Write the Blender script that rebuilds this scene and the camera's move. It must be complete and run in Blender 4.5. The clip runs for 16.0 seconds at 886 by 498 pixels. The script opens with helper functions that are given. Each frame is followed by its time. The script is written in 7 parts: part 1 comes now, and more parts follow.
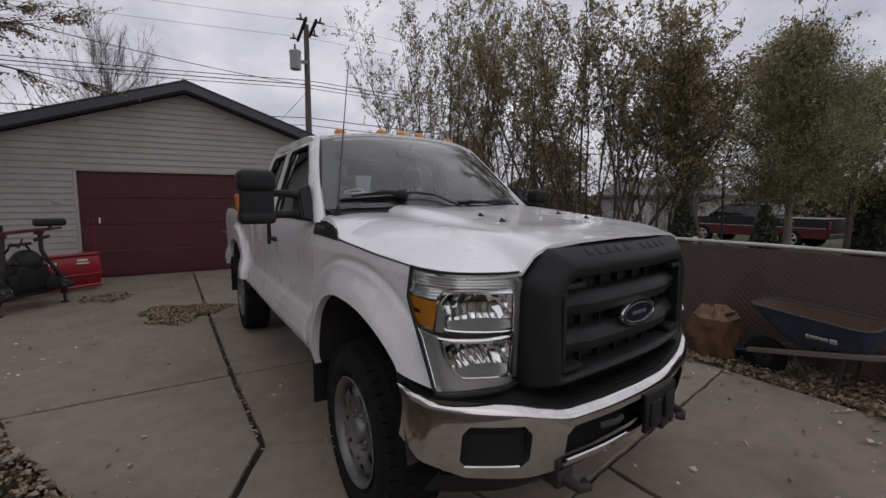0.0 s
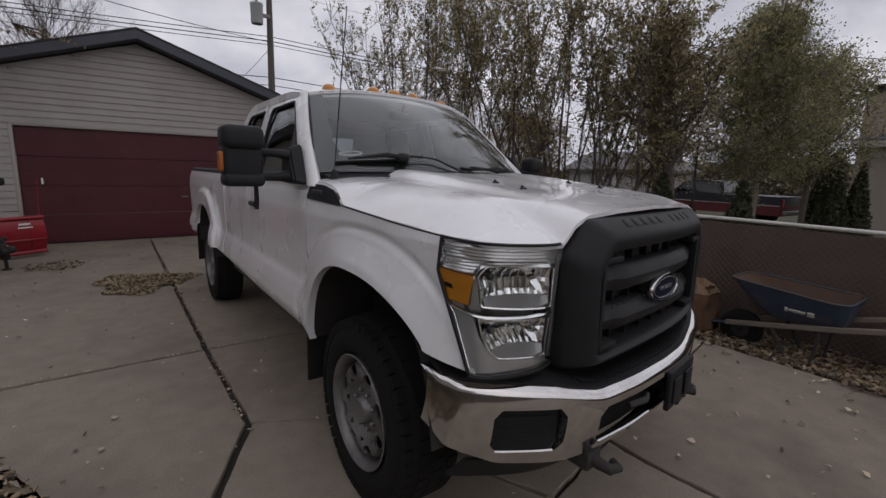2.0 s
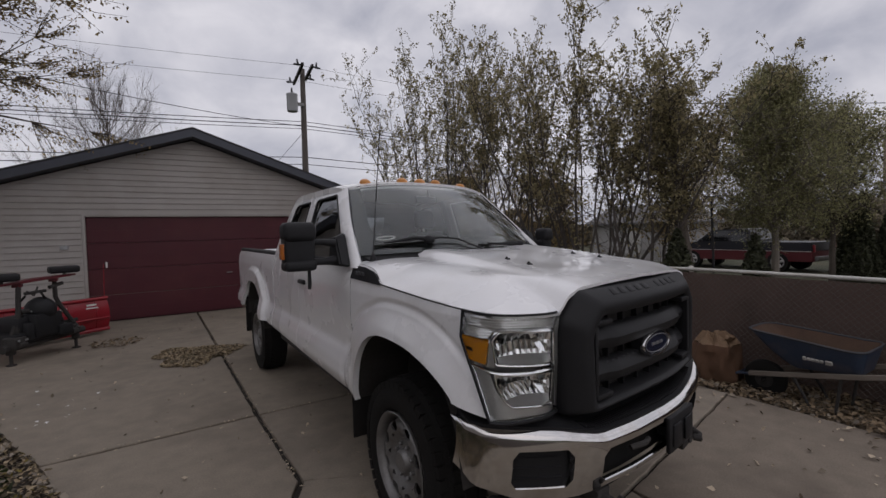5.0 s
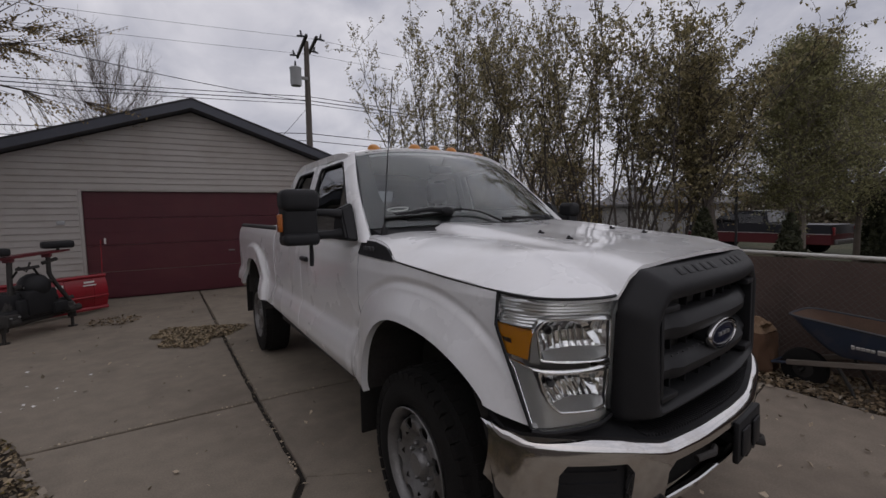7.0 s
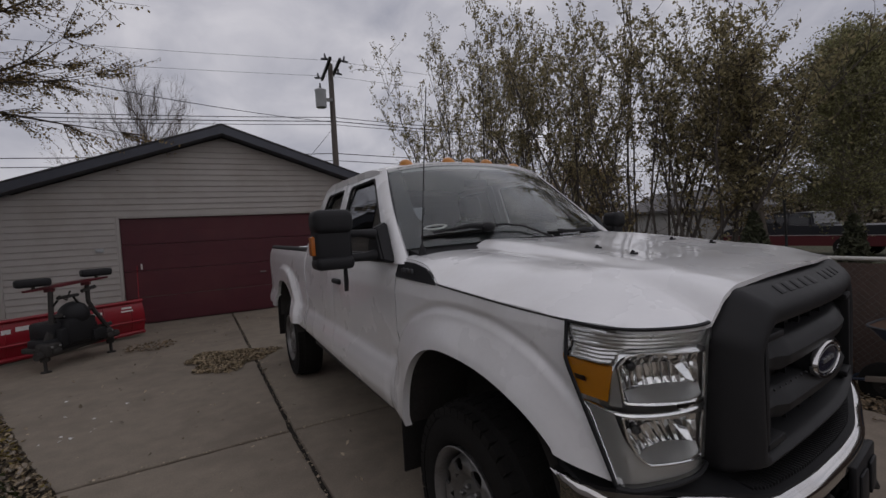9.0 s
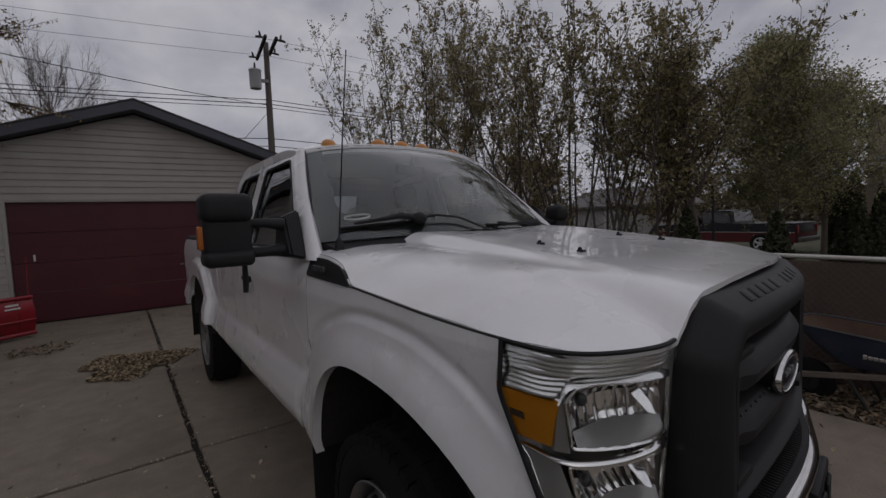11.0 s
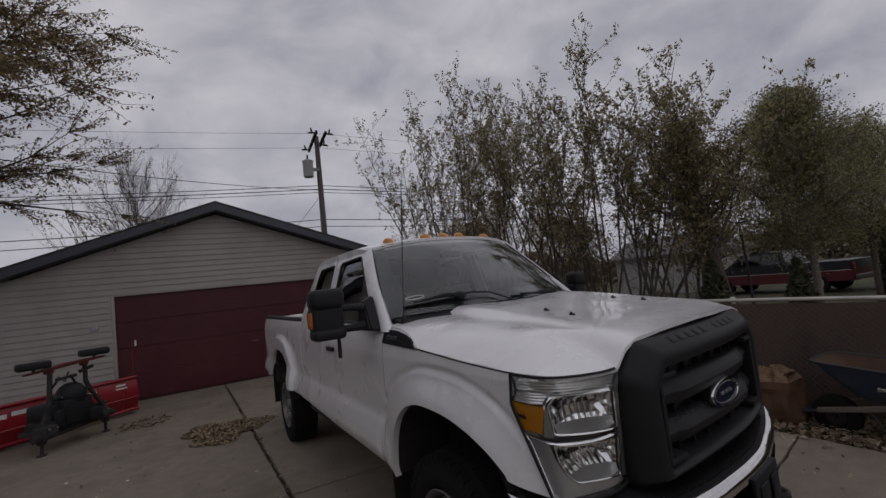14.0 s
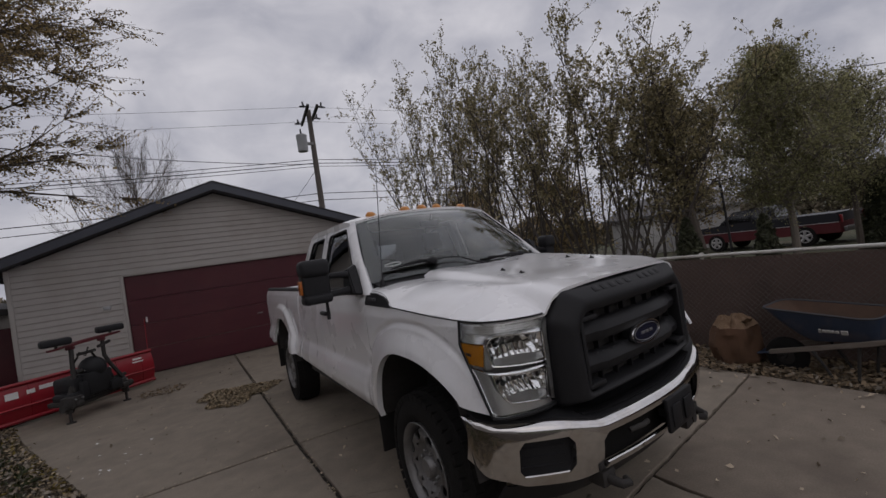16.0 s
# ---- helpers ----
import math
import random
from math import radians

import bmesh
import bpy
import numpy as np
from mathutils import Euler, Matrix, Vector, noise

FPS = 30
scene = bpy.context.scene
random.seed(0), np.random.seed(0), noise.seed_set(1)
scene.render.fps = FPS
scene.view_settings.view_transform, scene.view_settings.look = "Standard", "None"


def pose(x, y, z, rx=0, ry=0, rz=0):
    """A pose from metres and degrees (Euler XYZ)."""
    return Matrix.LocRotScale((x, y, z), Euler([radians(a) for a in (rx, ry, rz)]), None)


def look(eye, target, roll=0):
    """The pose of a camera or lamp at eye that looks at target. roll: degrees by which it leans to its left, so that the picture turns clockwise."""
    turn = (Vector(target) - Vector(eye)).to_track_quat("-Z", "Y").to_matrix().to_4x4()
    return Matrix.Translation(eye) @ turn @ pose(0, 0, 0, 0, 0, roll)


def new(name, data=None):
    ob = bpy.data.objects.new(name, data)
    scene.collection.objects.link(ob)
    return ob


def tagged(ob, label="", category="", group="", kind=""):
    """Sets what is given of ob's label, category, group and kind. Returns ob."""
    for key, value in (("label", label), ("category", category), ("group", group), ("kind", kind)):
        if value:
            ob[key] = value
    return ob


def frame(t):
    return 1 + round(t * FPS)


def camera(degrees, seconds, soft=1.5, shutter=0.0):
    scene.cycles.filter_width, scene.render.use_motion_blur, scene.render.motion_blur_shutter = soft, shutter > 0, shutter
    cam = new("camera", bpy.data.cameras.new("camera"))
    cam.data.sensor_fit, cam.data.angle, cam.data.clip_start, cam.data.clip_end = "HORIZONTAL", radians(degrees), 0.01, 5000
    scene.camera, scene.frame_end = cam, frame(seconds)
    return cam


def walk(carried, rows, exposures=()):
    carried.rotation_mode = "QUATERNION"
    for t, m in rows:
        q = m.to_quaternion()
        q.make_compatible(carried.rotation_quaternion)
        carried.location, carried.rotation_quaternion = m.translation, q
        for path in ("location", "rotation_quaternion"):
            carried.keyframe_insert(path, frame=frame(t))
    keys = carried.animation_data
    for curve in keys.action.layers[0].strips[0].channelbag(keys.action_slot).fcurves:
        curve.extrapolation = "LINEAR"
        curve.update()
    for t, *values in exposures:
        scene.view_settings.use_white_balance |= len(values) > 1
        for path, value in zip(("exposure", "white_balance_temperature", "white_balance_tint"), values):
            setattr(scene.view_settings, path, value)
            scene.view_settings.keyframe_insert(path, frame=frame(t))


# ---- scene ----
cam = camera(89.3, 16.0, soft=1.5)
PATH = [
    (0, (-1.635, -1.042, 1.508), (-0.593, 0.651, 1.291), 0.1),
    (0.5, (-1.658, -0.972, 1.488), (-0.803, 0.822, 1.263), 0.1),
    (1, (-1.677, -0.931, 1.492), (-0.767, 0.83, 1.229), 3.2),
    (1.5, (-1.69, -0.825, 1.476), (-0.618, 0.835, 1.169), 2.8),
    (2, (-1.731, -0.788, 1.479), (-0.565, 0.8, 1.135), 1.6),
    (2.5, (-1.778, -0.892, 1.551), (-0.542, 0.671, 1.369), 1.6),
    (3, (-1.792, -1.092, 1.544), (-0.495, 0.426, 1.447), 0.5),
    (3.5, (-1.858, -1.169, 1.553), (-0.658, 0.428, 1.456), -3.8),
    (4, (-1.889, -1.155, 1.593), (-0.805, 0.524, 1.527), -4.6),
    (6.5, (-1.983, -0.93, 1.572), (-0.842, 0.708, 1.44), 2.1),
    (7, (-1.825, -0.791, 1.536), (-0.766, 0.898, 1.373), -1.0),
    (7.5, (-1.659, -0.684, 1.526), (-0.63, 1.021, 1.347), -4.8),
    (8, (-1.646, -0.635, 1.525), (-0.664, 1.1, 1.361), -6.2),
    (8.5, (-1.669, -0.61, 1.528), (-0.715, 1.141, 1.384), -5.8),
    (9, (-1.799, -0.593, 1.554), (-0.836, 1.157, 1.457), -3.1),
    (9.5, (-1.814, -0.608, 1.543), (-0.656, 1.022, 1.47), 0.3),
    (12, (-1.409, -0.245, 1.543), (-0.219, 1.353, 1.367), -4.4),
    (12.5, (-1.403, -0.497, 1.579), (-0.074, 0.998, 1.548), -5.2),
    (13, (-1.504, -0.683, 1.611), (-0.262, 0.882, 1.683), -8.2),
    (13.5, (-1.727, -0.828, 1.609), (-0.586, 0.807, 1.771), -8.7),
    (14, (-1.935, -1.006, 1.636), (-0.915, 0.709, 1.781), -6.3),
    (14.5, (-1.967, -1.183, 1.636), (-1.022, 0.572, 1.81), -4.2),
    (15, (-1.937, -1.337, 1.613), (-0.98, 0.418, 1.691), -5.3),
    (15.5, (-1.933, -1.38, 1.606), (-0.951, 0.363, 1.626), -6.4),
    (16, (-1.939, -1.397, 1.602), (-0.939, 0.335, 1.608), -8.6),
]
EXPOSURES = [(0.0, 0.08, 6500, 14), (4.0, -0.02, 6500, 14), (7.5, -0.13, 6500, 14), (9.0, -0.33, 6500, 14), (12.0, -0.73, 6500, 14), (13.5, -0.53, 6500, 14), (14.5, -0.52, 6500, 14), (16.0, -0.28, 6500, 14)]
walk(cam, [(t, look(eye, target, roll)) for t, eye, target, roll in PATH], EXPOSURES)


# world: overcast sky, a soft veiled sun
world = bpy.data.worlds.new("overcast_sky")
scene.world = world
world.use_nodes = True
wn, wl = world.node_tree.nodes, world.node_tree.links
wn.clear()
w_out = wn.new("ShaderNodeOutputWorld")
w_bg = wn.new("ShaderNodeBackground")
w_sky = wn.new("ShaderNodeTexSky")
w_sky.sky_type = "NISHITA"
w_sky.sun_disc = False
w_sky.sun_elevation = radians(38)
w_sky.sun_rotation = radians(200)
w_sky.dust_density = 4.0
w_scale = wn.new("ShaderNodeVectorMath")
w_scale.operation = "SCALE"
w_scale.inputs["Scale"].default_value = 0.10
wl.new(w_sky.outputs["Color"], w_scale.inputs[0])
w_co = wn.new("ShaderNodeTexCoord")
w_map = wn.new("ShaderNodeMapping")
w_map.inputs["Scale"].default_value = (1.6, 1.6, 2.7)
wl.new(w_co.outputs["Generated"], w_map.inputs["Vector"])
w_noise = wn.new("ShaderNodeTexNoise")
w_noise.inputs["Scale"].default_value = 3.2
w_noise.inputs["Detail"].default_value = 6.0
w_noise.inputs["Roughness"].default_value = 0.52
w_noise.inputs["Distortion"].default_value = 0.35
wl.new(w_map.outputs["Vector"], w_noise.inputs["Vector"])
w_ramp = wn.new("ShaderNodeValToRGB")
w_ramp.color_ramp.elements[0].position, w_ramp.color_ramp.elements[0].color = 0.30, (0.52, 0.54, 0.62, 1)
w_ramp.color_ramp.elements[1].position, w_ramp.color_ramp.elements[1].color = 0.72, (0.955, 0.955, 1.0, 1)
wl.new(w_noise.outputs["Fac"], w_ramp.inputs["Fac"])
w_mix = wn.new("ShaderNodeMix")
w_mix.data_type = "RGBA"
w_mix.inputs["Factor"].default_value = 0.93
wl.new(w_scale.outputs["Vector"], w_mix.inputs["A"])
wl.new(w_ramp.outputs["Color"], w_mix.inputs["B"])
wl.new(w_mix.outputs["Result"], w_bg.inputs["Color"])
w_bg.inputs["Strength"].default_value = 0.81
wl.new(w_bg.outputs["Background"], w_out.inputs["Surface"])

sun_data = bpy.data.lights.new("sun", "SUN")
sun_data.energy = 0.42
sun_data.angle = radians(180)
sun_data.color = (1.0, 0.96, 0.91)
sun = new("sun", sun_data)
sun.matrix_world = look((4, -3, 20), (0, 3, 0))


# ---- building tools ----
def finish(name, me, material, angle=38.0, smooth=True):
    if smooth:
        me.polygons.foreach_set("use_smooth", np.ones(len(me.polygons), dtype=bool))
        me.set_sharp_from_angle(angle=radians(angle))
    for m in (material if isinstance(material, (list, tuple)) else (material,)):
        me.materials.append(m)
    return new(name, me)


def part(name, bm, material, parent=None, label="", angle=38.0, smooth=True):
    """Links a bmesh as one mesh object under a thing or a part."""
    bmesh.ops.recalc_face_normals(bm, faces=bm.faces)
    me = bpy.data.meshes.new(name)
    bm.to_mesh(me)
    bm.free()
    ob = finish(name, me, material, angle, smooth)
    ob.parent = parent
    if label:
        ob["label"] = label
    return ob


def pydata(name, verts, faces, material, parent=None, label="", smooth=False):
    me = bpy.data.meshes.new(name)
    me.from_pydata(verts, [], faces)
    ob = finish(name, me, material, smooth=smooth)
    ob.parent = parent
    if label:
        ob["label"] = label
    return ob


def thing(name, label, category, at=(0, 0, 0), turn=0.0, group="", kind=""):
    ob = new(name)
    ob.empty_display_size = 0.1
    ob.matrix_basis = pose(*at, 0, 0, turn)
    return tagged(ob, label, category, group, kind)


def mesh():
    return bmesh.new()


def box(bm, lo, hi, bevel=0.0, m=None, seg=2):
    lo, hi = Vector(lo), Vector(hi)
    res = bmesh.ops.create_cube(bm, size=1.0)
    vs = res["verts"]
    bmesh.ops.scale(bm, vec=hi - lo, verts=vs)
    bmesh.ops.translate(bm, vec=(lo + hi) / 2, verts=vs)
    if bevel:
        es = list({e for v in vs for e in v.link_edges})
        r = bmesh.ops.bevel(bm, geom=es, offset=bevel, segments=seg, profile=0.5, affect="EDGES")
        vs = list({v for f in r["faces"] for v in f.verts} | {v for v in vs if v.is_valid})
    if m is not None:
        bmesh.ops.transform(bm, matrix=m, verts=vs)
    return vs


def ring(bm, pts):
    return [bm.verts.new(p) for p in pts]


def bridge(bm, a, b, closed=True):
    n = len(a)
    for i in range(n if closed else n - 1):
        j = (i + 1) % n
        bm.faces.new((a[i], a[j], b[j], b[i]))


def loft(bm, rings, closed=True, caps=(True, True)):
    rs = [ring(bm, r) for r in rings]
    for a, b in zip(rs, rs[1:]):
        bridge(bm, a, b, closed)
    if closed and caps[0]:
        bm.faces.new(list(reversed(rs[0])))
    if closed and caps[1]:
        bm.faces.new(rs[-1])
    return rs


def tube(bm, pts, radius, seg=8, caps=True):
    """A round bar along points; radius is one number or one for each point."""
    pts = [Vector(p) for p in pts]
    rad = radius if isinstance(radius, (list, tuple)) else [radius] * len(pts)
    rings = []
    side = None
    for i, p in enumerate(pts):
        d = (pts[min(i + 1, len(pts) - 1)] - pts[max(i - 1, 0)]).normalized()
        if side is None:
            side = d.orthogonal().normalized()
        side = (side - d * side.dot(d)).normalized()
        up = d.cross(side)
        rings.append([p + (side * math.cos(a) + up * math.sin(a)) * rad[i] for a in [2 * math.pi * k / seg for k in range(seg)]])
    return loft(bm, rings, True, (caps, caps))


def grid(bm, fn, nu, nv, drop=None):
    """A sheet fn(u, v) for u, v in 0..1."""
    vs = [[bm.verts.new(fn(i / nu, j / nv)) for j in range(nv + 1)] for i in range(nu + 1)]
    for i in range(nu):
        for j in range(nv):
            if drop and drop(i, j):
                continue
            bm.faces.new((vs[i][j], vs[i + 1][j], vs[i + 1][j + 1], vs[i][j + 1]))
    return vs


def thicken(bm, depth):
    """Gives an open sheet edges: its rim is drawn in by depth (a vector, or a function of the vertex)."""
    rim = [e for e in bm.edges if e.is_boundary]
    r = bmesh.ops.extrude_edge_only(bm, edges=rim)
    for v in [g for g in r["geom"] if isinstance(g, bmesh.types.BMVert)]:
        v.co += depth(v.co) if callable(depth) else Vector(depth)


def prism(bm, poly, depth, m=None):
    """A flat polygon, given as points, pushed along depth."""
    a = ring(bm, poly)
    b = ring(bm, [Vector(p) + Vector(depth) for p in poly])
    bm.faces.new(list(reversed(a)))
    bm.faces.new(b)
    bridge(bm, a, b)
    if m is not None:
        bmesh.ops.transform(bm, matrix=m, verts=a + b)
    return a + b


def lathe(bm, profile, axis_at, seg=48, axis="x"):
    """Turns a profile of (distance along the axis, radius) round an axis."""
    c = Vector(axis_at)
    rings = []
    for d, r in profile:
        pts = []
        for k in range(seg):
            a = 2 * math.pi * k / seg
            if axis == "x":
                pts.append(c + Vector((d, r * math.cos(a), r * math.sin(a))))
            else:
                pts.append(c + Vector((r * math.cos(a), r * math.sin(a), d)))
        rings.append(pts)
    return loft(bm, rings, True, (False, False))


def ball(bm, at, r, seg=12, scale=(1, 1, 1)):
    res = bmesh.ops.create_uvsphere(bm, u_segments=seg, v_segments=max(6, seg // 2), radius=r)
    bmesh.ops.scale(bm, vec=scale, verts=res["verts"])
    bmesh.ops.translate(bm, vec=at, verts=res["verts"])
    return res["verts"]


def smoothstep(a, b, x):
    t = min(1.0, max(0.0, (x - a) / (b - a)))
    return t * t * (3 - 2 * t)


def lerp(a, b, t):
    return a + (b - a) * t


def interp(x, xs, ys):
    return float(np.interp(x, xs, ys))


# ---- materials ----
def material(name, color, rough=0.6, metal=0.0, vary=0.12, scale=6.0, fine=80.0, bump=0.15, bump_size=0.004, stain=None, stain_amount=0.0,
             stain_scale=1.2, random=0.0, islands=0.0, coat=0.0, ior=1.45, spec=0.5, rough_vary=0.08, stretch=(1, 1, 1)):
    """A surface with broad blotches, fine grain, relief and, if given, stains of another colour."""
    m = bpy.data.materials.new(name)
    m.use_nodes = True
    n, l = m.node_tree.nodes, m.node_tree.links
    b = n["Principled BSDF"]
    co = n.new("ShaderNodeTexCoord")
    mp = n.new("ShaderNodeMapping")
    mp.inputs["Scale"].default_value = stretch
    l.new(co.outputs["Object"], mp.inputs["Vector"])
    big = n.new("ShaderNodeTexNoise")
    big.inputs["Scale"].default_value = scale
    big.inputs["Detail"].default_value = 5.0
    small = n.new("ShaderNodeTexNoise")
    small.inputs["Scale"].default_value = fine
    small.inputs["Detail"].default_value = 3.0
    l.new(mp.outputs["Vector"], big.inputs["Vector"])
    l.new(mp.outputs["Vector"], small.inputs["Vector"])
    add = n.new("ShaderNodeMath")
    add.operation = "MULTIPLY_ADD"
    add.inputs[1].default_value = 0.5
    l.new(small.outputs["Fac"], add.inputs[0])
    half = n.new("ShaderNodeMath")
    half.operation = "MULTIPLY"
    half.inputs[1].default_value = 0.5
    l.new(big.outputs["Fac"], half.inputs[0])
    l.new(half.outputs[0], add.inputs[2])
    last = add.outputs[0]
    for amount, kind in ((random, "ShaderNodeObjectInfo"), (islands, "ShaderNodeNewGeometry")):
        if amount:
            info = n.new(kind)
            r = n.new("ShaderNodeMath")
            r.operation = "MULTIPLY_ADD"
            r.inputs[1].default_value = amount
            l.new(info.outputs["Random" if random and kind == "ShaderNodeObjectInfo" else "Random Per Island"], r.inputs[0])
            l.new(last, r.inputs[2])
            off = n.new("ShaderNodeMath")
            off.operation = "SUBTRACT"
            off.inputs[1].default_value = amount / 2
            l.new(r.outputs[0], off.inputs[0])
            last = off.outputs[0]
    ramp = n.new("ShaderNodeValToRGB")
    e = ramp.color_ramp.elements
    lo = [c * (1 - vary) for c in color]
    hi = [min(1.0, c * (1 + vary)) for c in color]
    e[0].position, e[0].color = 0.25, (*lo, 1)
    e[1].position, e[1].color = 0.75, (*hi, 1)
    l.new(last, ramp.inputs["Fac"])
    out = ramp.outputs["Color"]
    if stain:
        sn = n.new("ShaderNodeTexNoise")
        sn.inputs["Scale"].default_value = stain_scale
        sn.inputs["Detail"].default_value = 7.0
        sn.inputs["Roughness"].default_value = 0.62
        l.new(mp.outputs["Vector"], sn.inputs["Vector"])
        sr = n.new("ShaderNodeMapRange")
        sr.inputs["From Min"].default_value = 0.48
        sr.inputs["From Max"].default_value = 0.68
        sr.inputs["To Max"].default_value = stain_amount
        l.new(sn.outputs["Fac"], sr.inputs["Value"])
        mx = n.new("ShaderNodeMix")
        mx.data_type = "RGBA"
        l.new(sr.outputs["Result"], mx.inputs["Factor"])
        l.new(out, mx.inputs["A"])
        mx.inputs["B"].default_value = (*stain, 1)
        out = mx.outputs["Result"]
    l.new(out, b.inputs["Base Color"])
    rr = n.new("ShaderNodeMapRange")
    rr.inputs["To Min"].default_value = max(0.02, rough - rough_vary)
    rr.inputs["To Max"].default_value = min(1.0, rough + rough_vary)
    l.new(big.outputs["Fac"], rr.inputs["Value"])
    l.new(rr.outputs["Result"], b.inputs["Roughness"])
    b.inputs["Metallic"].default_value = metal
    b.inputs["IOR"].default_value = ior
    b.inputs["Specular IOR Level"].default_value = spec
    b.inputs["Coat Weight"].default_value = coat
    b.inputs["Coat Roughness"].default_value = 0.04
    if bump:
        bp = n.new("ShaderNodeBump")
        bp.inputs["Strength"].default_value = bump
        bp.inputs["Distance"].default_value = bump_size
        l.new(small.outputs["Fac"], bp.inputs["Height"])
        l.new(bp.outputs["Normal"], b.inputs["Normal"])
    return m


def glass(name, color, rough=0.0, ior=1.5, spec=0.5):
    m = bpy.data.materials.new(name)
    m.use_nodes = True
    b = m.node_tree.nodes["Principled BSDF"]
    b.inputs["Base Color"].default_value = (*color, 1)
    b.inputs["Roughness"].default_value = rough
    b.inputs["Transmission Weight"].default_value = 1.0
    b.inputs["Specular IOR Level"].default_value = spec
    b.inputs["IOR"].default_value = ior
    return m


CONCRETE = material("concrete", (0.240, 0.203, 0.161), 0.9, vary=0.26, scale=7.0, fine=85, bump=0.4, bump_size=0.003, stain=(0.130, 0.107, 0.086), stain_amount=0.55, stain_scale=1.1, random=0.10)
# browner for dirt, and darker to hold the shade beside the fence
DARK_CONCRETE = material("dirty_shaded_concrete", (0.200, 0.165, 0.130), 0.9, vary=0.28, scale=7.0, fine=85, bump=0.4, bump_size=0.003, stain=(0.110, 0.088, 0.070), stain_amount=0.6, stain_scale=1.3)
JOINT = material("joint_dirt", (0.024, 0.020, 0.016), 0.95, vary=0.4, scale=9, fine=90, bump=0.6)
SOIL = material("soil", (0.055, 0.042, 0.032), 0.95, vary=0.4, scale=3, fine=60, bump=0.8, bump_size=0.02)
LAWN = material("lawn", (0.055, 0.058, 0.030), 0.95, vary=0.35, scale=0.8, fine=40, bump=0.8, bump_size=0.03, stain=(0.13, 0.10, 0.06), stain_amount=0.6, stain_scale=0.5)
PAINT = material("white_car_paint", (0.78, 0.78, 0.79), 0.28, vary=0.03, scale=2, fine=60, bump=0.0, coat=0.8, stain=(0.55, 0.53, 0.50), stain_amount=0.25, stain_scale=2.5, rough_vary=0.06)
BLACK = material("black_plastic", (0.0175, 0.0175, 0.019), 0.52, vary=0.2, scale=8, fine=350, bump=0.22, bump_size=0.0012, spec=0.24)
SATIN = material("dark_grey_plastic", (0.045, 0.046, 0.05), 0.5, vary=0.15, scale=5, fine=400, bump=0.25, bump_size=0.001, spec=0.45)
RUBBER = material("tyre_rubber", (0.014, 0.0135, 0.013), 0.9, spec=0.2, vary=0.35, scale=9, fine=120, bump=0.3, stain=(0.016, 0.014, 0.013), stain_amount=0.5, stain_scale=6)
DARK = material("underbody", (0.032, 0.029, 0.027), 0.8, vary=0.4, scale=7, fine=60, bump=0.2)
CHROME = material("chrome", (0.62, 0.615, 0.61), 0.10, 1.0, vary=0.05, scale=5, fine=90, bump=0.0, stain=(0.32, 0.25, 0.18), stain_amount=0.35, stain_scale=5, rough_vary=0.07)
BRIGHT = material("bright_reflector", (0.88, 0.88, 0.88), 0.08, 1.0, vary=0.03, bump=0.0)
STEEL = material("grey_steel", (0.20, 0.198, 0.196), 0.48, 0.6, vary=0.2, scale=9, fine=120, bump=0.1, stain=(0.12, 0.10, 0.09), stain_amount=0.5, stain_scale=8)
RIM = material("dull_steel_rim", (0.19, 0.186, 0.183), 0.42, 0.5, vary=0.25, scale=9, fine=120, bump=0.1, stain=(0.06, 0.052, 0.046), stain_amount=0.5, stain_scale=8)
SMOKE = material("dull_lamp_metal", (0.42, 0.42, 0.41), 0.42, 0.70, vary=0.10, scale=9, bump=0.0)
FRIT = material("dark_ceramic_print", (0.012, 0.012, 0.013), 0.6, vary=0.15, bump=0.0)
CHEEK = material("pale_lamp_metal", (0.55, 0.55, 0.54), 0.36, 0.70, vary=0.08, scale=9, bump=0.0)
LOUVER = material("satin_chrome", (0.76, 0.76, 0.75), 0.24, 0.92, vary=0.05, scale=9, bump=0.0)
LENS = glass("clear_lens", (0.97, 0.98, 0.98), 0.0, 1.3)
WINDOW = glass("tinted_glass", (0.72, 0.77, 0.76), 0.0, 1.54, 0.5)
DARKGLASS = glass("privacy_glass", (0.18, 0.19, 0.20), 0.0, 1.5)
AMBER = material("amber_lens", (0.62, 0.24, 0.012), 0.14, vary=0.1, fine=200, scale=20, bump=0.1, spec=0.6)
AMBER_DARK = material("dark_amber_lens", (0.40, 0.115, 0.018), 0.25, vary=0.15, fine=160, scale=30, bump=0.2)
AMBER_DULL = material("faded_amber_lens", (0.50, 0.21, 0.045), 0.4, vary=0.12, fine=150, scale=20, bump=0.1)
LINER = material("grey_headliner_cloth", (0.22, 0.22, 0.22), 0.95, vary=0.1, scale=9, fine=300, bump=0.2)
SEAT = material("grey_seat_cloth", (0.11, 0.11, 0.115), 0.9, vary=0.2, scale=12, fine=300, bump=0.3)
BLUE_OVAL = material("dark_blue_enamel", (0.012, 0.015, 0.034), 0.2, vary=0.1, bump=0.0, coat=0.6)
VINYL = material("beige_vinyl_siding", (0.375, 0.350, 0.329), 0.6, vary=0.07, scale=3, fine=220, bump=0.12, bump_size=0.001, stain=(0.27, 0.235, 0.20), stain_amount=0.35, stain_scale=1.3, random=0.10)
MAROON = material("maroon_door_paint", (0.070, 0.009, 0.016), 0.55, vary=0.14, scale=4, fine=150, bump=0.15, stain=(0.11, 0.03, 0.03), stain_amount=0.3, stain_scale=1.5, random=0.08)
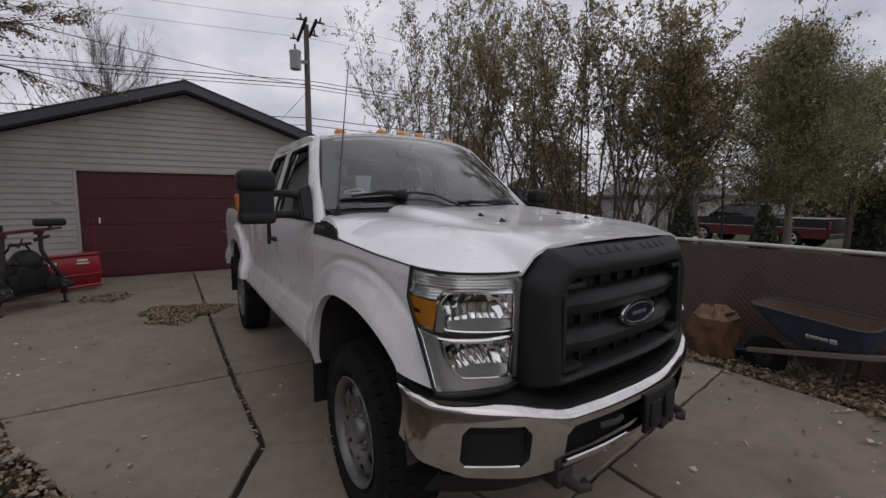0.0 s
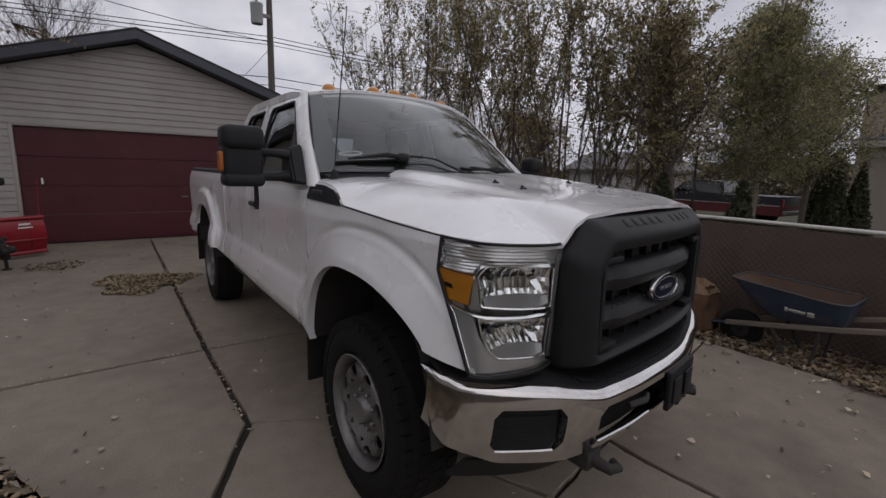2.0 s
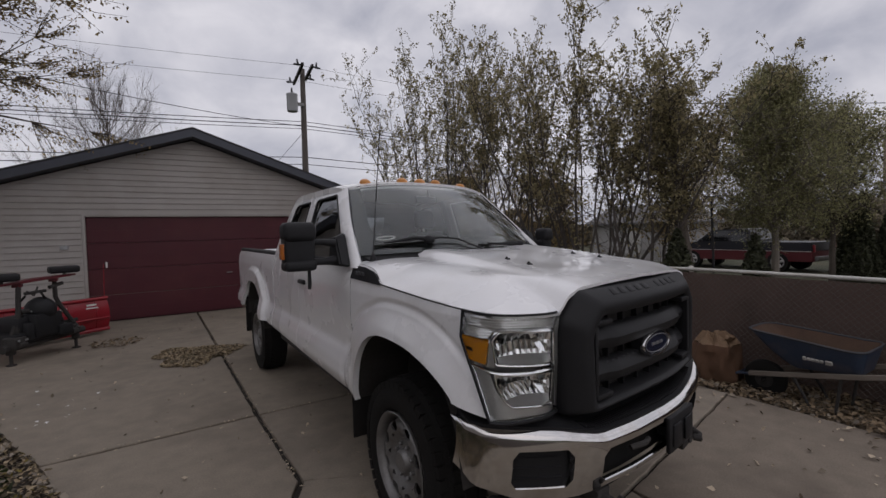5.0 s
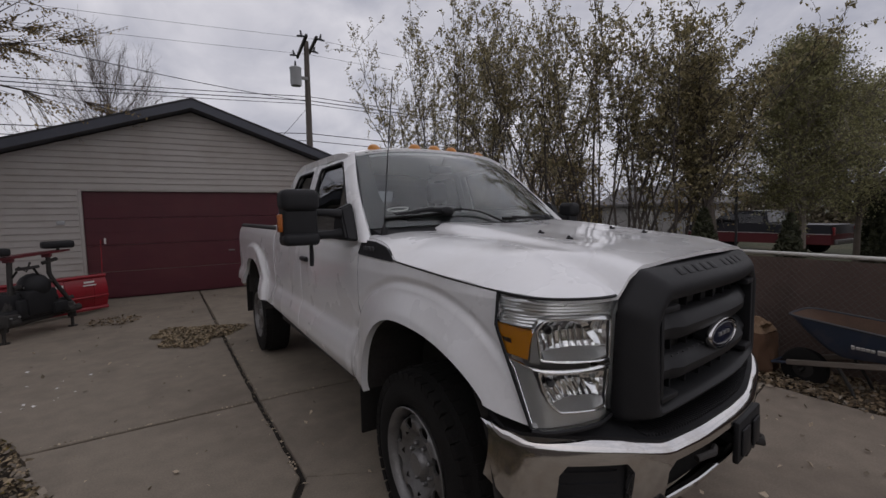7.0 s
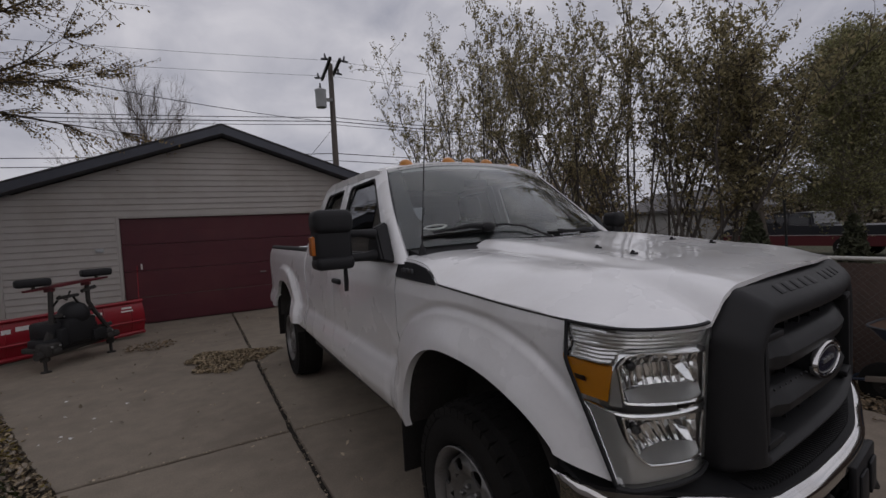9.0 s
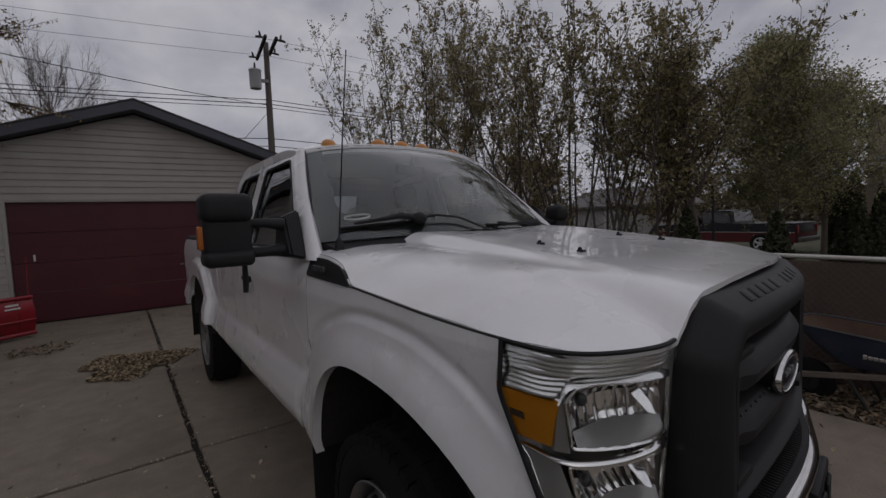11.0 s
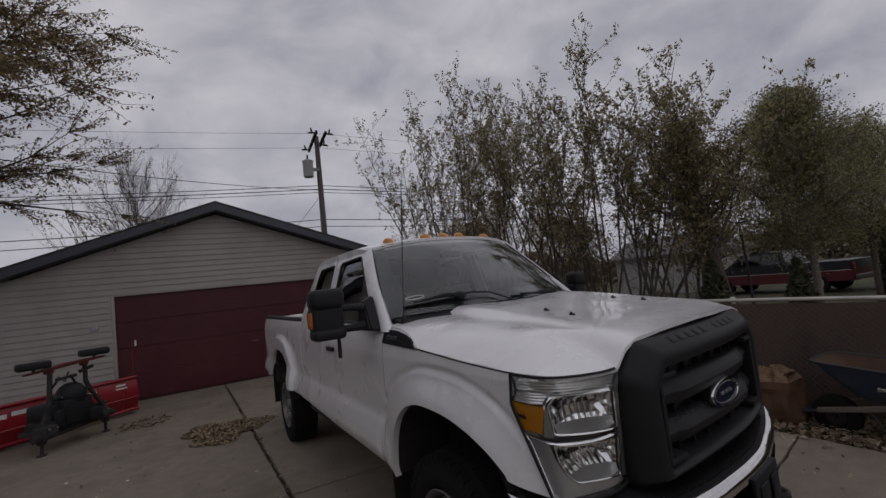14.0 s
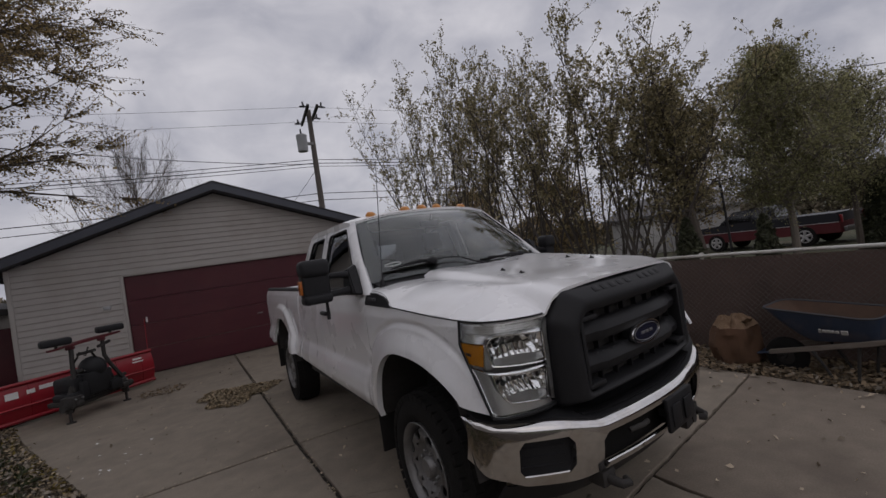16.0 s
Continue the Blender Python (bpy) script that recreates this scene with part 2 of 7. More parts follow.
FASCIA = material("slate_fascia", (0.075, 0.08, 0.10), 0.6, vary=0.15, scale=5, fine=120, bump=0.15)
SHINGLE = material("dark_shingles", (0.055, 0.054, 0.056), 0.95, vary=0.35, scale=7, fine=130, bump=0.7, bump_size=0.006, random=0.3)
RED = material("red_plow_paint", (0.27, 0.010, 0.020), 0.35, vary=0.12, scale=6, fine=120, bump=0.1, stain=(0.18, 0.02, 0.02), stain_amount=0.5, stain_scale=3, coat=0.2)
DARKRED = material("worn_dark_red_paint", (0.105, 0.010, 0.016), 0.5, vary=0.2, scale=8, fine=120, bump=0.1, stain=(0.05, 0.02, 0.02), stain_amount=0.5, stain_scale=5)
DECAL = material("white_decal", (0.72, 0.70, 0.68), 0.5, vary=0.08, bump=0.0)
GALV = material("galvanised_pipe", (0.52, 0.51, 0.48), 0.5, 0.35, vary=0.14, scale=9, fine=120, bump=0.1, stain=(0.28, 0.22, 0.15), stain_amount=0.4, stain_scale=4)
WIRE = material("chain_link_wire", (0.115, 0.10, 0.09), 0.6, 0.4, vary=0.2, bump=0.0)
SCREEN = material("brown_privacy_fabric", (0.120, 0.083, 0.070), 0.95, vary=0.3, scale=2.2, fine=260, bump=0.5, stain=(0.05, 0.035, 0.03), stain_amount=0.6, stain_scale=1.6)
BARROW = material("blue_barrow_paint", (0.029, 0.044, 0.076), 0.5, vary=0.18, scale=6, fine=100, bump=0.2, stain=(0.13, 0.10, 0.09), stain_amount=0.4, stain_scale=4)
RUST = material("rust", (0.075, 0.045, 0.030), 0.9, vary=0.35, scale=8, fine=100, bump=0.5, stain=(0.09, 0.045, 0.03), stain_amount=0.6, stain_scale=3)
OLDWOOD = material("weathered_wood", (0.165, 0.138, 0.115), 0.85, vary=0.25, scale=4, fine=70, bump=0.4, stretch=(6, 1, 6))
PAPER = material("brown_paper_bag", (0.105, 0.056, 0.032), 0.9, vary=0.2, scale=7, fine=90, bump=0.4, bump_size=0.01, stain=(0.10, 0.05, 0.03), stain_amount=0.6, stain_scale=4)
BIN = material("grey_blue_bin_plastic", (0.036, 0.039, 0.046), 0.6, vary=0.12, scale=5, fine=200, bump=0.15)
BINLID = material("dusty_grey_lid_plastic", (0.105, 0.108, 0.115), 0.65, vary=0.2, scale=6, fine=120, bump=0.15)
LITTER = material("dry_leaf_litter", (0.165, 0.120, 0.074), 0.85, vary=0.50, scale=4, fine=60, bump=0.3, islands=0.9)
PALE_LITTER = material("pale_dry_leaf", (0.255, 0.198, 0.126), 0.85, vary=0.5, scale=4, fine=60, bump=0.3, islands=0.9)
BARK = material("grey_bark", (0.085, 0.070, 0.058), 0.95, vary=0.35, scale=6, fine=70, bump=0.6, bump_size=0.01)
POLE = material("weathered_pole_wood", (0.115, 0.10, 0.09), 0.9, vary=0.25, scale=3, fine=60, bump=0.5, stretch=(6, 6, 0.6))
TRAFO = material("grey_transformer_paint", (0.36, 0.37, 0.38), 0.5, vary=0.08, bump=0.05)
CABLE = material("black_cable", (0.02, 0.02, 0.022), 0.7, vary=0.1, bump=0.0)
HOUSEWALL = material("beige_house_wall", (0.27, 0.235, 0.20), 0.9, vary=0.08, scale=2, fine=120, bump=0.2)
SHEDWALL = material("pale_grey_shed_wall", (0.30, 0.293, 0.285), 0.8, vary=0.10, scale=2, fine=90, bump=0.2, stain=(0.30, 0.28, 0.25), stain_amount=0.5, stain_scale=1.5)
GREYROOF = material("grey_roof_sheet", (0.16, 0.155, 0.155), 0.85, vary=0.2, scale=3, fine=60, bump=0.3)
TRIM = material("white_trim_paint", (0.42, 0.41, 0.39), 0.6, vary=0.06, scale=4, fine=120, bump=0.08)
BRICK = material("tan_brick", (0.19, 0.155, 0.125), 0.9, vary=0.25, scale=5, fine=90, bump=0.4, random=0.5)
CRUMPLED = material("crumpled_paper", (0.185, 0.120, 0.072), 0.9, vary=0.25, scale=9, fine=90, bump=0.4, bump_size=0.01, stain=(0.13, 0.07, 0.04), stain_amount=0.5, stain_scale=6)


def leafy(m, amount=0.42):
    """Lets light through a leaf."""
    n, l = m.node_tree.nodes, m.node_tree.links
    b = n["Principled BSDF"]
    tr = n.new("ShaderNodeBsdfTranslucent")
    mix = n.new("ShaderNodeMixShader")
    mix.inputs["Fac"].default_value = amount
    l.new(b.inputs["Base Color"].links[0].from_socket, tr.inputs["Color"])
    l.new(b.outputs["BSDF"], mix.inputs[1])
    l.new(tr.outputs["BSDF"], mix.inputs[2])
    l.new(mix.outputs["Shader"], n["Material Output"].inputs["Surface"])
    return m


# ---- ground ----
bm = mesh()
g = 400.0
prism(bm, [(-g, -g, -0.16), (g, -g, -0.16), (g, g, -0.16), (-g, g, -0.16)], (0, 0, -0.3))
tagged(part("ground", bm, LAWN, smooth=False), "patchy autumn lawn and bare earth", "ground", kind="structure")

bm = mesh()
def soil_at(u, v):
    x = lerp(-9.0, 4.4, u)
    y = lerp(-8, 10.6, v)
    z = -0.045 - 0.085 * smoothstep(2.5, 3.4, x) + 0.012 * noise.noise(Vector((x * 2.2, y * 2.2, 0.4)))
    return Vector((x, y, z))
grid(bm, soil_at, 134, 93)
tagged(part("soil_bed", bm, SOIL, smooth=False), "dark brown soil beside the driveway under dry leaves", "soil", kind="structure")

driveway = thing("driveway", "grey stained concrete driveway of large slabs with dirty open joints", "driveway", kind="structure")
bm = mesh()
prism(bm, [(-1.9, -8, -0.030), (2.5, -8, -0.030), (2.58, 9.8, -0.030), (-4.9, 9.8, -0.030), (-4.2, 6.4, -0.030), (-2.62, 3.0, -0.030), (-1.75, 0.9, -0.030)], (0, 0, -0.03))
part("joint_bed", bm, JOINT, driveway, "dark dirt in the joints", smooth=False)


def ragged(poly, step=0.05):
    """Breaks the edges of an outline into short, slightly crumbled lengths."""
    out = []
    for a, b in zip(poly, poly[1:] + poly[:1]):
        a, b = Vector((*a, 0)), Vector((*b, 0))
        m = max(1, int((b - a).length / step))
        across = Vector((-(b - a).y, (b - a).x, 0)).normalized()
        for k in range(m):
            p = a.lerp(b, k / m)
            w = 0.0 if k == 0 else 0.010 * noise.noise(p * 9.0 + across * 3.0) + 0.006 * noise.noise(p * 31.0 + across * 7.0)
            out.append(tuple((p + across * w).xy))
    return out


def slab(poly, gap=0.026, bevel=0.006, mat=None):
    """One concrete slab; its outline is drawn in by half a joint."""
    c = Vector((sum(p[0] for p in poly) / len(poly), sum(p[1] for p in poly) / len(poly), 0))
    pts = []
    poly = ragged(poly)
    n = len(poly)
    for i in range(n):
        p, a, b = (Vector((*poly[k % n], 0)) for k in (i, i - 1, i + 1))
        na = Vector((-(p - a).y, (p - a).x, 0)).normalized()
        nb = Vector((-(b - p).y, (b - p).x, 0)).normalized()
        s = na + nb
        pts.append(p + s * (gap / max(0.35, s.length_squared)) * 1.0)
    b2 = mesh()
    low = ring(b2, [p + Vector((0, 0, -0.07)) for p in pts])
    mid = ring(b2, [p + Vector((0, 0, -bevel)) for p in pts])
    top = ring(b2, [p + (c - p).normalized() * bevel for p in pts])
    bridge(b2, low, mid)
    bridge(b2, mid, top)
    bmesh.ops.triangulate(b2, faces=[b2.faces.new(top)])
    return part("slab", b2, mat or CONCRETE, driveway, smooth=False)


JX = -1.22
slab([(-1.80, 0.6), (-1.374, 1.456), (JX + 0.016, 1.803), (JX - 0.014, 3.10), (-2.70, 3.06), (-2.52, 2.5), (-2.15, 1.75), (-1.95, 1.2)])
slab([(-2.70, 3.07), (JX - 0.014, 3.11), (-1.232, 9.72), (-4.85, 9.72), (-4.5, 7.9), (-3.95, 6.2), (-2.9, 3.5)])
slab([(JX, 3.10), (2.56, 3.06), (2.6, 9.72), (-1.22, 9.72)])
slab([(JX + 0.020, 1.779), (-0.711, 1.529), (-0.20, 0.38), (0.43, 0.52), (2.35, 0.90), (2.56, 0.95), (2.56, 3.06), (JX, 3.10)])
slab([(0.43, 0.52), (0.42, 0.28), (0.75, -3.4), (2.56, -3.4), (2.56, 0.95)], mat=DARK_CONCRETE)
slab([(JX + 0.03, 1.80), (-1.36, 1.45), (-1.80, 0.6), (-1.95, -3.4), (0.75, -3.4), (0.42, 0.28), (0.43, 0.52), (-0.20, 0.38), (-0.70, 1.55)])
slab([(-1.95, -3.4), (-1.95, -8), (2.5, -8), (2.56, -3.4), (0.75, -3.4)])


# added unseen wall beyond the garden bed: closes the place, shades the truck
bm = mesh()
box(bm, (-6.9, -9.0, -0.2), (-6.6, 2.6, 4.0))
tagged(part("wall_west", bm, VINYL, smooth=False), "unseen plain beige wall added to shade the truck's flank", "wall", kind="structure")


# ---- garage ----
GY = 9.75          # front wall
GX0, GX1 = -4.80, 2.45
PEAK_X, PEAK_Z, EAVE_Z = -1.18, 3.86, 2.50
DX0, DX1, DZ = -3.03, 1.85, 2.04
garage = thing("garage", "beige sided garage with a maroon overhead door and dark gabled roof", "garage", kind="")


def gable(x):
    return PEAK_Z - 0.22 - abs(x - PEAK_X) * (PEAK_Z - EAVE_Z) / (GX1 + 0.32 - PEAK_X)


bm = mesh()
prism(bm, [(GX0 + 0.02, GY + 0.03, -0.05), (DX0 - 0.02, GY + 0.03, -0.05), (DX0 - 0.02, GY + 0.03, DZ + 0.02), (DX1 + 0.02, GY + 0.03, DZ + 0.02), (DX1 + 0.02, GY + 0.03, -0.05),
           (GX1 - 0.02, GY + 0.03, -0.05), (GX1 - 0.02, GY + 0.03, gable(GX1)), (PEAK_X, GY + 0.03, gable(PEAK_X)), (GX0 + 0.02, GY + 0.03, gable(GX0))], (0, 0.12, 0))
part("wall", bm, VINYL, garage, smooth=False)
for x in (GX0 + 0.02, GX1 - 0.14):
    bm = mesh()
    box(bm, (x, GY + 0.15, -0.05), (x + 0.12, GY + 6.6, EAVE_Z + 0.05))
    part("side_wall", bm, VINYL, garage, smooth=False)
bm = mesh()
box(bm, (GX0, GY + 6.5, -0.05), (GX1, GY + 6.62, EAVE_Z + 0.05))
part("back_wall", bm, VINYL, garage, smooth=False)

COURSE = 0.114


def siding_board(x0, x1, z, tri=None):
    """One lap of siding: thin at its top, proud at its foot, cut to the gable at its ends."""
    b2 = mesh()
    a0, a1 = x0, x1
    t0, t1 = x0, x1
    top = z + COURSE
    if tri:
        t0, t1 = max(x0, tri(top)[0]), min(x1, tri(top)[1])
        a0, a1 = max(x0, tri(z)[0]), min(x1, tri(z)[1])
        if t1 - t0 < 0.05:
            return
    loft(b2, [[(a0, GY - 0.016, z), (a0, GY + 0.028, z), (t0, GY + 0.028, top), (t0, GY + 0.002, top), (lerp(a0, t0, 0.1), GY - 0.018, z + 0.012)],
              [(a1, GY - 0.016, z), (a1, GY + 0.028, z), (t1, GY + 0.028, top), (t1, GY + 0.002, top), (lerp(a1, t1, 0.1), GY - 0.018, z + 0.012)]])
    part("siding_board", b2, VINYL, garage, smooth=False)


def gable_span(z):
    k = (PEAK_Z - EAVE_Z) / (GX1 + 0.32 - PEAK_X)
    half = (PEAK_Z - 0.22 - z) / k
    return PEAK_X - half, PEAK_X + half


z = 0.02
while z < PEAK_Z - 0.3:
    if z + COURSE <= DZ + 0.05:
        siding_board(GX0 + 0.06, DX0 - 0.06, z)
        siding_board(DX1 + 0.06, GX1 - 0.06, z)
    else:
        siding_board(GX0 + 0.06, GX1 - 0.06, z, gable_span)
    z += COURSE
for x in (GX0, GX1 - 0.07):
    bm = mesh()
    box(bm, (x, GY - 0.03, -0.02), (x + 0.07, GY + 0.03, gable(x + 0.03) + 0.02), 0.006)
    part("corner_post", bm, VINYL, garage)
bm = mesh()
for lo, hi in (((DX0 - 0.058, GY - 0.014, 0.0), (DX0, GY + 0.14, DZ + 0.05)), ((DX1, GY - 0.014, 0.0), (DX1 + 0.058, GY + 0.14, DZ + 0.05)), ((DX0, GY - 0.014, DZ), (DX1, GY + 0.14, DZ + 0.05))):
    box(bm, lo, hi, 0.004)
part("door_casing", bm, VINYL, garage)

# roof with overhang, fascia and soffit
RF = GY - 0.34
k = (PEAK_Z - EAVE_Z) / (GX1 + 0.32 - PEAK_X)
for sgn in (-1, 1):
    xe = PEAK_X + sgn * (GX1 + 0.36 - PEAK_X) * (1.0 if sgn > 0 else 1.02)
    ze = PEAK_Z - abs(xe - PEAK_X) * k
    bm = mesh()
    prism(bm, [(PEAK_X, RF, PEAK_Z), (xe, RF, ze), (xe, RF, ze - 0.03), (PEAK_X, RF, PEAK_Z - 0.03)], (0, 7.3, 0))
    part("roof_slope", bm, SHINGLE, garage, smooth=False)
    bm = mesh()
    prism(bm, [(PEAK_X, RF + 0.012, PEAK_Z - 0.034), (xe, RF + 0.012, ze - 0.034), (xe, RF + 0.012, ze - 0.185), (PEAK_X, RF + 0.012, PEAK_Z - 0.19)], (0, 0.03, 0))
    part("fascia", bm, FASCIA, garage, smooth=False)
    bm = mesh()
    prism(bm, [(PEAK_X, RF + 0.05, PEAK_Z - 0.17), (xe, RF + 0.05, ze - 0.17), (xe, RF + 0.05, ze - 0.19), (PEAK_X, RF + 0.05, PEAK_Z - 0.19)], (0, 0.30, 0))
    part("soffit", bm, FASCIA, garage, smooth=False)
    bm = mesh()
    box(bm, (min(xe, xe - sgn * 0.05), RF + 0.05, ze - 0.18), (max(xe, xe - sgn * 0.05), RF + 7.2, ze - 0.04), 0.004)
    part("eave_board", bm, FASCIA, garage, smooth=False)

# overhead door: four sections with shallow grooves
door = thing("garage_door", "closed maroon sectional garage door with a small handle", "garage door")
H = DZ / 4
for i in range(4):
    bm = mesh()
    box(bm, (DX0 + 0.004, GY + 0.05, i * H + 0.004), (DX1 - 0.004, GY + 0.09, (i + 1) * H - 0.003), 0.004)
    for j in range(2):
        zz = i * H + H * (0.28 + 0.44 * j)
        box(bm, (DX0 + 0.004, GY + 0.0475, zz - 0.105), (DX1 - 0.004, GY + 0.052, zz + 0.105), 0.002)
    part("door_section", bm, MAROON, door, smooth=False)
bm = mesh()
box(bm, (-0.62, GY + 0.015, 0.80), (-0.50, GY + 0.046, 0.825), 0.004)
part("handle", bm, STEEL, door, "small metal lift handle")
bm = mesh()
box(bm, (DX0 + 0.28, GY + 0.012, 1.05), (DX0 + 0.31, GY + 0.046, 1.16), 0.004)
part("pull", bm, DECAL, door, "small white pull")

bm = mesh()
box(bm, (-3.41, GY - 0.06, 1.43), (-3.29, GY - 0.017, 1.50), 0.008)
outlet = tagged(part("outlet_box", bm, TRAFO), "grey outdoor outlet box on the siding", "outlet box")


# ---- white pickup truck: nose towards -y, x across, z up ----
truck = thing("pickup_truck", "white extended-cab pickup truck with black grille and chrome bumper", "pickup truck")
FA, RA = (0.90, 0.42), (4.58, 0.42)      # axles: y, z
TYRE_R = 0.42


def arch_q(y, z, cy, hw_front, hw_back, hh, z0=0.60, p=2.5):
    hw = hw_front if y < cy else hw_back
    return (abs((y - cy) / hw) ** p + (max(0.0, z - z0) / hh) ** p) ** (1 / p)


def arch_z(y, cy, hw_front, hw_back, hh, z0=0.60, p=2.5):
    hw = hw_front if y < cy else hw_back
    t = abs((y - cy) / hw)
    return z0 + hh * (1 - t ** p) ** (1 / p) if t < 1 else 0.0


FRONT_ARCH = (0.88, 0.67, 0.465, 0.472, 0.60, 2.4)
REAR_ARCH = (4.58, 0.50, 0.50, 0.46)


def half_width(y, z):
    """Half the body's width at a place along it and a height."""
    x = interp(z, (0.50, 0.60, 0.65, 0.70, 0.78, 0.85, 0.888, 0.91, 1.05, 1.25, 1.34, 1.42), (0.895, 0.940, 0.968, 0.983, 0.978, 0.960, 0.944, 0.943, 0.949, 0.950, 0.938, 0.905))
    if y < 1.56:
        x = lerp(x, interp(z, (0.5, 0.66, 0.9, 1.25, 1.34, 1.42), (0.90, 0.948, 0.948, 0.946, 0.932, 0.897)), smoothstep(1.58, 1.34, y))
    q = arch_q(y, z, *FRONT_ARCH)
    crease = interp(y, (0.20, 0.30, 0.40, 0.45, 0.55, 0.65, 1.20, 1.46), (1.18, 1.24, 1.285, 1.305, 1.325, 1.337, 1.337, 1.45))
    if y < 2.2:
        x += -0.009 * smoothstep(crease + 0.075, crease + 0.012, q) + 0.014 * smoothstep(crease + 0.012, crease - 0.050, q) + 0.048 * smoothstep(crease + 0.02, 0.94, q)
    q = arch_q(y, z, *REAR_ARCH)
    x += 0.040 * smoothstep(1.40, 1.28, q)
    if y < 0.62:
        x -= 0.038 * ((0.62 - y) / 0.40) ** 2
    return x


def side_panel(name, y0, y1, low, high, sgn, ny, nz, parent=truck, flange=0.035, crowd=0.0):
    b2 = mesh()
    ys = [lerp(y0, y1, i / ny) for i in range(ny + 1)]
    if crowd:
        ys = sorted(ys + [crowd - 0.10 * (k / 14) ** 2.5 for k in range(1, 15)] + [crowd - 1e-4] + [0.297 + 0.002 * k for k in range(11)])
        ny = len(ys) - 1
    def at(u, v):
        y = ys[min(ny, int(u * ny + 0.5))]
        z = lerp(low(y), high(y), v)
        return Vector((sgn * half_width(y, z), y, z))
    grid(b2, at, ny, nz)
    thicken(b2, (-sgn * flange, 0, 0))
    return part(name, b2, PAINT, parent, angle=32)


def fender_top(y):
    """The fender ends at the lamp's rear edge, then at the hood."""
    return min(interp(y, (0.168, 0.303, 0.315, 0.330), (0.887, 1.178, 1.282, 1.60)), hood_side(y))


def fender_low(y):
    low = interp(y, (0.168, 0.335), (0.880, 0.912)) if y < 0.335 else max(0.615, arch_z(y, *FRONT_ARCH))
    return min(low, fender_top(y) - 0.008)


def hood_side(y):
    return interp(y, (0.0, 0.315, 0.6, 0.9, 1.045, 1.075, 1.11, 1.17, 1.24, 1.32, 1.48), (1.266, 1.280, 1.294, 1.309, 1.317, 1.340, 1.358, 1.382, 1.396, 1.404, 1.410))


def sill(y):
    return interp(y, (1.4, 3.5), (0.615, 0.690))


def bed_low(y):
    return max(0.695 if y < 4.58 else 0.72, arch_z(y, *REAR_ARCH))


for sgn in (-1, 1):
    side_panel("front_fender", 0.170, 1.472, fender_low, lambda y: fender_top(y) - 0.004, sgn, 150, 72, crowd=1.345)
    fd = side_panel("front_door", 1.480, 2.640, sill, lambda y: 1.395, sgn, 30, 44)
    rd = side_panel("rear_door", 2.648, 3.540, sill, lambda y: 1.395, sgn, 24, 44)
    side_panel("bed_side", 3.590, 5.700, bed_low, lambda y: 1.405, sgn, 120, 30)
    # dark gaps along the hood and the door
    bm = mesh()
    tube(bm, [(sgn * (half_width(y, hood_side(y)) - 0.001), y, hood_side(y)) for y in [lerp(0.32, 1.045, k / 30) for k in range(31)]], 0.0034, 6)
    part("panel_gap", bm, DARK, truck, "dark gap between the panels")
    bm = mesh()
    tube(bm, [(sgn * (half_width(1.476, z) - 0.005), 1.476, z) for z in [lerp(0.62, 1.39, k / 20) for k in range(21)]], 0.005, 5)
    part("panel_gap", bm, DARK, truck, "dark gap between the panels")
    # rolled top rail of the bed
    bm = mesh()
    tube(bm, [(sgn * 0.885, 3.60, 1.405), (sgn * 0.885, 5.69, 1.405)], 0.032, 10)
    part("bed_rail", bm, BLACK, truck, "black plastic bed rail cap")
    # door handle
    bm = mesh()
    box(bm, (sgn * 0.955 - 0.02, 2.42, 1.20), (sgn * 0.955 + 0.02, 2.58, 1.235), 0.012)
    part("handle", bm, BLACK, fd, "black door handle")


# ---- upper cab: side sheets with real openings ----
def cab_side(y, z, sgn, inset=0.0):
    t = (z - 1.38) / 0.56
    x = lerp(0.935, 0.745, t) + 0.020 * math.sin(math.pi * min(1, max(0, t)))
    return Vector((sgn * (x - inset), y, z))


def pillar_y(z):
    """The front line of the windshield pillar."""
    return lerp(1.455, 2.065, (z - 1.42) / (1.935 - 1.42))


def cab_piece(name, poly, sgn, material_=None, parent=truck, depth=0.045, label="", sub=4, inset=0.0):
    b2 = mesh()
    pts = []
    n = len(poly)
    for i in range(n):
        a, b = poly[i], poly[(i + 1) % n]
        for s in range(sub):
            pts.append((lerp(a[0], b[0], s / sub), lerp(a[1], b[1], s / sub)))
    o = ring(b2, [cab_side(y, z, sgn, inset) for y, z in pts])
    i_ = ring(b2, [cab_side(y, z, sgn, depth + inset) for y, z in pts])
    b2.faces.new(o)
    b2.faces.new(list(reversed(i_)))
    bridge(b2, o, i_)
    bmesh.ops.triangulate(b2, faces=[f for f in b2.faces if len(f.verts) > 4])
    return part(name, b2, material_ or PAINT, parent, label)


def rounded(poly, r=0.03, seg=4):
    """Rounds the corners of a polygon of (y, z)."""
    out, n = [], len(poly)
    for i in range(n):
        p, a, b = (Vector((*poly[k % n], 0)) for k in (i, i - 1, i + 1))
        d0, d1 = (a - p).normalized(), (b - p).normalized()
        p0, p1 = p + d0 * r, p + d1 * r
        for s in range(seg + 1):
            t = s / seg
            q = p0 * (1 - t) ** 2 + p * 2 * t * (1 - t) + p1 * t * t
            out.append((q.x, q.y))
    return out


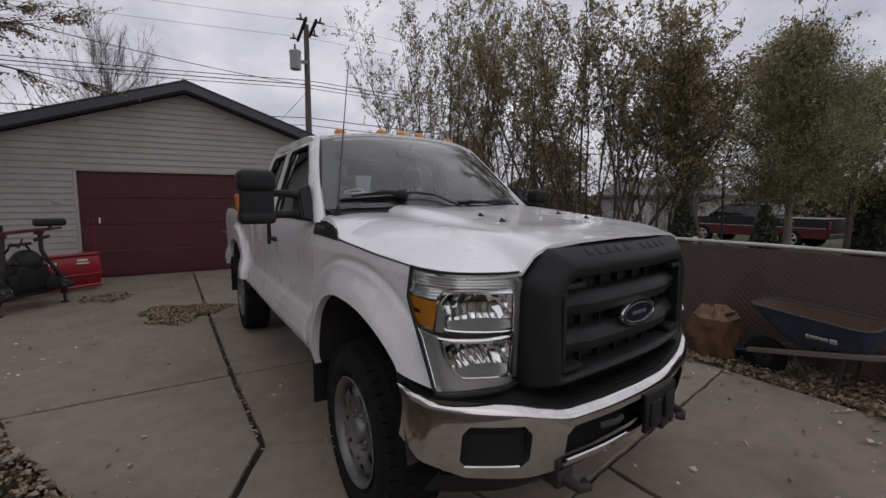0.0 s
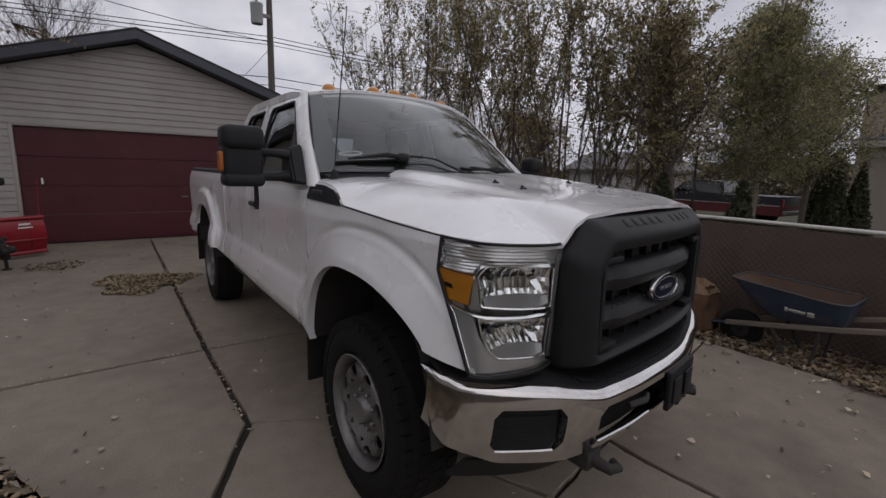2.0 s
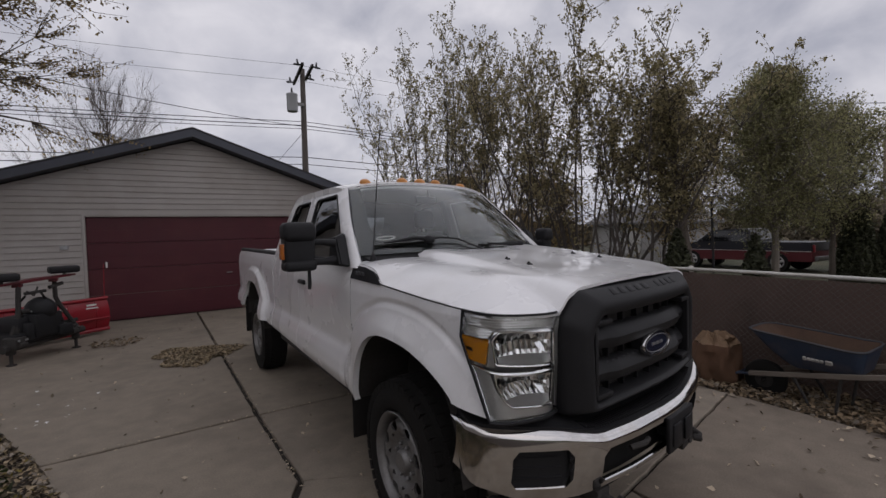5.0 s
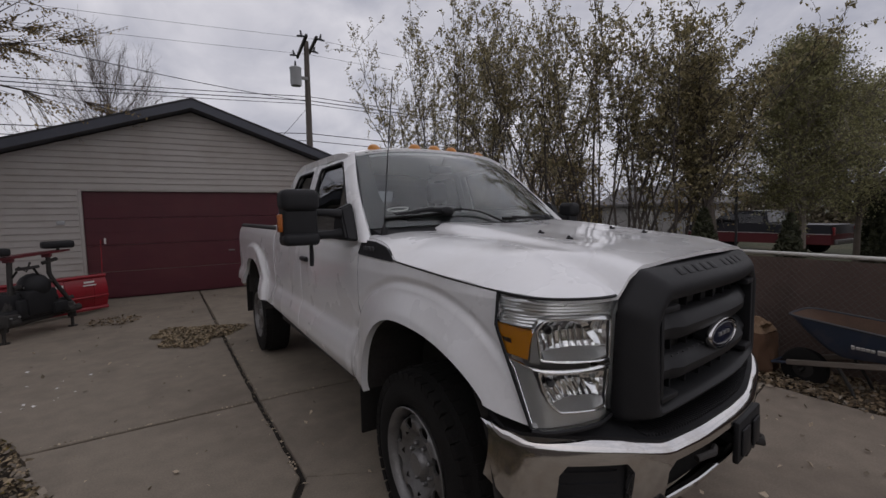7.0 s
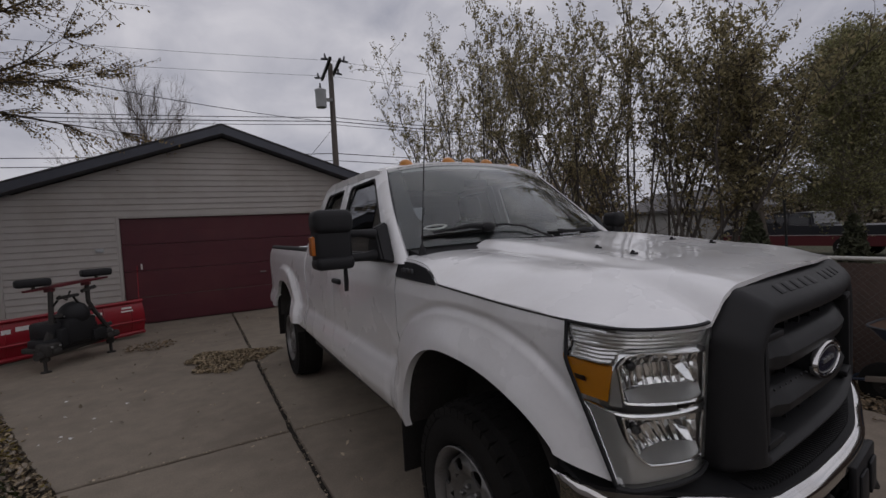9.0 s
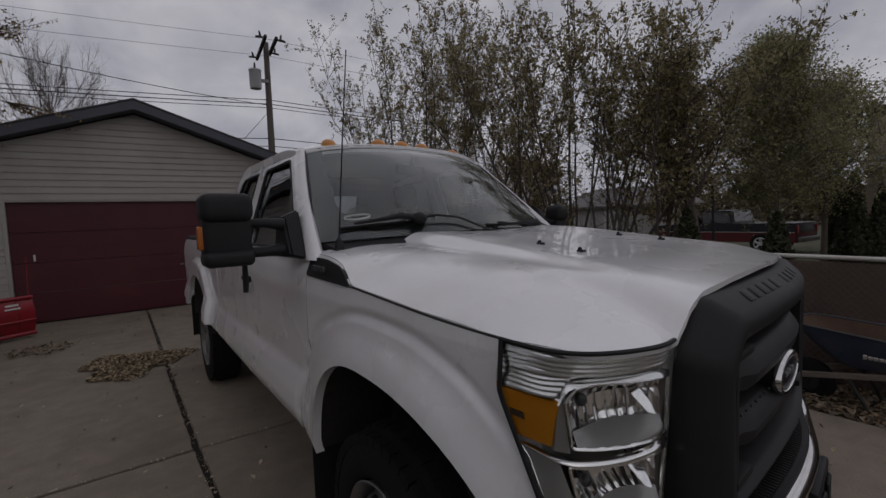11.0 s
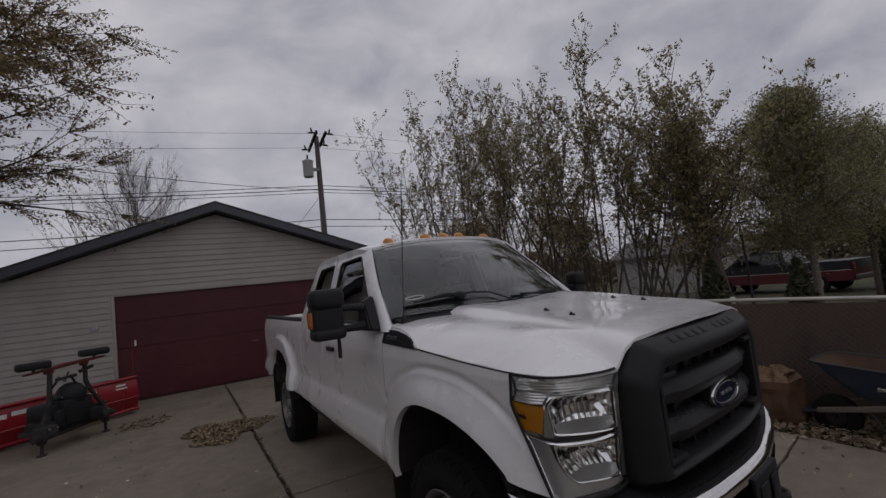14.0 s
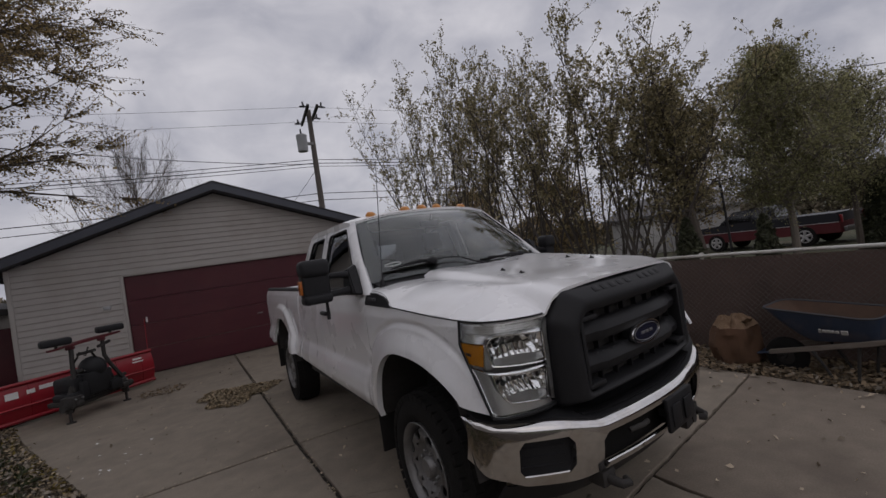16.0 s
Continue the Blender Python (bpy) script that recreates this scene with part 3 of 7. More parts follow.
W1 = [(1.640, 1.425), (2.555, 1.420), (2.585, 1.872), (2.125, 1.882)]
W2 = [(2.735, 1.445), (3.335, 1.445), (3.175, 1.862), (2.765, 1.872)]
for sgn in (-1, 1):
    # rings round each window opening
    for nm, win, outer in (("front_door_frame", W1, [(1.53, 1.385), (2.645, 1.385), (2.665, 1.935), (2.085, 1.935)]),
                           ("rear_door_frame", W2, [(2.650, 1.385), (3.545, 1.385), (3.335, 1.935), (2.670, 1.935)])):
        b2 = mesh()
        wi = rounded(win, 0.035, 4)
        per = len(wi) // 4
        ou = []
        for i in range(4):
            for s in range(per):
                a, b, c = outer[i - 1], outer[i], outer[(i + 1) % 4]
                t = s / (per - 1) - 0.5
                q = (lerp(b[0], (a if t < 0 else c)[0], abs(t) * 0.35), lerp(b[1], (a if t < 0 else c)[1], abs(t) * 0.35))
                ou.append(q)
        r0 = ring(b2, [cab_side(y, z, sgn) for y, z in ou])
        r1 = ring(b2, [cab_side(y, z, sgn) for y, z in wi])
        r2 = ring(b2, [cab_side(y, z, sgn, 0.045) for y, z in wi])
        r3 = ring(b2, [cab_side(y, z, sgn, 0.045) for y, z in ou])
        for a, b in ((r0, r1), (r1, r2), (r2, r3), (r3, r0)):
            bridge(b2, a, b)
        fr = part(nm, b2, PAINT, truck, angle=30)
        b2 = mesh()
        tube(b2, [cab_side(y, z, sgn, 0.006) for y, z in wi] + [cab_side(*wi[0], sgn, 0.006)], 0.011, 6)
        part("window_seal", b2, BLACK, fr, "black rubber window seal")
        cab_piece("side_window", win, sgn, DARKGLASS, fr, 0.005, "tinted side window", 3, 0.022)
    # windshield pillar
    b2 = mesh()
    rings = []
    for s in range(9):
        t = s / 8
        z = lerp(1.385, 1.945, t)
        y = pillar_y(z) + 0.0
        o = cab_side(y, z, sgn)
        w = lerp(0.050, 0.038, t)
        rings.append([o + Vector((0, 0.075, 0)), o + Vector((sgn * 0.002, 0.03, 0)), o + Vector((-sgn * 0.012, -0.012, 0)), o + Vector((-sgn * (w - 0.015), -0.028, 0)),
                      o + Vector((-sgn * w, -0.020, -0.01)), o + Vector((-sgn * 0.06, 0.05, -0.02))])
    loft(b2, rings)
    part("windshield_pillar", b2, PAINT, truck, angle=50)

ROOF_X = 0.750


def roof_front(x):
    return 1.935 + 0.115 * (abs(x) / ROOF_X) ** 2.2


bm = mesh()
def roof_at(u, v):
    x = lerp(-ROOF_X - 0.012, ROOF_X + 0.012, u)
    y = lerp(roof_front(x), 3.36, v)
    z = 2.010 - 0.052 * abs(x / ROOF_X) ** 3.2 - 0.030 * max(0, 1 - (y - roof_front(x)) / 0.28) ** 2 - 0.05 * max(0, (y - 3.05) / 0.31) ** 2
    return Vector((x, y, z))
grid(bm, roof_at, 32, 24)
thicken(bm, (0, 0, -0.045))
part("roof", bm, PAINT, truck, angle=40)
bm = mesh()
def back_at(u, v):
    s = lerp(-1, 1, u)
    z = lerp(0.7, 1.94, v)
    w = 0.93 if z < 1.38 else abs(cab_side(0, z, 1).x)
    return Vector((s * w, 3.545 - 0.21 * smoothstep(1.38, 1.90, z) - 0.02 * s * s, z))
grid(bm, back_at, 12, 22, lambda i, j: 4 <= i <= 7 and 14 <= j <= 18)
thicken(bm, (0, -0.04, 0))
part("cab_back", bm, PAINT, truck)
bm = mesh()
box(bm, (-0.36, 3.352, 1.44), (0.36, 3.358, 1.82))
part("rear_window", bm, DARKGLASS, truck, "tinted rear window", smooth=False).visible_shadow = False


# ---- windshield ----
def cowl(x):
    return 1.470 - 0.21 * (1 - (abs(x) / 0.82) ** 2), 1.455 + 0.020 * (1 - (abs(x) / 0.82) ** 2)


def glass_at(u, v, out=0.0):
    xb, xt = lerp(-0.884, 0.884, u), lerp(-0.716, 0.716, u)
    yb, zb = cowl(xb)
    yt, zt = roof_front(xt) + 0.008, 1.968 - 0.052 * abs(xt / ROOF_X) ** 3.2
    p = Vector((lerp(xb, xt, v), lerp(yb, yt, v), lerp(zb, zt, v)))
    n = Vector((0.25 * p.x, -0.62, 0.76)).normalized()
    return p + n * (0.010 * math.sin(math.pi * v) + 0.024 * (1 - (2 * u - 1) ** 2) * (1 - (2 * v - 1) ** 4) + out)


bm = mesh()
a = [[bm.verts.new(glass_at(i / 28, j / 16)) for j in range(17)] for i in range(29)]
b = [[bm.verts.new(glass_at(i / 28, j / 16, -0.006)) for j in range(17)] for i in range(29)]
for i in range(28):
    for j in range(16):
        bm.faces.new((a[i][j], a[i + 1][j], a[i + 1][j + 1], a[i][j + 1]))
        bm.faces.new((b[i][j], b[i][j + 1], b[i + 1][j + 1], b[i + 1][j]))
for i in range(28):
    bm.faces.new((a[i][0], b[i][0], b[i + 1][0], a[i + 1][0]))
    bm.faces.new((a[i][16], a[i + 1][16], b[i + 1][16], b[i][16]))
for j in range(16):
    bm.faces.new((a[0][j], a[0][j + 1], b[0][j + 1], b[0][j]))
    bm.faces.new((a[28][j], b[28][j], b[28][j + 1], a[28][j + 1]))
windshield = part("windshield", bm, WINDOW, truck, "clear windshield reflecting the sky", angle=60)
windshield.visible_shadow = False
bm = mesh()
def frit(u0, u1, v0, v1, nu, nv):
    vs = grid(bm, lambda u, v: glass_at(lerp(u0, u1, u), lerp(v0, v1, v), -0.009), nu, nv)
def frit_edge(v):
    return 0.058 + 0.075 * max(0.0, 1 - v / 0.42) ** 2
for s in (0, 1):
    grid(bm, lambda u, v: glass_at(abs(s - u * frit_edge(v)), v, -0.009), 3, 24)
frit(0.120, 0.880, 0.0, 0.12, 26, 2)
frit(0.058, 0.942, 0.970, 1.0, 26, 1)
part("ceramic_band", bm, FRIT, windshield, "dark band round the glass")
bm = mesh()
tube(bm, [glass_at(0.0, t / 12, 0.004) for t in range(13)] + [glass_at(t / 20, 1.0, 0.004) for t in range(1, 21)] + [glass_at(1.0, 1 - t / 12, 0.004) for t in range(1, 13)], 0.006, 6)
part("windshield_seal", bm, BLACK, windshield, "black rubber seal")
bm = mesh()
tube(bm, [glass_at(0.105 + 0.032 * math.cos(t * math.pi / 8), 0.19 + 0.020 * math.sin(t * math.pi / 8), -0.010) for t in range(17)], 0.004, 5)
part("round_sticker", bm, DECAL, windshield, "small pale oval sticker inside the glass")

# cowl panel under the glass
bm = mesh()
def cowl_at(u, v):
    x = lerp(-0.845, 0.845, u)
    y, z = cowl(min(0.82, abs(x)))
    return Vector((x, lerp(y - 0.10, y + 0.03, v), lerp(z - 0.030, z - 0.006, v)))
grid(bm, cowl_at, 24, 3)
thicken(bm, (0, 0, -0.05))
part("cowl_panel", bm, BLACK, truck, "black cowl panel")

# wipers
for u1, v1, u0, v2 in ((0.055, 0.080, 0.250, 0.085), (0.46, 0.020, 0.72, -0.015)):
    bm = mesh()
    p0 = glass_at(u0, v2, 0.03)
    pm = glass_at(lerp(u0, u1, 0.55), v2 + 0.01, 0.030)
    p1 = glass_at(u1, v1 + 0.02, 0.014)
    tube(bm, [p0, lerp(p0, pm, 0.5) + Vector((0, 0, 0.012)), pm, lerp(pm, p1, 0.6)], [0.016, 0.013, 0.009, 0.006], 6)
    ball(bm, p0, 0.034, 10, (1.3, 1, 0.8))
    w = part("wiper", bm, BLACK, truck, "black windshield wiper")
    bm = mesh()
    q0, q1 = glass_at(u1, v1, 0.010), glass_at(lerp(u0, u1, -0.12), v2 + 0.005, 0.010)
    tube(bm, [lerp(q0, q1, t / 6) for t in range(7)], 0.008, 5)
    part("wiper_blade", bm, RUBBER, w)
    bm = mesh()
    tube(bm, [p0, glass_at(u0 + 0.05, v2 + 0.012, 0.03), glass_at(u0 + 0.12, v2 - 0.010, 0.025), glass_at(u0 + 0.22, -0.04, 0.02)], [0.010, 0.0055, 0.0055, 0.006], 6)
    part("wiper_arm", bm, BLACK, w)


# ---- hood ----
def s2(t):
    t = min(1.0, max(0.0, t))
    return 1 - (1 - t) ** 2.3


def nose(x):
    """Leading edge of the hood: y, z."""
    ax = abs(x)
    y = interp(ax, (0.0, 0.30, 0.50, 0.58, 0.612, 0.66, 0.72, 0.79, 0.84, 0.868, 0.892, 0.905, 0.912, 0.916, 0.919), (0.090, 0.092, 0.098, 0.094, 0.099, 0.095, 0.094, 0.108, 0.124, 0.138, 0.158, 0.185, 0.220, 0.260, 0.318))
    z = interp(ax, (0.0, 0.30, 0.48, 0.56, 0.612, 0.80, 0.93), (1.368, 1.362, 1.350, 1.325, 1.266, 1.272, 1.282))
    if x > 0.6:
        y += 0.17 * smoothstep(0.59, 0.64, x)
    return y, z


def hood_top(x, y):
    ax = abs(x)
    yf, zf = nose(x)
    zc = 1.366 + 0.070 * (max(0, y - 0.10) / 1.15) ** 0.8
    side = hood_side(y) + 0.004
    edge = half_width(max(y, 0.318), side) - 0.002
    top = side + (zc - side) * s2((edge - ax) / 0.36)
    top += lerp(0.012, 0.040, smoothstep(0.2, 1.1, y - yf)) * smoothstep(0.575, 0.475, ax) * smoothstep(0.0, 0.30, y - yf)
    top -= 0.008 * smoothstep(0.45, 0.15, ax) * smoothstep(0.1, 0.5, y - yf)
    return zf + (top - zf) * s2((y - yf) / lerp(0.20, 0.46, smoothstep(0.52, 0.66, ax)))


bm = mesh()
def hood_at(u, v):
    s = lerp(-1, 1, u)
    s = math.copysign(abs(s) ** 0.85, s)
    y0 = nose(s * 0.93)[0]
    yr = min(1.474, cowl(s * 0.82)[0] - 0.005)
    vv = v ** 1.25
    y = lerp(y0, yr, vv)
    edge = half_width(max(y, 0.318), hood_side(y)) - 0.004
    x = s * lerp(0.919, edge, smoothstep(0, 0.3, vv))
    return Vector((x, y, hood_top(x, y)))
grid(bm, hood_at, 96, 60)
thicken(bm, (0, 0, -0.014))
hood = part("hood", bm, PAINT, truck, angle=35)
for x, y in ((-0.315, 0.72), (-0.335, 0.53), (0.315, 0.72), (0.335, 0.53)):
    bm = mesh()
    z = hood_top(x, y)
    box(bm, (x - 0.012, y - 0.014, z - 0.006), (x + 0.012, y + 0.012, z + 0.007), 0.004)
    ball(bm, (x, y + 0.004, z + 0.008), 0.008, 8)
    part("washer_nozzle", bm, BLACK, hood, "small black washer nozzle")

# side vents between door and hood
for sgn in (-1, 1):
    bm = mesh()
    poly = rounded([(1.468, 1.322), (1.468, 1.398), (1.30, 1.394), (1.17, 1.377), (1.10, 1.352), (1.045, 1.314)], 0.012, 3)
    o = ring(bm, [(sgn * (half_width(y, z) + 0.006), y, z) for y, z in poly])
    i_ = ring(bm, [(sgn * (half_width(y, z) - 0.02), y, z) for y, z in poly])
    bm.faces.new(o)
    bm.faces.new(list(reversed(i_)))
    bridge(bm, o, i_)
    vent = part("fender_vent", bm, BLACK, truck, "black fender vent badge")
    for k in range(3):
        bm = mesh()
        y = 1.25 + 0.045 * k
        box(bm, (sgn * 0.943 - 0.006 + sgn * 0.006, y, 1.352), (sgn * 0.943 + 0.006 + sgn * 0.006, y + 0.026, 1.372), 0.002)
        part("badge_bar", bm, SATIN, vent, "plain grey bar on the badge")

# ---- roof lights, antenna ----
for x in (-0.55, -0.24, -0.07, 0.11, 0.47):
    bm = mesh()
    y = roof_front(x) + 0.115
    z = 2.010 - 0.052 * abs(x / ROOF_X) ** 3.2 - 0.018
    vs = ball(bm, (0, 0, 0), 1.0, 14)
    for v in vs:
        v.co = Vector((v.co.x * 0.043, v.co.y * 0.062 + 0.02 * max(0, v.co.z), max(-0.2, min(0.88, v.co.z)) * 0.043))
        v.co += Vector((x, y, z))
    part("clearance_light", bm, AMBER_DULL, truck, "faded amber roof clearance light")
bm = mesh()
tube(bm, [(-0.825, 1.39, 1.425), (-0.823, 1.39, 1.455), (-0.822, 1.392, 1.475)], [0.022, 0.016, 0.006], 10)
tube(bm, [(-0.822, 1.392, 1.47), (-0.775, 1.42, 1.86), (-0.722, 1.45, 2.27)], [0.0034, 0.003, 0.0022], 6)
part("antenna", bm, BLACK, truck, "thin black whip antenna")

# ---- towing mirrors ----
for sgn in (-1, 1):
    X = lambda v: sgn * v
    dz = 0.0 if sgn < 0 else -0.07
    xo = 1.305 if sgn < 0 else 1.250

    def head(b2, x0, x1, z0, z1, y0, y1, bevel):
        box(b2, (min(X(x0), X(x1)), y0, z0 + dz), (max(X(x0), X(x1)), y1, z1 + dz), bevel, seg=4)
    bm = mesh()
    head(bm, 1.122, xo - 0.004, 1.40, 1.64, 1.556, 1.672, 0.022)
    mirror = part("towing_mirror", bm, BLACK, truck, "large black towing mirror", angle=50)
    bm = mesh()
    head(bm, 1.114, xo + 0.004, 1.552, 1.668, 1.532, 1.674, 0.036)
    part("mirror_cap", bm, BLACK, mirror, "", 50)
    bm = mesh()
    head(bm, 1.118, xo, 1.376, 1.440, 1.536, 1.672, 0.024)
    part("mirror_foot", bm, BLACK, mirror, "", 50)
    bm = mesh()
    head(bm, 1.138, xo - 0.02, 1.395, 1.64, 1.673, 1.679, 0.002)
    part("mirror_glass", bm, BRIGHT, mirror, "mirror glass")
    bm = mesh()
    head(bm, xo - 0.012, xo + 0.012, 1.448, 1.54, 1.575, 1.64, 0.006)
    part("turn_signal", bm, AMBER_DARK, mirror, "amber side signal")
    for z0, z1, r in ((1.545, 1.535, 0.020), (1.425, 1.43, 0.022)):
        bm = mesh()
        tube(bm, [(X(1.16), 1.60, z0 + dz), (X(1.06), 1.605, z0 + dz), (X(0.985), 1.60, z1 + dz * 0.5)], [r, r, r * 1.4], 10)
        part("mirror_arm", bm, BLACK, mirror, "black telescoping arm")
    bm = mesh()
    a = ring(bm, [(X(0.93), 1.475, 1.385), (X(0.945), 1.72, 1.385), (X(0.90), 1.72, 1.60), (X(0.905), 1.63, 1.60)])
    b = ring(bm, [(X(0.98), 1.53, 1.40), (X(1.02), 1.66, 1.40), (X(1.0), 1.66, 1.56), (X(0.985), 1.60, 1.57)])
    bridge(bm, a, b)
    bm.faces.new(b)
    bm.faces.new(list(reversed(a)))
    bmesh.ops.bevel(bm, geom=list(bm.edges), offset=0.010, segments=2, affect="EDGES")
    part("mirror_base", bm, BLACK, mirror)
    # dark strap that hangs below the mirror
    bm = mesh()
    tube(bm, [(X(1.15), 1.61, 1.38 + dz), (X(1.15), 1.61, 1.30 + dz), (X(1.152), 1.61, 1.26 + dz)], [0.010, 0.012, 0.010], 6)
    part("mirror_stalk", bm, BLACK, mirror, "short black stalk under the mirror")


# ---- headlights ----
LAMP_TOP = [(0.928, 0.314), (0.915, 0.205), (0.868, 0.142), (0.790, 0.105), (0.700, 0.088), (0.614, 0.098)]
LAMP_LOW = [(0.918, 0.172), (0.888, 0.142), (0.835, 0.125), (0.760, 0.112), (0.680, 0.110), (0.600, 0.132)]


def spline(pts, u):
    """A smooth curve through points."""
    n = len(pts) - 1
    f = min(max(u, 0.0) * n, n - 1e-6)
    i, t = int(f), f - int(f)
    a, b, c, d = (Vector(pts[min(n, max(0, i + k))]) for k in (-1, 0, 1, 2))
    return 0.5 * (2 * b + (c - a) * t + (2 * a - 5 * b + 4 * c - d) * t * t + (3 * b - a - 3 * c + d) * t ** 3)


def lamp_patch(u, v, sgn, deep=0.0):
    """u from the outer to the inner edge, v from foot to top; deep: metres behind the lens, which wraps round the corner."""
    low, top = spline(LAMP_LOW, u), spline(LAMP_TOP, u)
    x, y = low.lerp(top, v)
    zl = 0.880 + 0.398 * v
    k = (1 - min(1.0, max(0.0, u))) ** 3
    y += (interp(zl, (0.88, 1.178, 1.28), (0.172, 0.302, 0.314)) - lerp(LAMP_LOW[0][1], LAMP_TOP[0][1], v)) * k
    x += (interp(zl, (0.88, 1.178, 1.28), (0.918, 0.948, 0.928)) - lerp(LAMP_LOW[0][0], LAMP_TOP[0][0], v)) * k
    z = zl - 0.016 * u
    if sgn > 0:
        y += 0.17
    away = Vector((0.50, -0.866, 0.0)) * deep
    return Vector((sgn * (x - away.x), y - away.y, z))


def lamp_solid(bm, pts, d0, d1, sgn):
    """A solid pad of (u, v) corners between two depths behind the lens."""
    f = ring(bm, [lamp_patch(u, v, sgn, d0) for u, v in pts])
    r = ring(bm, [lamp_patch(u, v, sgn, d1) for u, v in pts])
    bm.faces.new(f)
    bm.faces.new(list(reversed(r)))
    bridge(bm, f, r)
    bmesh.ops.triangulate(bm, faces=[g_ for g_ in bm.faces if len(g_.verts) > 4])


def finely(pts, step=0.05):
    out = []
    for a, b in zip(pts, pts[1:] + pts[:1]):
        m = max(1, int(math.hypot(b[0] - a[0], b[1] - a[1]) / step))
        out += [(lerp(a[0], b[0], k / m), lerp(a[1], b[1], k / m)) for k in range(m)]
    return out


def lamp_band(bm, lower, upper, d0, d1, sgn, n=18, thick=0.010):
    """A bright strip between two lines of (u, v), its lower edge d0 and its upper edge d1 behind the lens."""
    rows_ = []
    for i in range(n + 1):
        p, q = spline(lower, i / n), spline(upper, i / n)
        rows_.append([lamp_patch(p.x, p.y, sgn, d0), lamp_patch(lerp(p.x, q.x, 0.5), lerp(p.y, q.y, 0.5), sgn, lerp(d0, d1, 0.5) - 0.002), lamp_patch(q.x, q.y, sgn, d1),
                      lamp_patch(q.x, q.y, sgn, d1 + thick), lamp_patch(p.x, p.y, sgn, d0 + thick)])
    loft(bm, rows_)


CHAMBERS = (  # outline of the mirror's mouth (u, v), and how its flutes slant
    ([(0.292, 0.530), (0.900, 0.495), (0.900, 0.825), (0.46, 0.855), (0.36, 0.835), (0.298, 0.760)], 0.05),
    ([(0.400, 0.125), (0.865, 0.085), (0.900, 0.415), (0.255, 0.435), (0.262, 0.300), (0.315, 0.185)], 0.20))


def mouth_span(outline, v):
    """Where a level line enters and leaves an outline of (u, v)."""
    xs_ = []
    for (u0, v0), (u1, v1) in zip(outline, outline[1:] + outline[:1]):
        if (v0 - v) * (v1 - v) <= 0 and abs(v1 - v0) > 1e-6:
            xs_.append(lerp(u0, u1, (v - v0) / (v1 - v0)))
    return min(xs_), max(xs_)


for sgn in (-1, 1):
    bm = mesh()
    f = [[bm.verts.new(lamp_patch(i / 28, j / 16, sgn)) for j in range(17)] for i in range(29)]
    r = [[bm.verts.new(lamp_patch(i / 28, j / 16, sgn, 0.004)) for j in range(17)] for i in range(29)]
    for i in range(28):
        for j in range(16):
            bm.faces.new((f[i][j], f[i + 1][j], f[i + 1][j + 1], f[i][j + 1]))
            bm.faces.new((r[i][j], r[i][j + 1], r[i + 1][j + 1], r[i + 1][j]))
    edge = [(i, 0) for i in range(29)] + [(28, j) for j in range(1, 17)] + [(i, 16) for i in range(27, -1, -1)] + [(0, j) for j in range(15, 0, -1)]
    bridge(bm, [f[i][j] for i, j in edge], [r[i][j] for i, j in edge])
    headlight = part("headlight", bm, LENS, truck, "large clear headlight with amber side marker", angle=60)
    # grey housing: back and walls
    bm = mesh()
    vs = grid(bm, lambda u, v: lamp_patch(u, v, sgn, lerp(0.10, 0.135, min(1, u * 3))), 16, 10)
    per = [vs[i][0] for i in range(17)] + [vs[16][j] for j in range(1, 11)] + [vs[i][10] for i in range(15, -1, -1)] + [vs[0][j] for j in range(9, 0, -1)]
    fr = ring(bm, [lamp_patch(i / 16, 0, sgn, 0.007) for i in range(17)] + [lamp_patch(1, j / 10, sgn, 0.007) for j in range(1, 11)] + [lamp_patch(i / 16, 1, sgn, 0.007) for i in range(15, -1, -1)] + [lamp_patch(0, j / 10, sgn, 0.007) for j in range(9, 0, -1)])
    bridge(bm, per, fr)
    part("housing", bm, SMOKE, headlight, "smoky grey housing")
    # satin panel behind the stepped bands
    bm = mesh()
    lamp_band(bm, [(0.006, 0.775), (0.14, 0.775), (0.27, 0.790), (0.36, 0.850), (0.60, 0.860), (0.965, 0.850)], [(0.006, 0.996)] * 1 + [(u, 0.996) for u in (0.14, 0.27, 0.36, 0.60, 0.965)], 0.030, 0.020, sgn, 30, 0.006)
    part("trim_panel", bm, LOUVER, headlight, "satin chrome panel", angle=40)
    # stepped chrome bands under the hood's edge
    for k, (v0, w) in enumerate(((0.884, 0.026), (0.912, 0.022), (0.936, 0.024), (0.962, 0.032))):
        bm = mesh()
        end = 0.90 + 0.012 * k
        lamp_band(bm, [(0.010, v0), (0.3, v0 - 0.002), (0.6, v0 - 0.002), (end, v0)], [(0.010, v0 + w), (0.3, v0 + w - 0.002), (0.6, v0 + w - 0.002), (end, v0 + w)], 0.009 + 0.003 * (3 - k), 0.015 + 0.003 * (3 - k), sgn, 24)
        part("trim_bar", bm, LOUVER, headlight, "narrow chrome band", angle=25)
    # chrome strips that run from the outer edge to the upper lamp's shoulder
    for k in range(4):
        bm = mesh()
        v0 = 0.782 + 0.023 * k
        lamp_band(bm, [(0.008, v0), (0.10, v0 - 0.003), (0.19, v0 - 0.008), (0.252 + 0.022 * k, 0.776 + 0.025 * k)], [(0.008, v0 + 0.022), (0.10, v0 + 0.019), (0.19, v0 + 0.015), (0.264 + 0.022 * k, 0.800 + 0.025 * k)], 0.009 + 0.004 * k, 0.013 + 0.004 * k, sgn, 12)
        part("marker_trim", bm, LOUVER, headlight, "narrow chrome strip", angle=25)
    # amber marker with its small dark bulb window
    bm = mesh()
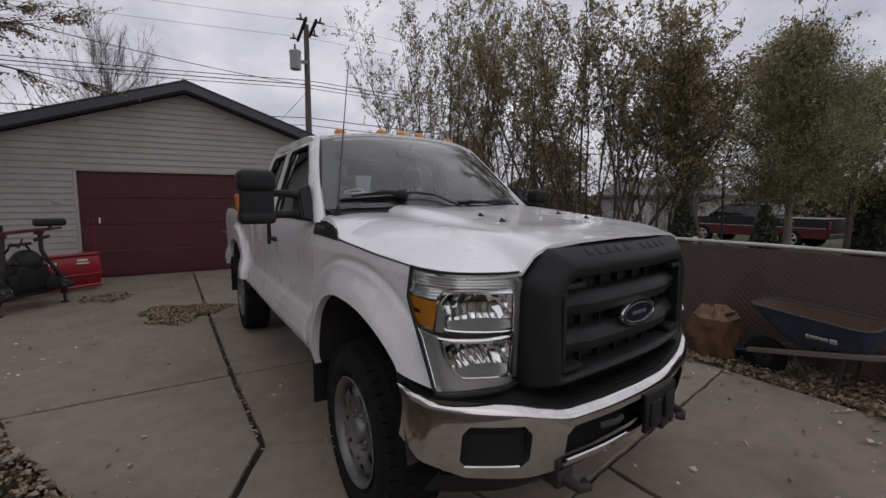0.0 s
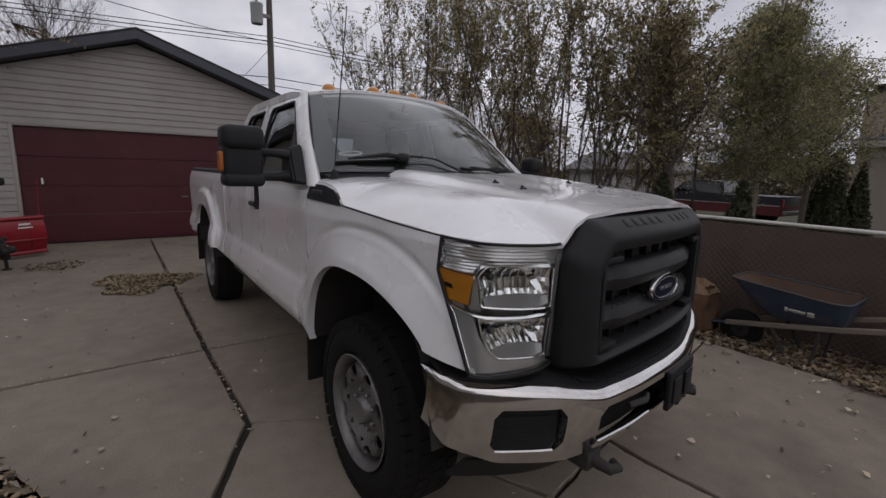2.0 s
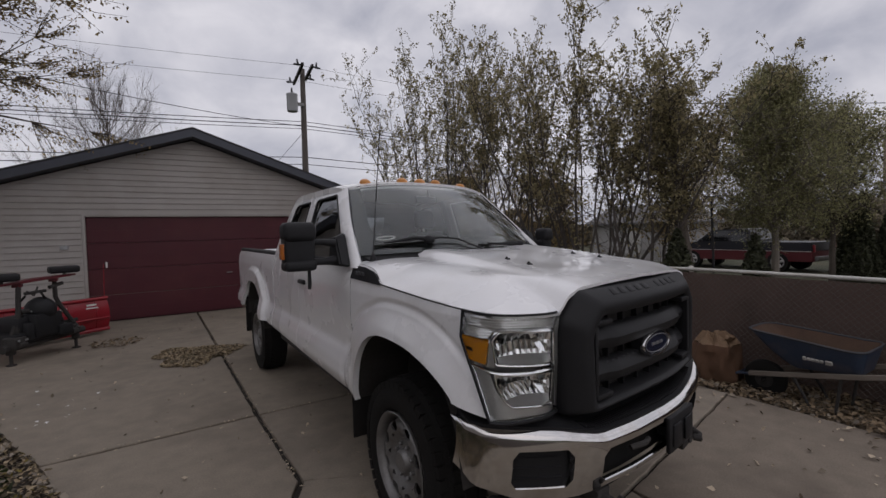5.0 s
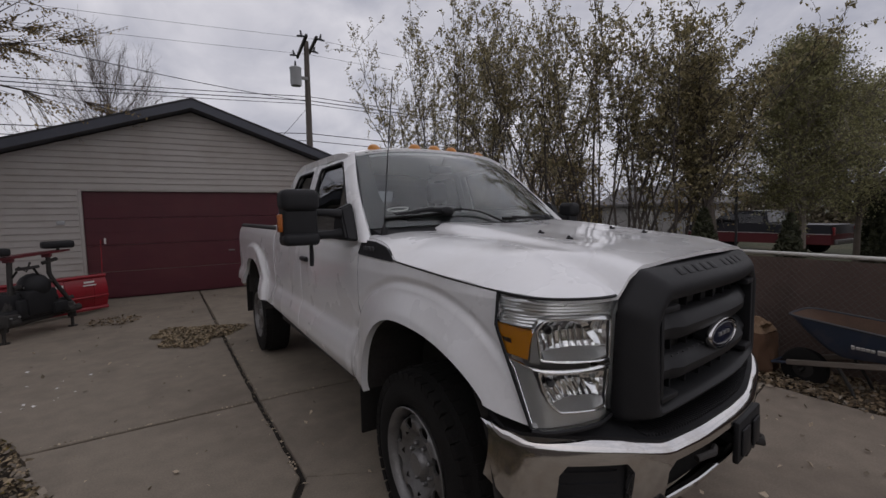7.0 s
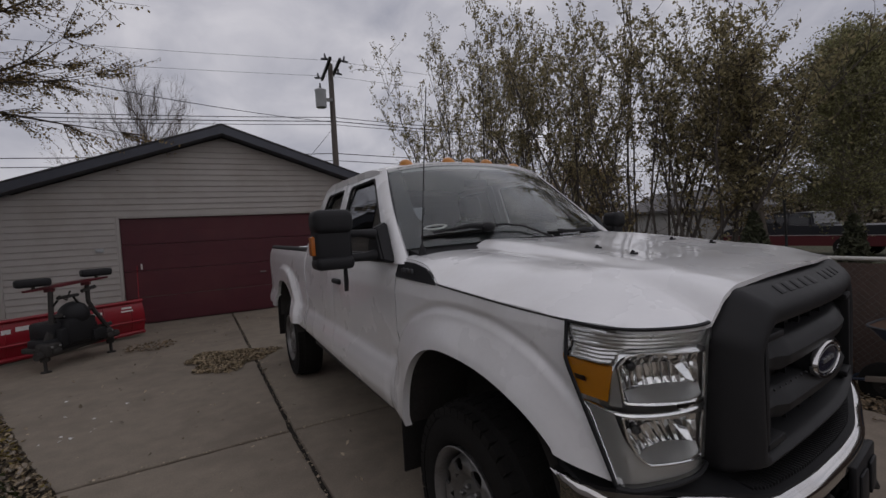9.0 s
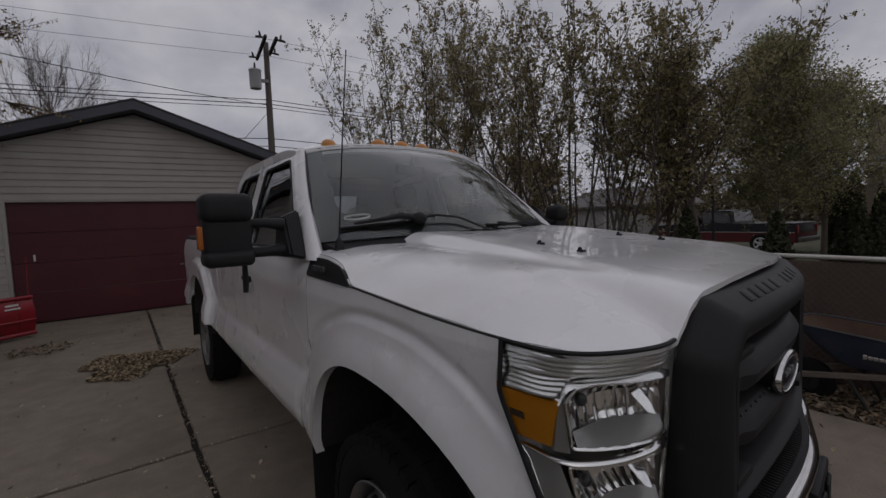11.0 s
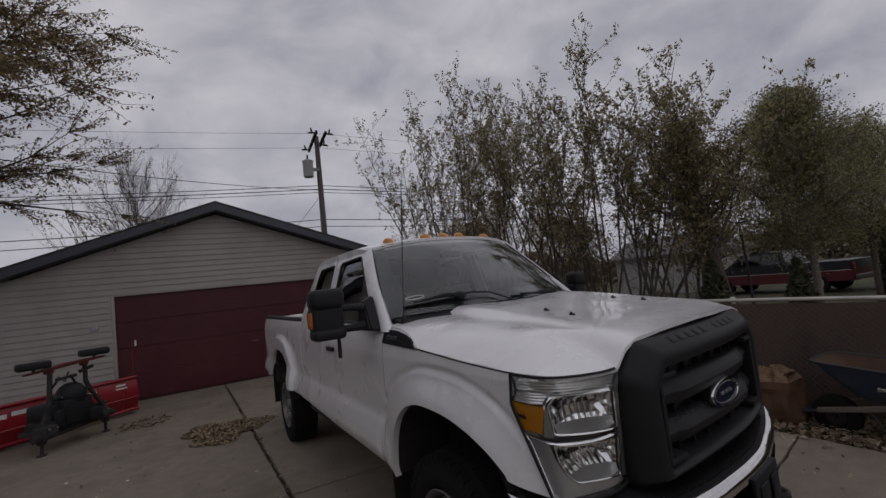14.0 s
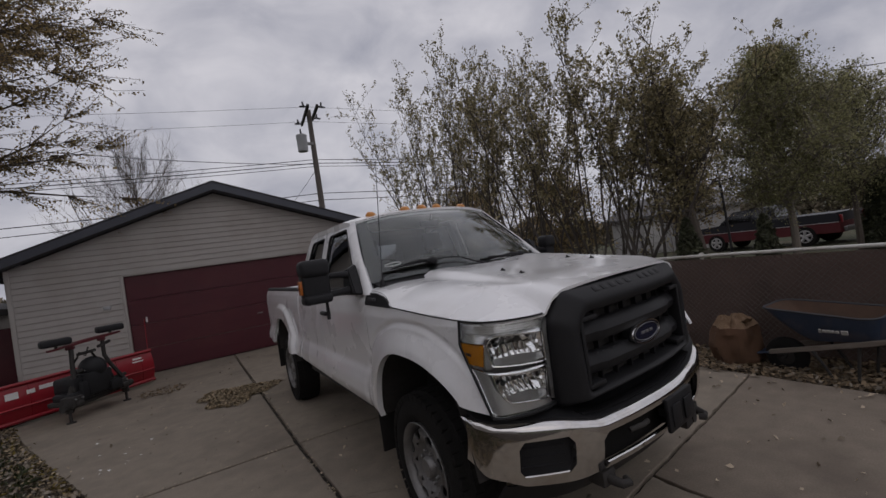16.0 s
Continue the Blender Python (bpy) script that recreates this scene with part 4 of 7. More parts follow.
    lamp_solid(bm, finely([(0.006, 0.772), (0.006, 0.735), (0.012, 0.545), (0.185, 0.528), (0.272, 0.760)]), 0.010, 0.040, sgn)
    am = part("side_marker", bm, AMBER, headlight, "amber side marker")
    bm = mesh()
    lamp_solid(bm, [(0.035, 0.640), (0.095, 0.632), (0.097, 0.665), (0.037, 0.672)], 0.007, 0.016, sgn)
    part("marker_bulb", bm, RUST, am, "dark bulb socket")
    # dull wall between the marker and the lamps
    bm = mesh()
    lamp_solid(bm, finely([(0.195, 0.500), (0.282, 0.495), (0.290, 0.745), (0.278, 0.762)]), 0.018, 0.06, sgn)
    part("divider_wall", bm, CHEEK, headlight, "smoky grey lamp housing")
    # heavy chrome shoulder over the upper lamp
    bm = mesh()
    lamp_band(bm, [(0.262, 0.735), (0.300, 0.805), (0.365, 0.842), (0.48, 0.856), (0.70, 0.845), (0.905, 0.826)], [(0.255, 0.772), (0.300, 0.845), (0.375, 0.872), (0.48, 0.882), (0.70, 0.876), (0.905, 0.866)], 0.008, 0.024, sgn, 30, 0.016)
    part("bezel", bm, BRIGHT, headlight, "chrome shoulder of the upper lamp", angle=40)
    # chrome strip between the lamps, thin rims, and the chambers
    bm = mesh()
    lamp_band(bm, [(0.030, 0.500), (0.13, 0.478), (0.22, 0.452), (0.40, 0.446), (0.66, 0.440), (0.915, 0.440)], [(0.030, 0.510), (0.13, 0.492), (0.22, 0.470), (0.40, 0.464), (0.66, 0.459), (0.915, 0.464)], 0.007, 0.013, sgn, 30)
    part("cross_trim", bm, BRIGHT, headlight, "chrome strip between the lamps", angle=40)
    for outline, slant in CHAMBERS:
        bm = mesh()
        line = rounded(outline, 0.022, 3)
        tube(bm, [lamp_patch(u, v, sgn, 0.013) for u, v in finely(line)] + [lamp_patch(*line[0], sgn, 0.013)], 0.0035, 6)
        part("lamp_rim", bm, BRIGHT, headlight, "thin chrome rim")
        v_lo, v_hi = min(v for _, v in outline) + 0.012, max(v for _, v in outline) - 0.012
        rl = random.Random(17 + int(slant * 100) + (sgn > 0))
        n_c = 9
        lean = [rl.uniform(-0.006, 0.006) for _ in range(n_c)]
        bm = mesh()
        for c_ in range(n_c):
            cols = []
            for s_ in range(5):
                col = []
                for w_ in range(9):
                    a_, b_ = (c_ + s_ / 4) / n_c, w_ / 8
                    v = lerp(v_lo, v_hi, b_)
                    ua, ub = mouth_span(outline, v)
                    a2 = min(1.0, max(0.0, a_ + slant * (0.55 - b_) * math.sin(math.pi * a_)))
                    bowl = max(0.0, 1 - (2 * a2 - 1.05) ** 2 * 0.85) * max(0.0, 1 - (2 * b_ - 0.85) ** 2 * 0.55)
                    d = 0.016 + 0.082 * bowl + 0.006 * math.sin(math.pi * s_ / 4) * bowl + lean[c_] * (b_ - 0.5) + 0.008 * (b_ > 0.55)
                    col.append(bm.verts.new(lamp_patch(lerp(ua + 0.008, ub - 0.008, a2), v, sgn, d)))
                cols.append(col)
            for s_ in range(4):
                for w_ in range(8):
                    bm.faces.new((cols[s_][w_], cols[s_ + 1][w_], cols[s_ + 1][w_ + 1], cols[s_][w_ + 1]))
        part("reflector", bm, BRIGHT, headlight, "fluted mirror reflector", angle=25)
        # a tilted bright facet, a clouded floor and the bulb's cap
        bm = mesh()
        ua, ub = mouth_span(outline, lerp(v_lo, v_hi, 0.5))
        f_ = [(lerp(ua, ub, a_), lerp(v_lo, v_hi, b_), d_) for a_, b_, d_ in ((0.60, 0.84, 0.072), (0.64, 0.90, 0.078), (0.72, 0.78, 0.062), (0.81, 0.52, 0.034), (0.83, 0.36, 0.018), (0.74, 0.42, 0.024), (0.68, 0.56, 0.038), (0.63, 0.70, 0.055))]
        o_ = ring(bm, [lamp_patch(u, v, sgn, d) for u, v, d in f_])
        i_ = ring(bm, [lamp_patch(u, v, sgn, d + 0.006) for u, v, d in f_])
        bm.faces.new(o_)
        bm.faces.new(list(reversed(i_)))
        bridge(bm, o_, i_)
        bmesh.ops.triangulate(bm, faces=[g_ for g_ in bm.faces if len(g_.verts) > 4])
        part("facet", bm, BRIGHT, headlight, "bright tilted facet", angle=50)
        bm = mesh()
        rows_ = []
        for i in range(13):
            a_ = lerp(0.05, 0.95, i / 12)
            ua, ub = mouth_span(outline, v_lo + 0.035)
            uc, ud = mouth_span(outline, lerp(v_lo, v_hi, 0.30))
            bulge = math.sin(math.pi * a_)
            p = lamp_patch(lerp(ua, ub, a_), v_lo + 0.012 + 0.02 * (1 - bulge), sgn, 0.014)
            q = lamp_patch(lerp(uc, ud, a_), lerp(v_lo, v_hi, 0.26), sgn, 0.020 + 0.055 * bulge)
            rows_.append([p, q, q - Vector((0, 0, 0.006)), p - Vector((0, 0, 0.006))])
        loft(bm, rows_)
        part("chamber_floor", bm, SMOKE, headlight, "clouded grey floor of the lamp")
        bm = mesh()
        ua, ub = mouth_span(outline, lerp(v_lo, v_hi, 0.72))
        c = lamp_patch(lerp(ua, ub, 0.16), lerp(v_lo, v_hi, 0.74), sgn, 0.034)
        ball(bm, c, 0.013, 12)
        tube(bm, [c, c + Vector((-sgn * 0.02, 0.04, 0))], 0.009, 8)
        part("bulb", bm, SATIN, headlight, "dark bulb cap")
    # smoky cheek beside the grille, and the fill below the marker
    bm = mesh()
    lamp_solid(bm, finely([(0.918, 0.050), (0.996, 0.030), (0.996, 0.955), (0.918, 0.870)], 0.08), 0.012, 0.05, sgn)
    part("inner_cheek", bm, CHEEK, headlight, "smoky grey inner cheek")
    bm = mesh()
    rows_ = []
    for i in range(33):
        u = lerp(0.015, 0.910, i / 32)
        top_ = interp(u, (0.015, 0.12, 0.222, 0.235, 0.262, 0.315, 0.40, 0.865, 0.91), (0.490, 0.470, 0.435, 0.300, 0.250, 0.175, 0.112, 0.072, 0.068))
        rows_.append([lamp_patch(u, 0.014, sgn, 0.016), lamp_patch(u, lerp(0.014, top_, 0.5), sgn, 0.017), lamp_patch(u, top_, sgn, 0.018), lamp_patch(u, top_, sgn, 0.05), lamp_patch(u, 0.014, sgn, 0.05)])
    loft(bm, rows_)
    part("lower_fill", bm, CHEEK, headlight, "smoky grey lamp housing")
    bm = mesh()
    tube(bm, [lamp_patch(0.012, v, sgn, 0.008) for v in (0.74, 0.66, 0.58, 0.52)] + [lamp_patch(0.05, v, sgn, 0.008) for v in (0.44, 0.30, 0.16, 0.04)], 0.0026, 6)
    part("edge_line", bm, BRIGHT, headlight, "thin chrome line")
    bm = mesh()
    tube(bm, [lamp_patch(0.94 * i / 20, 1.010, sgn, 0.003) for i in range(21)], 0.005, 6)
    tube(bm, [lamp_patch(-0.001, 1.01 - i / 16, sgn, -0.002) for i in range(17)], 0.006, 6)
    tube(bm, [lamp_patch(i / 12, -0.012, sgn, 0.0) for i in range(13)], 0.008, 6)
    part("gasket", bm, BLACK, headlight, "dark gap round the headlight")


# ---- grille ----
def g_ring(hx, z0, z1, ch, y, bow, r=0.03):
    pts = [(-hx * 0.97, z0), (hx * 0.97, z0), (hx, z1 - ch), (hx - ch * 0.85, z1), (-hx + ch * 0.85, z1), (-hx, z1 - ch)]
    out = []
    for i, (x, z) in enumerate(rounded(pts, r, 4)):
        out.append((x, z))
    # more points along the long edges
    res = []
    n = len(out)
    for i in range(n):
        a, b = out[i], out[(i + 1) % n]
        m = 8 if i in (4, 19) else 2
        for s in range(m):
            res.append((lerp(a[0], b[0], s / m), lerp(a[1], b[1], s / m)))
    return [Vector((x, y - bow * (1 - (x / 0.62) ** 2), z)) for x, z in res]


bm = mesh()
rings = [g_ring(0.615, 0.835, 1.340, 0.115, 0.215, 0.03), g_ring(0.613, 0.838, 1.340, 0.115, 0.115, 0.02), g_ring(0.600, 0.842, 1.334, 0.112, 0.085, 0.015), g_ring(0.545, 0.852, 1.300, 0.10, 0.042, 0.015), g_ring(0.523, 0.858, 1.282, 0.095, 0.028, 0.015),
         g_ring(0.505, 0.866, 1.258, 0.085, 0.026, 0.015), g_ring(0.485, 0.876, 1.236, 0.075, 0.036, 0.015), g_ring(0.478, 0.882, 1.228, 0.072, 0.052, 0.015), g_ring(0.474, 0.886, 1.222, 0.07, 0.14, 0.01)]
loft(bm, rings, True, (False, False))
grille = part("grille", bm, BLACK, truck, "black plastic grille with two broad bars and an oval badge", angle=42)
bm = mesh()
def bow(x, y=0.05, b=0.015):
    return y - b * (1 - (x / 0.62) ** 2)
grid(bm, lambda u, v: Vector((lerp(-0.48, 0.48, u), bow(lerp(-0.48, 0.48, u), 0.135), lerp(0.87, 1.235, v))), 16, 2)
part("grille_back", bm, DARK, grille, "dark radiator opening")
for zc, hh in ((1.128, 0.047), (0.985, 0.046)):
    bm = mesh()
    rings = []
    for i in range(25):
        x = lerp(-0.472, 0.472, i / 24)
        y = bow(x, 0.044) + 0.020 * smoothstep(0.33, 0.36, abs(x))
        h = hh
        rings.append([(x, y + 0.07, zc - h), (x, y + 0.018, zc - h), (x, y + 0.002, zc - h + 0.018), (x, y - 0.004, zc), (x, y + 0.004, zc + h - 0.030), (x, y + 0.022, zc + h - 0.006), (x, y + 0.034, zc + h), (x, y + 0.07, zc + h)])
    loft(bm, rings)
    part("grille_bar", bm, BLACK, grille, "broad black bar", angle=30)
for zc in (1.205, 1.057, 0.905):
    for i in range(8):
        bm = mesh()
        x = -0.42 + 0.12 * i
        y = bow(x, 0.096)
        box(bm, (x - 0.004, y, zc - 0.035), (x + 0.004, y + 0.03, zc + 0.03))
        part("grille_fin", bm, BLACK, grille, smooth=False)
for sgn in (-1, 1):
    for zc in (1.205, 0.905):
        bm = mesh()
        x0, x1 = sgn * 0.470, sgn * 0.355
        box(bm, (min(x0, x1), bow(0.41, 0.032), zc - 0.012), (max(x0, x1), bow(0.41, 0.11), zc + 0.010), 0.006)
        part("grille_clip", bm, BLACK, grille)
    bm = mesh()
    x0, x1 = sorted((sgn * 0.474, sgn * 0.452))
    box(bm, (x0, bow(0.45, 0.034), 0.895), (x1, bow(0.45, 0.11), 1.214), 0.006)
    part("grille_side_rail", bm, BLACK, grille)
for i in range(14):
    bm = mesh()
    x = -0.36 + 0.04 * i
    ball(bm, (x, bow(x, 0.060), 1.030), 0.004, 8)
    part("grille_stud", bm, SATIN, grille)
# raised marks on the top band, plain bars in place of letters
for i, x in enumerate([-0.30, -0.235, -0.17, -0.105, -0.04, 0.09, 0.155, 0.22, 0.285]):
    bm = mesh()
    m = Matrix.Translation((x, bow(x, 0.066), 1.3185)) @ Euler((radians(37), 0, 0)).to_matrix().to_4x4()
    box(bm, (-0.022, -0.018, -0.003), (0.022, 0.018, 0.0025), 0.002, m)
    part("raised_bar", bm, BLACK, grille)
# oval badge
EC = Vector((0.03, 0.025, 1.046))
bm = mesh()
def oval(a, b, y, n=40):
    return [(EC.x + a * math.cos(t), EC.y + y , EC.z + b * math.sin(t)) for t in [2 * math.pi * k / n for k in range(n)]]
loft(bm, [oval(0.142, 0.062, 0.014), oval(0.142, 0.062, 0.004), oval(0.136, 0.057, -0.006), oval(0.128, 0.050, -0.005), oval(0.124, 0.047, 0.004)], True, (True, False))
badge = part("oval_badge", bm, CHROME, grille, "chrome-rimmed dark blue oval badge")
bm = mesh()
loft(bm, [oval(0.138, 0.058, 0.060), oval(0.138, 0.058, 0.012)], True, (True, True))
part("badge_base", bm, BLACK, badge, "black badge seat")
bm = mesh()
o = ring(bm, oval(0.126, 0.049, 0.001))
bm.faces.new(o)
part("badge_field", bm, BLUE_OVAL, badge, "dark blue oval field", smooth=False)
bm = mesh()
tube(bm, [Vector(p) + Vector((0, -0.001, 0)) for p in oval(0.113, 0.040, 0.0)] + [Vector(oval(0.113, 0.040, 0.0)[0]) + Vector((0, -0.001, 0))], 0.0022, 5)
for k in range(3):
    box(bm, (EC.x - 0.055 + 0.040 * k, EC.y - 0.004, EC.z - 0.007), (EC.x - 0.025 + 0.040 * k, EC.y + 0.002, EC.z + 0.007), 0.002)
part("badge_marks", bm, STEEL, badge, "plain silver marks")


# ---- chrome bumper ----
def plan(x):
    """Front line of the bumper, seen from above: y at x."""
    ax = abs(x)
    w = 0.05 * smoothstep(0.93, 0.84, ax)
    return sum(interp(abs(ax + w * d), (0.0, 0.25, 0.50, 0.62, 0.75, 0.86, 0.92, 0.950, 0.958), (-0.040, -0.034, -0.006, 0.028, 0.100, 0.172, 0.225, 0.285, 0.335)) for d in (-1, -0.5, 0, 0.5, 1)) / 5


def bump_top(x):
    return sum(interp(abs(abs(x) + 0.02 * d), (0.0, 0.46, 0.55, 0.64, 0.90, 0.978), (0.768, 0.772, 0.796, 0.818, 0.838, 0.856)) for d in (-1, 0, 1)) / 3


def bump_low(x):
    return interp(abs(x), (0.0, 0.48, 0.60, 0.80, 0.93, 0.958), (0.545, 0.545, 0.540, 0.548, 0.60, 0.66))


def bump_at(x, z):
    t = (z - bump_low(x)) / (bump_top(x) - bump_low(x))
    y = plan(x) + 0.030 * (1 - t) ** 2 - 0.006 * math.sin(math.pi * t) + 0.038 * max(0.0, (t - 0.87) / 0.13) ** 1.7
    return Vector((x, y, z))


FOG = (0.615, 0.825, 0.588, 0.746)      # x, x, z, z
SLOT = (0.0, 0.475, 0.568, 0.712)
xs = sorted({round(v, 4) for v in [0.0, 0.06, 0.12, 0.18, 0.24, 0.30, 0.36, 0.41, 0.44, 0.475, 0.50, 0.53, 0.56, 0.59, 0.615, 0.64, 0.67, 0.695, 0.72, 0.745, 0.77, 0.785, 0.805, 0.825, 0.845, 0.865, 0.88, 0.895, 0.91, 0.922, 0.932, 0.941, 0.948, 0.953, 0.956, 0.958]})
xs = [-v for v in reversed(xs) if v] + xs
bm = mesh()
NZ = 14
def bump_row(x, j):
    """Rows are bent so that they run along the edges of the openings."""
    ax = abs(x)
    lo, hi = bump_low(x), bump_top(x)
    if ax <= 0.56:
        a, b = SLOT[2], SLOT[3]
    else:
        a, b = FOG[2], FOG[3]
    k = interp(ax, (0.0, 0.475, 0.56, 0.5601, 0.615, 0.825, 0.91), (1, 1, 0.55, 0.45, 1, 1, 0))
    a2, b2 = lerp(lerp(lo, hi, 3 / NZ), a, k), lerp(lerp(lo, hi, 10 / NZ), b, k)
    return interp(j, (0, 3, 4, 9, 10, 11, 12, 13, NZ), (lo, a2, lerp(a2, b2, 0.2), lerp(a2, b2, 0.8), b2, hi - 0.038, hi - 0.024, hi - 0.011, hi))
vs = [[bm.verts.new(bump_at(x, bump_row(x, j))) for j in range(NZ + 1)] for x in xs]
for i in range(len(xs) - 1):
    x0, x1 = sorted((abs(xs[i]), abs(xs[i + 1])))
    for j in range(NZ):
        q = (vs[i][j], vs[i + 1][j], vs[i + 1][j + 1], vs[i][j + 1])
        inside = None
        for o in (FOG, SLOT):
            if x0 >= o[0] - 1e-5 and x1 <= o[1] + 1e-5 and 3 <= j <= 9:
                inside = o
        if not inside:
            bm.faces.new(q)
            continue
        o = inside
        at_out = abs(x1 - o[1]) < 1e-4
        at_in = abs(x0 - o[0]) < 1e-4 and o is FOG
        if j in (3, 9) and (at_out or at_in):
            # cut corners
            keep = max((0, 1), key=lambda s: abs(xs[i + s])) if at_out else min((0, 1), key=lambda s: abs(xs[i + s]))
            c = vs[i + keep]
            d = vs[i + 1 - keep]
            if j == 3:
                bm.faces.new((c[3], c[4], d[3]))
            else:
                bm.faces.new((c[9], c[10], d[10]))
rim = [e for e in bm.edges if e.is_boundary]
inner = [e for e in rim if all(abs(v.co.x) < 0.88 for v in e.verts) and all(bump_low(v.co.x) + 0.008 < v.co.z < bump_top(v.co.x) - 0.008 for v in e.verts)]
r = bmesh.ops.extrude_edge_only(bm, edges=inner)
for v in [g_ for g_ in r["geom"] if isinstance(g_, bmesh.types.BMVert)]:
    v.co.y += 0.028
outer = [e for e in bm.edges if e.is_boundary and not any(abs(v.co.x) < 0.89 and bump_low(v.co.x) + 0.008 < v.co.z < bump_top(v.co.x) - 0.008 for v in e.verts)]
r = bmesh.ops.extrude_edge_only(bm, edges=outer)
for v in [g_ for g_ in r["geom"] if isinstance(g_, bmesh.types.BMVert)]:
    v.co.y += 0.03
    if abs(v.co.x) > 0.9:
        v.co.x *= 0.97
bumper = part("front_bumper", bm, CHROME, truck, "chrome front bumper with dirt streaks", angle=50)
for sgn in (-1, 1):
    bm = mesh()
    grid(bm, lambda u, v: Vector((lerp(sgn * 0.602, sgn * 0.840, u), plan(lerp(0.602, 0.840, u)) + 0.040, lerp(0.575, 0.760, v))), 8, 2)
    thicken(bm, (0, 0.02, 0))
    fog = part("fog_cover", bm, BLACK, bumper, "black blank fog lamp cover")
    bm = mesh()
    for k in range(3):
        z = 0.625 + 0.040 * k
        tube(bm, [(sgn * lerp(0.64, 0.805, t / 5), plan(lerp(0.64, 0.805, t / 5)) + 0.037, z) for t in range(6)], 0.005, 5)
    part("cover_ribs", bm, BLACK, fog)
bm = mesh()
grid(bm, lambda u, v: Vector((lerp(-0.55, 0.55, u), plan(lerp(-0.55, 0.55, u)) + 0.09, lerp(0.545, 0.735, v))), 16, 2)
thicken(bm, (0, 0.02, 0))
part("air_intake", bm, RUBBER, bumper, "dark lower air intake", smooth=False)
# bright rolled lips under the openings
for sgn in (-1, 1):
    bm = mesh()
    tube(bm, [bump_at(sgn * x, FOG[2] + 0.001) + Vector((0, 0.006, 0)) for x in [lerp(0.640, 0.808, k / 8) for k in range(9)]], 0.006, 6)
    part("opening_lip", bm, CHROME, bumper, "rolled chrome lip")
bm = mesh()
tube(bm, [bump_at(x, SLOT[2] + 0.001) + Vector((0, 0.006, 0)) for x in [lerp(-0.45, 0.45, k / 24) for k in range(25)]], 0.006, 6)
part("opening_lip", bm, CHROME, bumper, "rolled chrome lip")
# black step pad on top
bm = mesh()
def pad(u, v):
    x = lerp(-0.935, 0.935, u)
    return Vector((x * lerp(1, 0.985, v), lerp(plan(x) + 0.026, max(0.19, plan(x) + 0.14), v), bump_top(x) + 0.004 + 0.020 * v + 0.014 * smoothstep(0.5, 0.7, abs(x)) * v))
grid(bm, pad, 60, 4)
thicken(bm, (0, 0, -0.05))
step = part("step_pad", bm, BLACK, bumper, "black ribbed plastic step pad")
bm = mesh()
for k in range(64):
    x = -0.52 + 1.04 * k / 63
    box(bm, (x - 0.004, plan(x) + 0.045, bump_top(x) + 0.002), (x + 0.004, plan(x) + 0.125, bump_top(x) + 0.017), 0.002)
part("pad_ribs", bm, BLACK, step)
# valance, plate bracket, hooks, receiver
bm = mesh()
grid(bm, lambda u, v: Vector((lerp(-0.86, 0.86, u), plan(lerp(-0.86, 0.86, u)) + lerp(0.05, 0.16, v), lerp(0.545, 0.42, v))), 30, 4)
thicken(bm, (0, 0.02, 0))
part("valance", bm, BLACK, bumper, "black lower valance")
bm = mesh()
box(bm, (-0.02, -0.058, 0.555), (0.26, -0.035, 0.720), 0.008)
for x0, x1 in ((0.01, 0.10), (0.14, 0.23)):
    box(bm, (x0, -0.066, 0.58), (x1, -0.055, 0.685), 0.006)
box(bm, (0.01, -0.04, 0.62), (0.25, 0.02, 0.66))
part("plate_bracket", bm, BLACK, bumper, "empty black number plate bracket")
for sgn in (-1, 1):
    bm = mesh()
    tube(bm, [(sgn * 0.44, 0.08, 0.50), (sgn * 0.44, 0.00, 0.49), (sgn * 0.43, -0.04, 0.485), (sgn * 0.40, -0.05, 0.485), (sgn * 0.385, -0.02, 0.485)], [0.024, 0.022, 0.019, 0.018, 0.016], 10)
    box(bm, (sgn * 0.44 - 0.045, 0.02, 0.46), (sgn * 0.44 + 0.045, 0.25, 0.53), 0.01)
    part("tow_hook", bm, DARK, truck, "black tow hook")
bm = mesh()
box(bm, (0.20, -0.03, 0.49), (0.34, 0.12, 0.555), 0.01)
tube(bm, [(0.30, -0.035, 0.52), (0.30, 0.07, 0.52)], 0.026, 10)
part("plow_plug", bm, DARK, truck, "black plow wiring plug")
bm = mesh()
tube(bm, [(-0.30, -0.02, 0.67), (-0.22, -0.045, 0.675), (-0.15, -0.02, 0.66)], 0.012, 8)
part("intake_bracket", bm, DARK, bumper, "dark bracket in the intake")


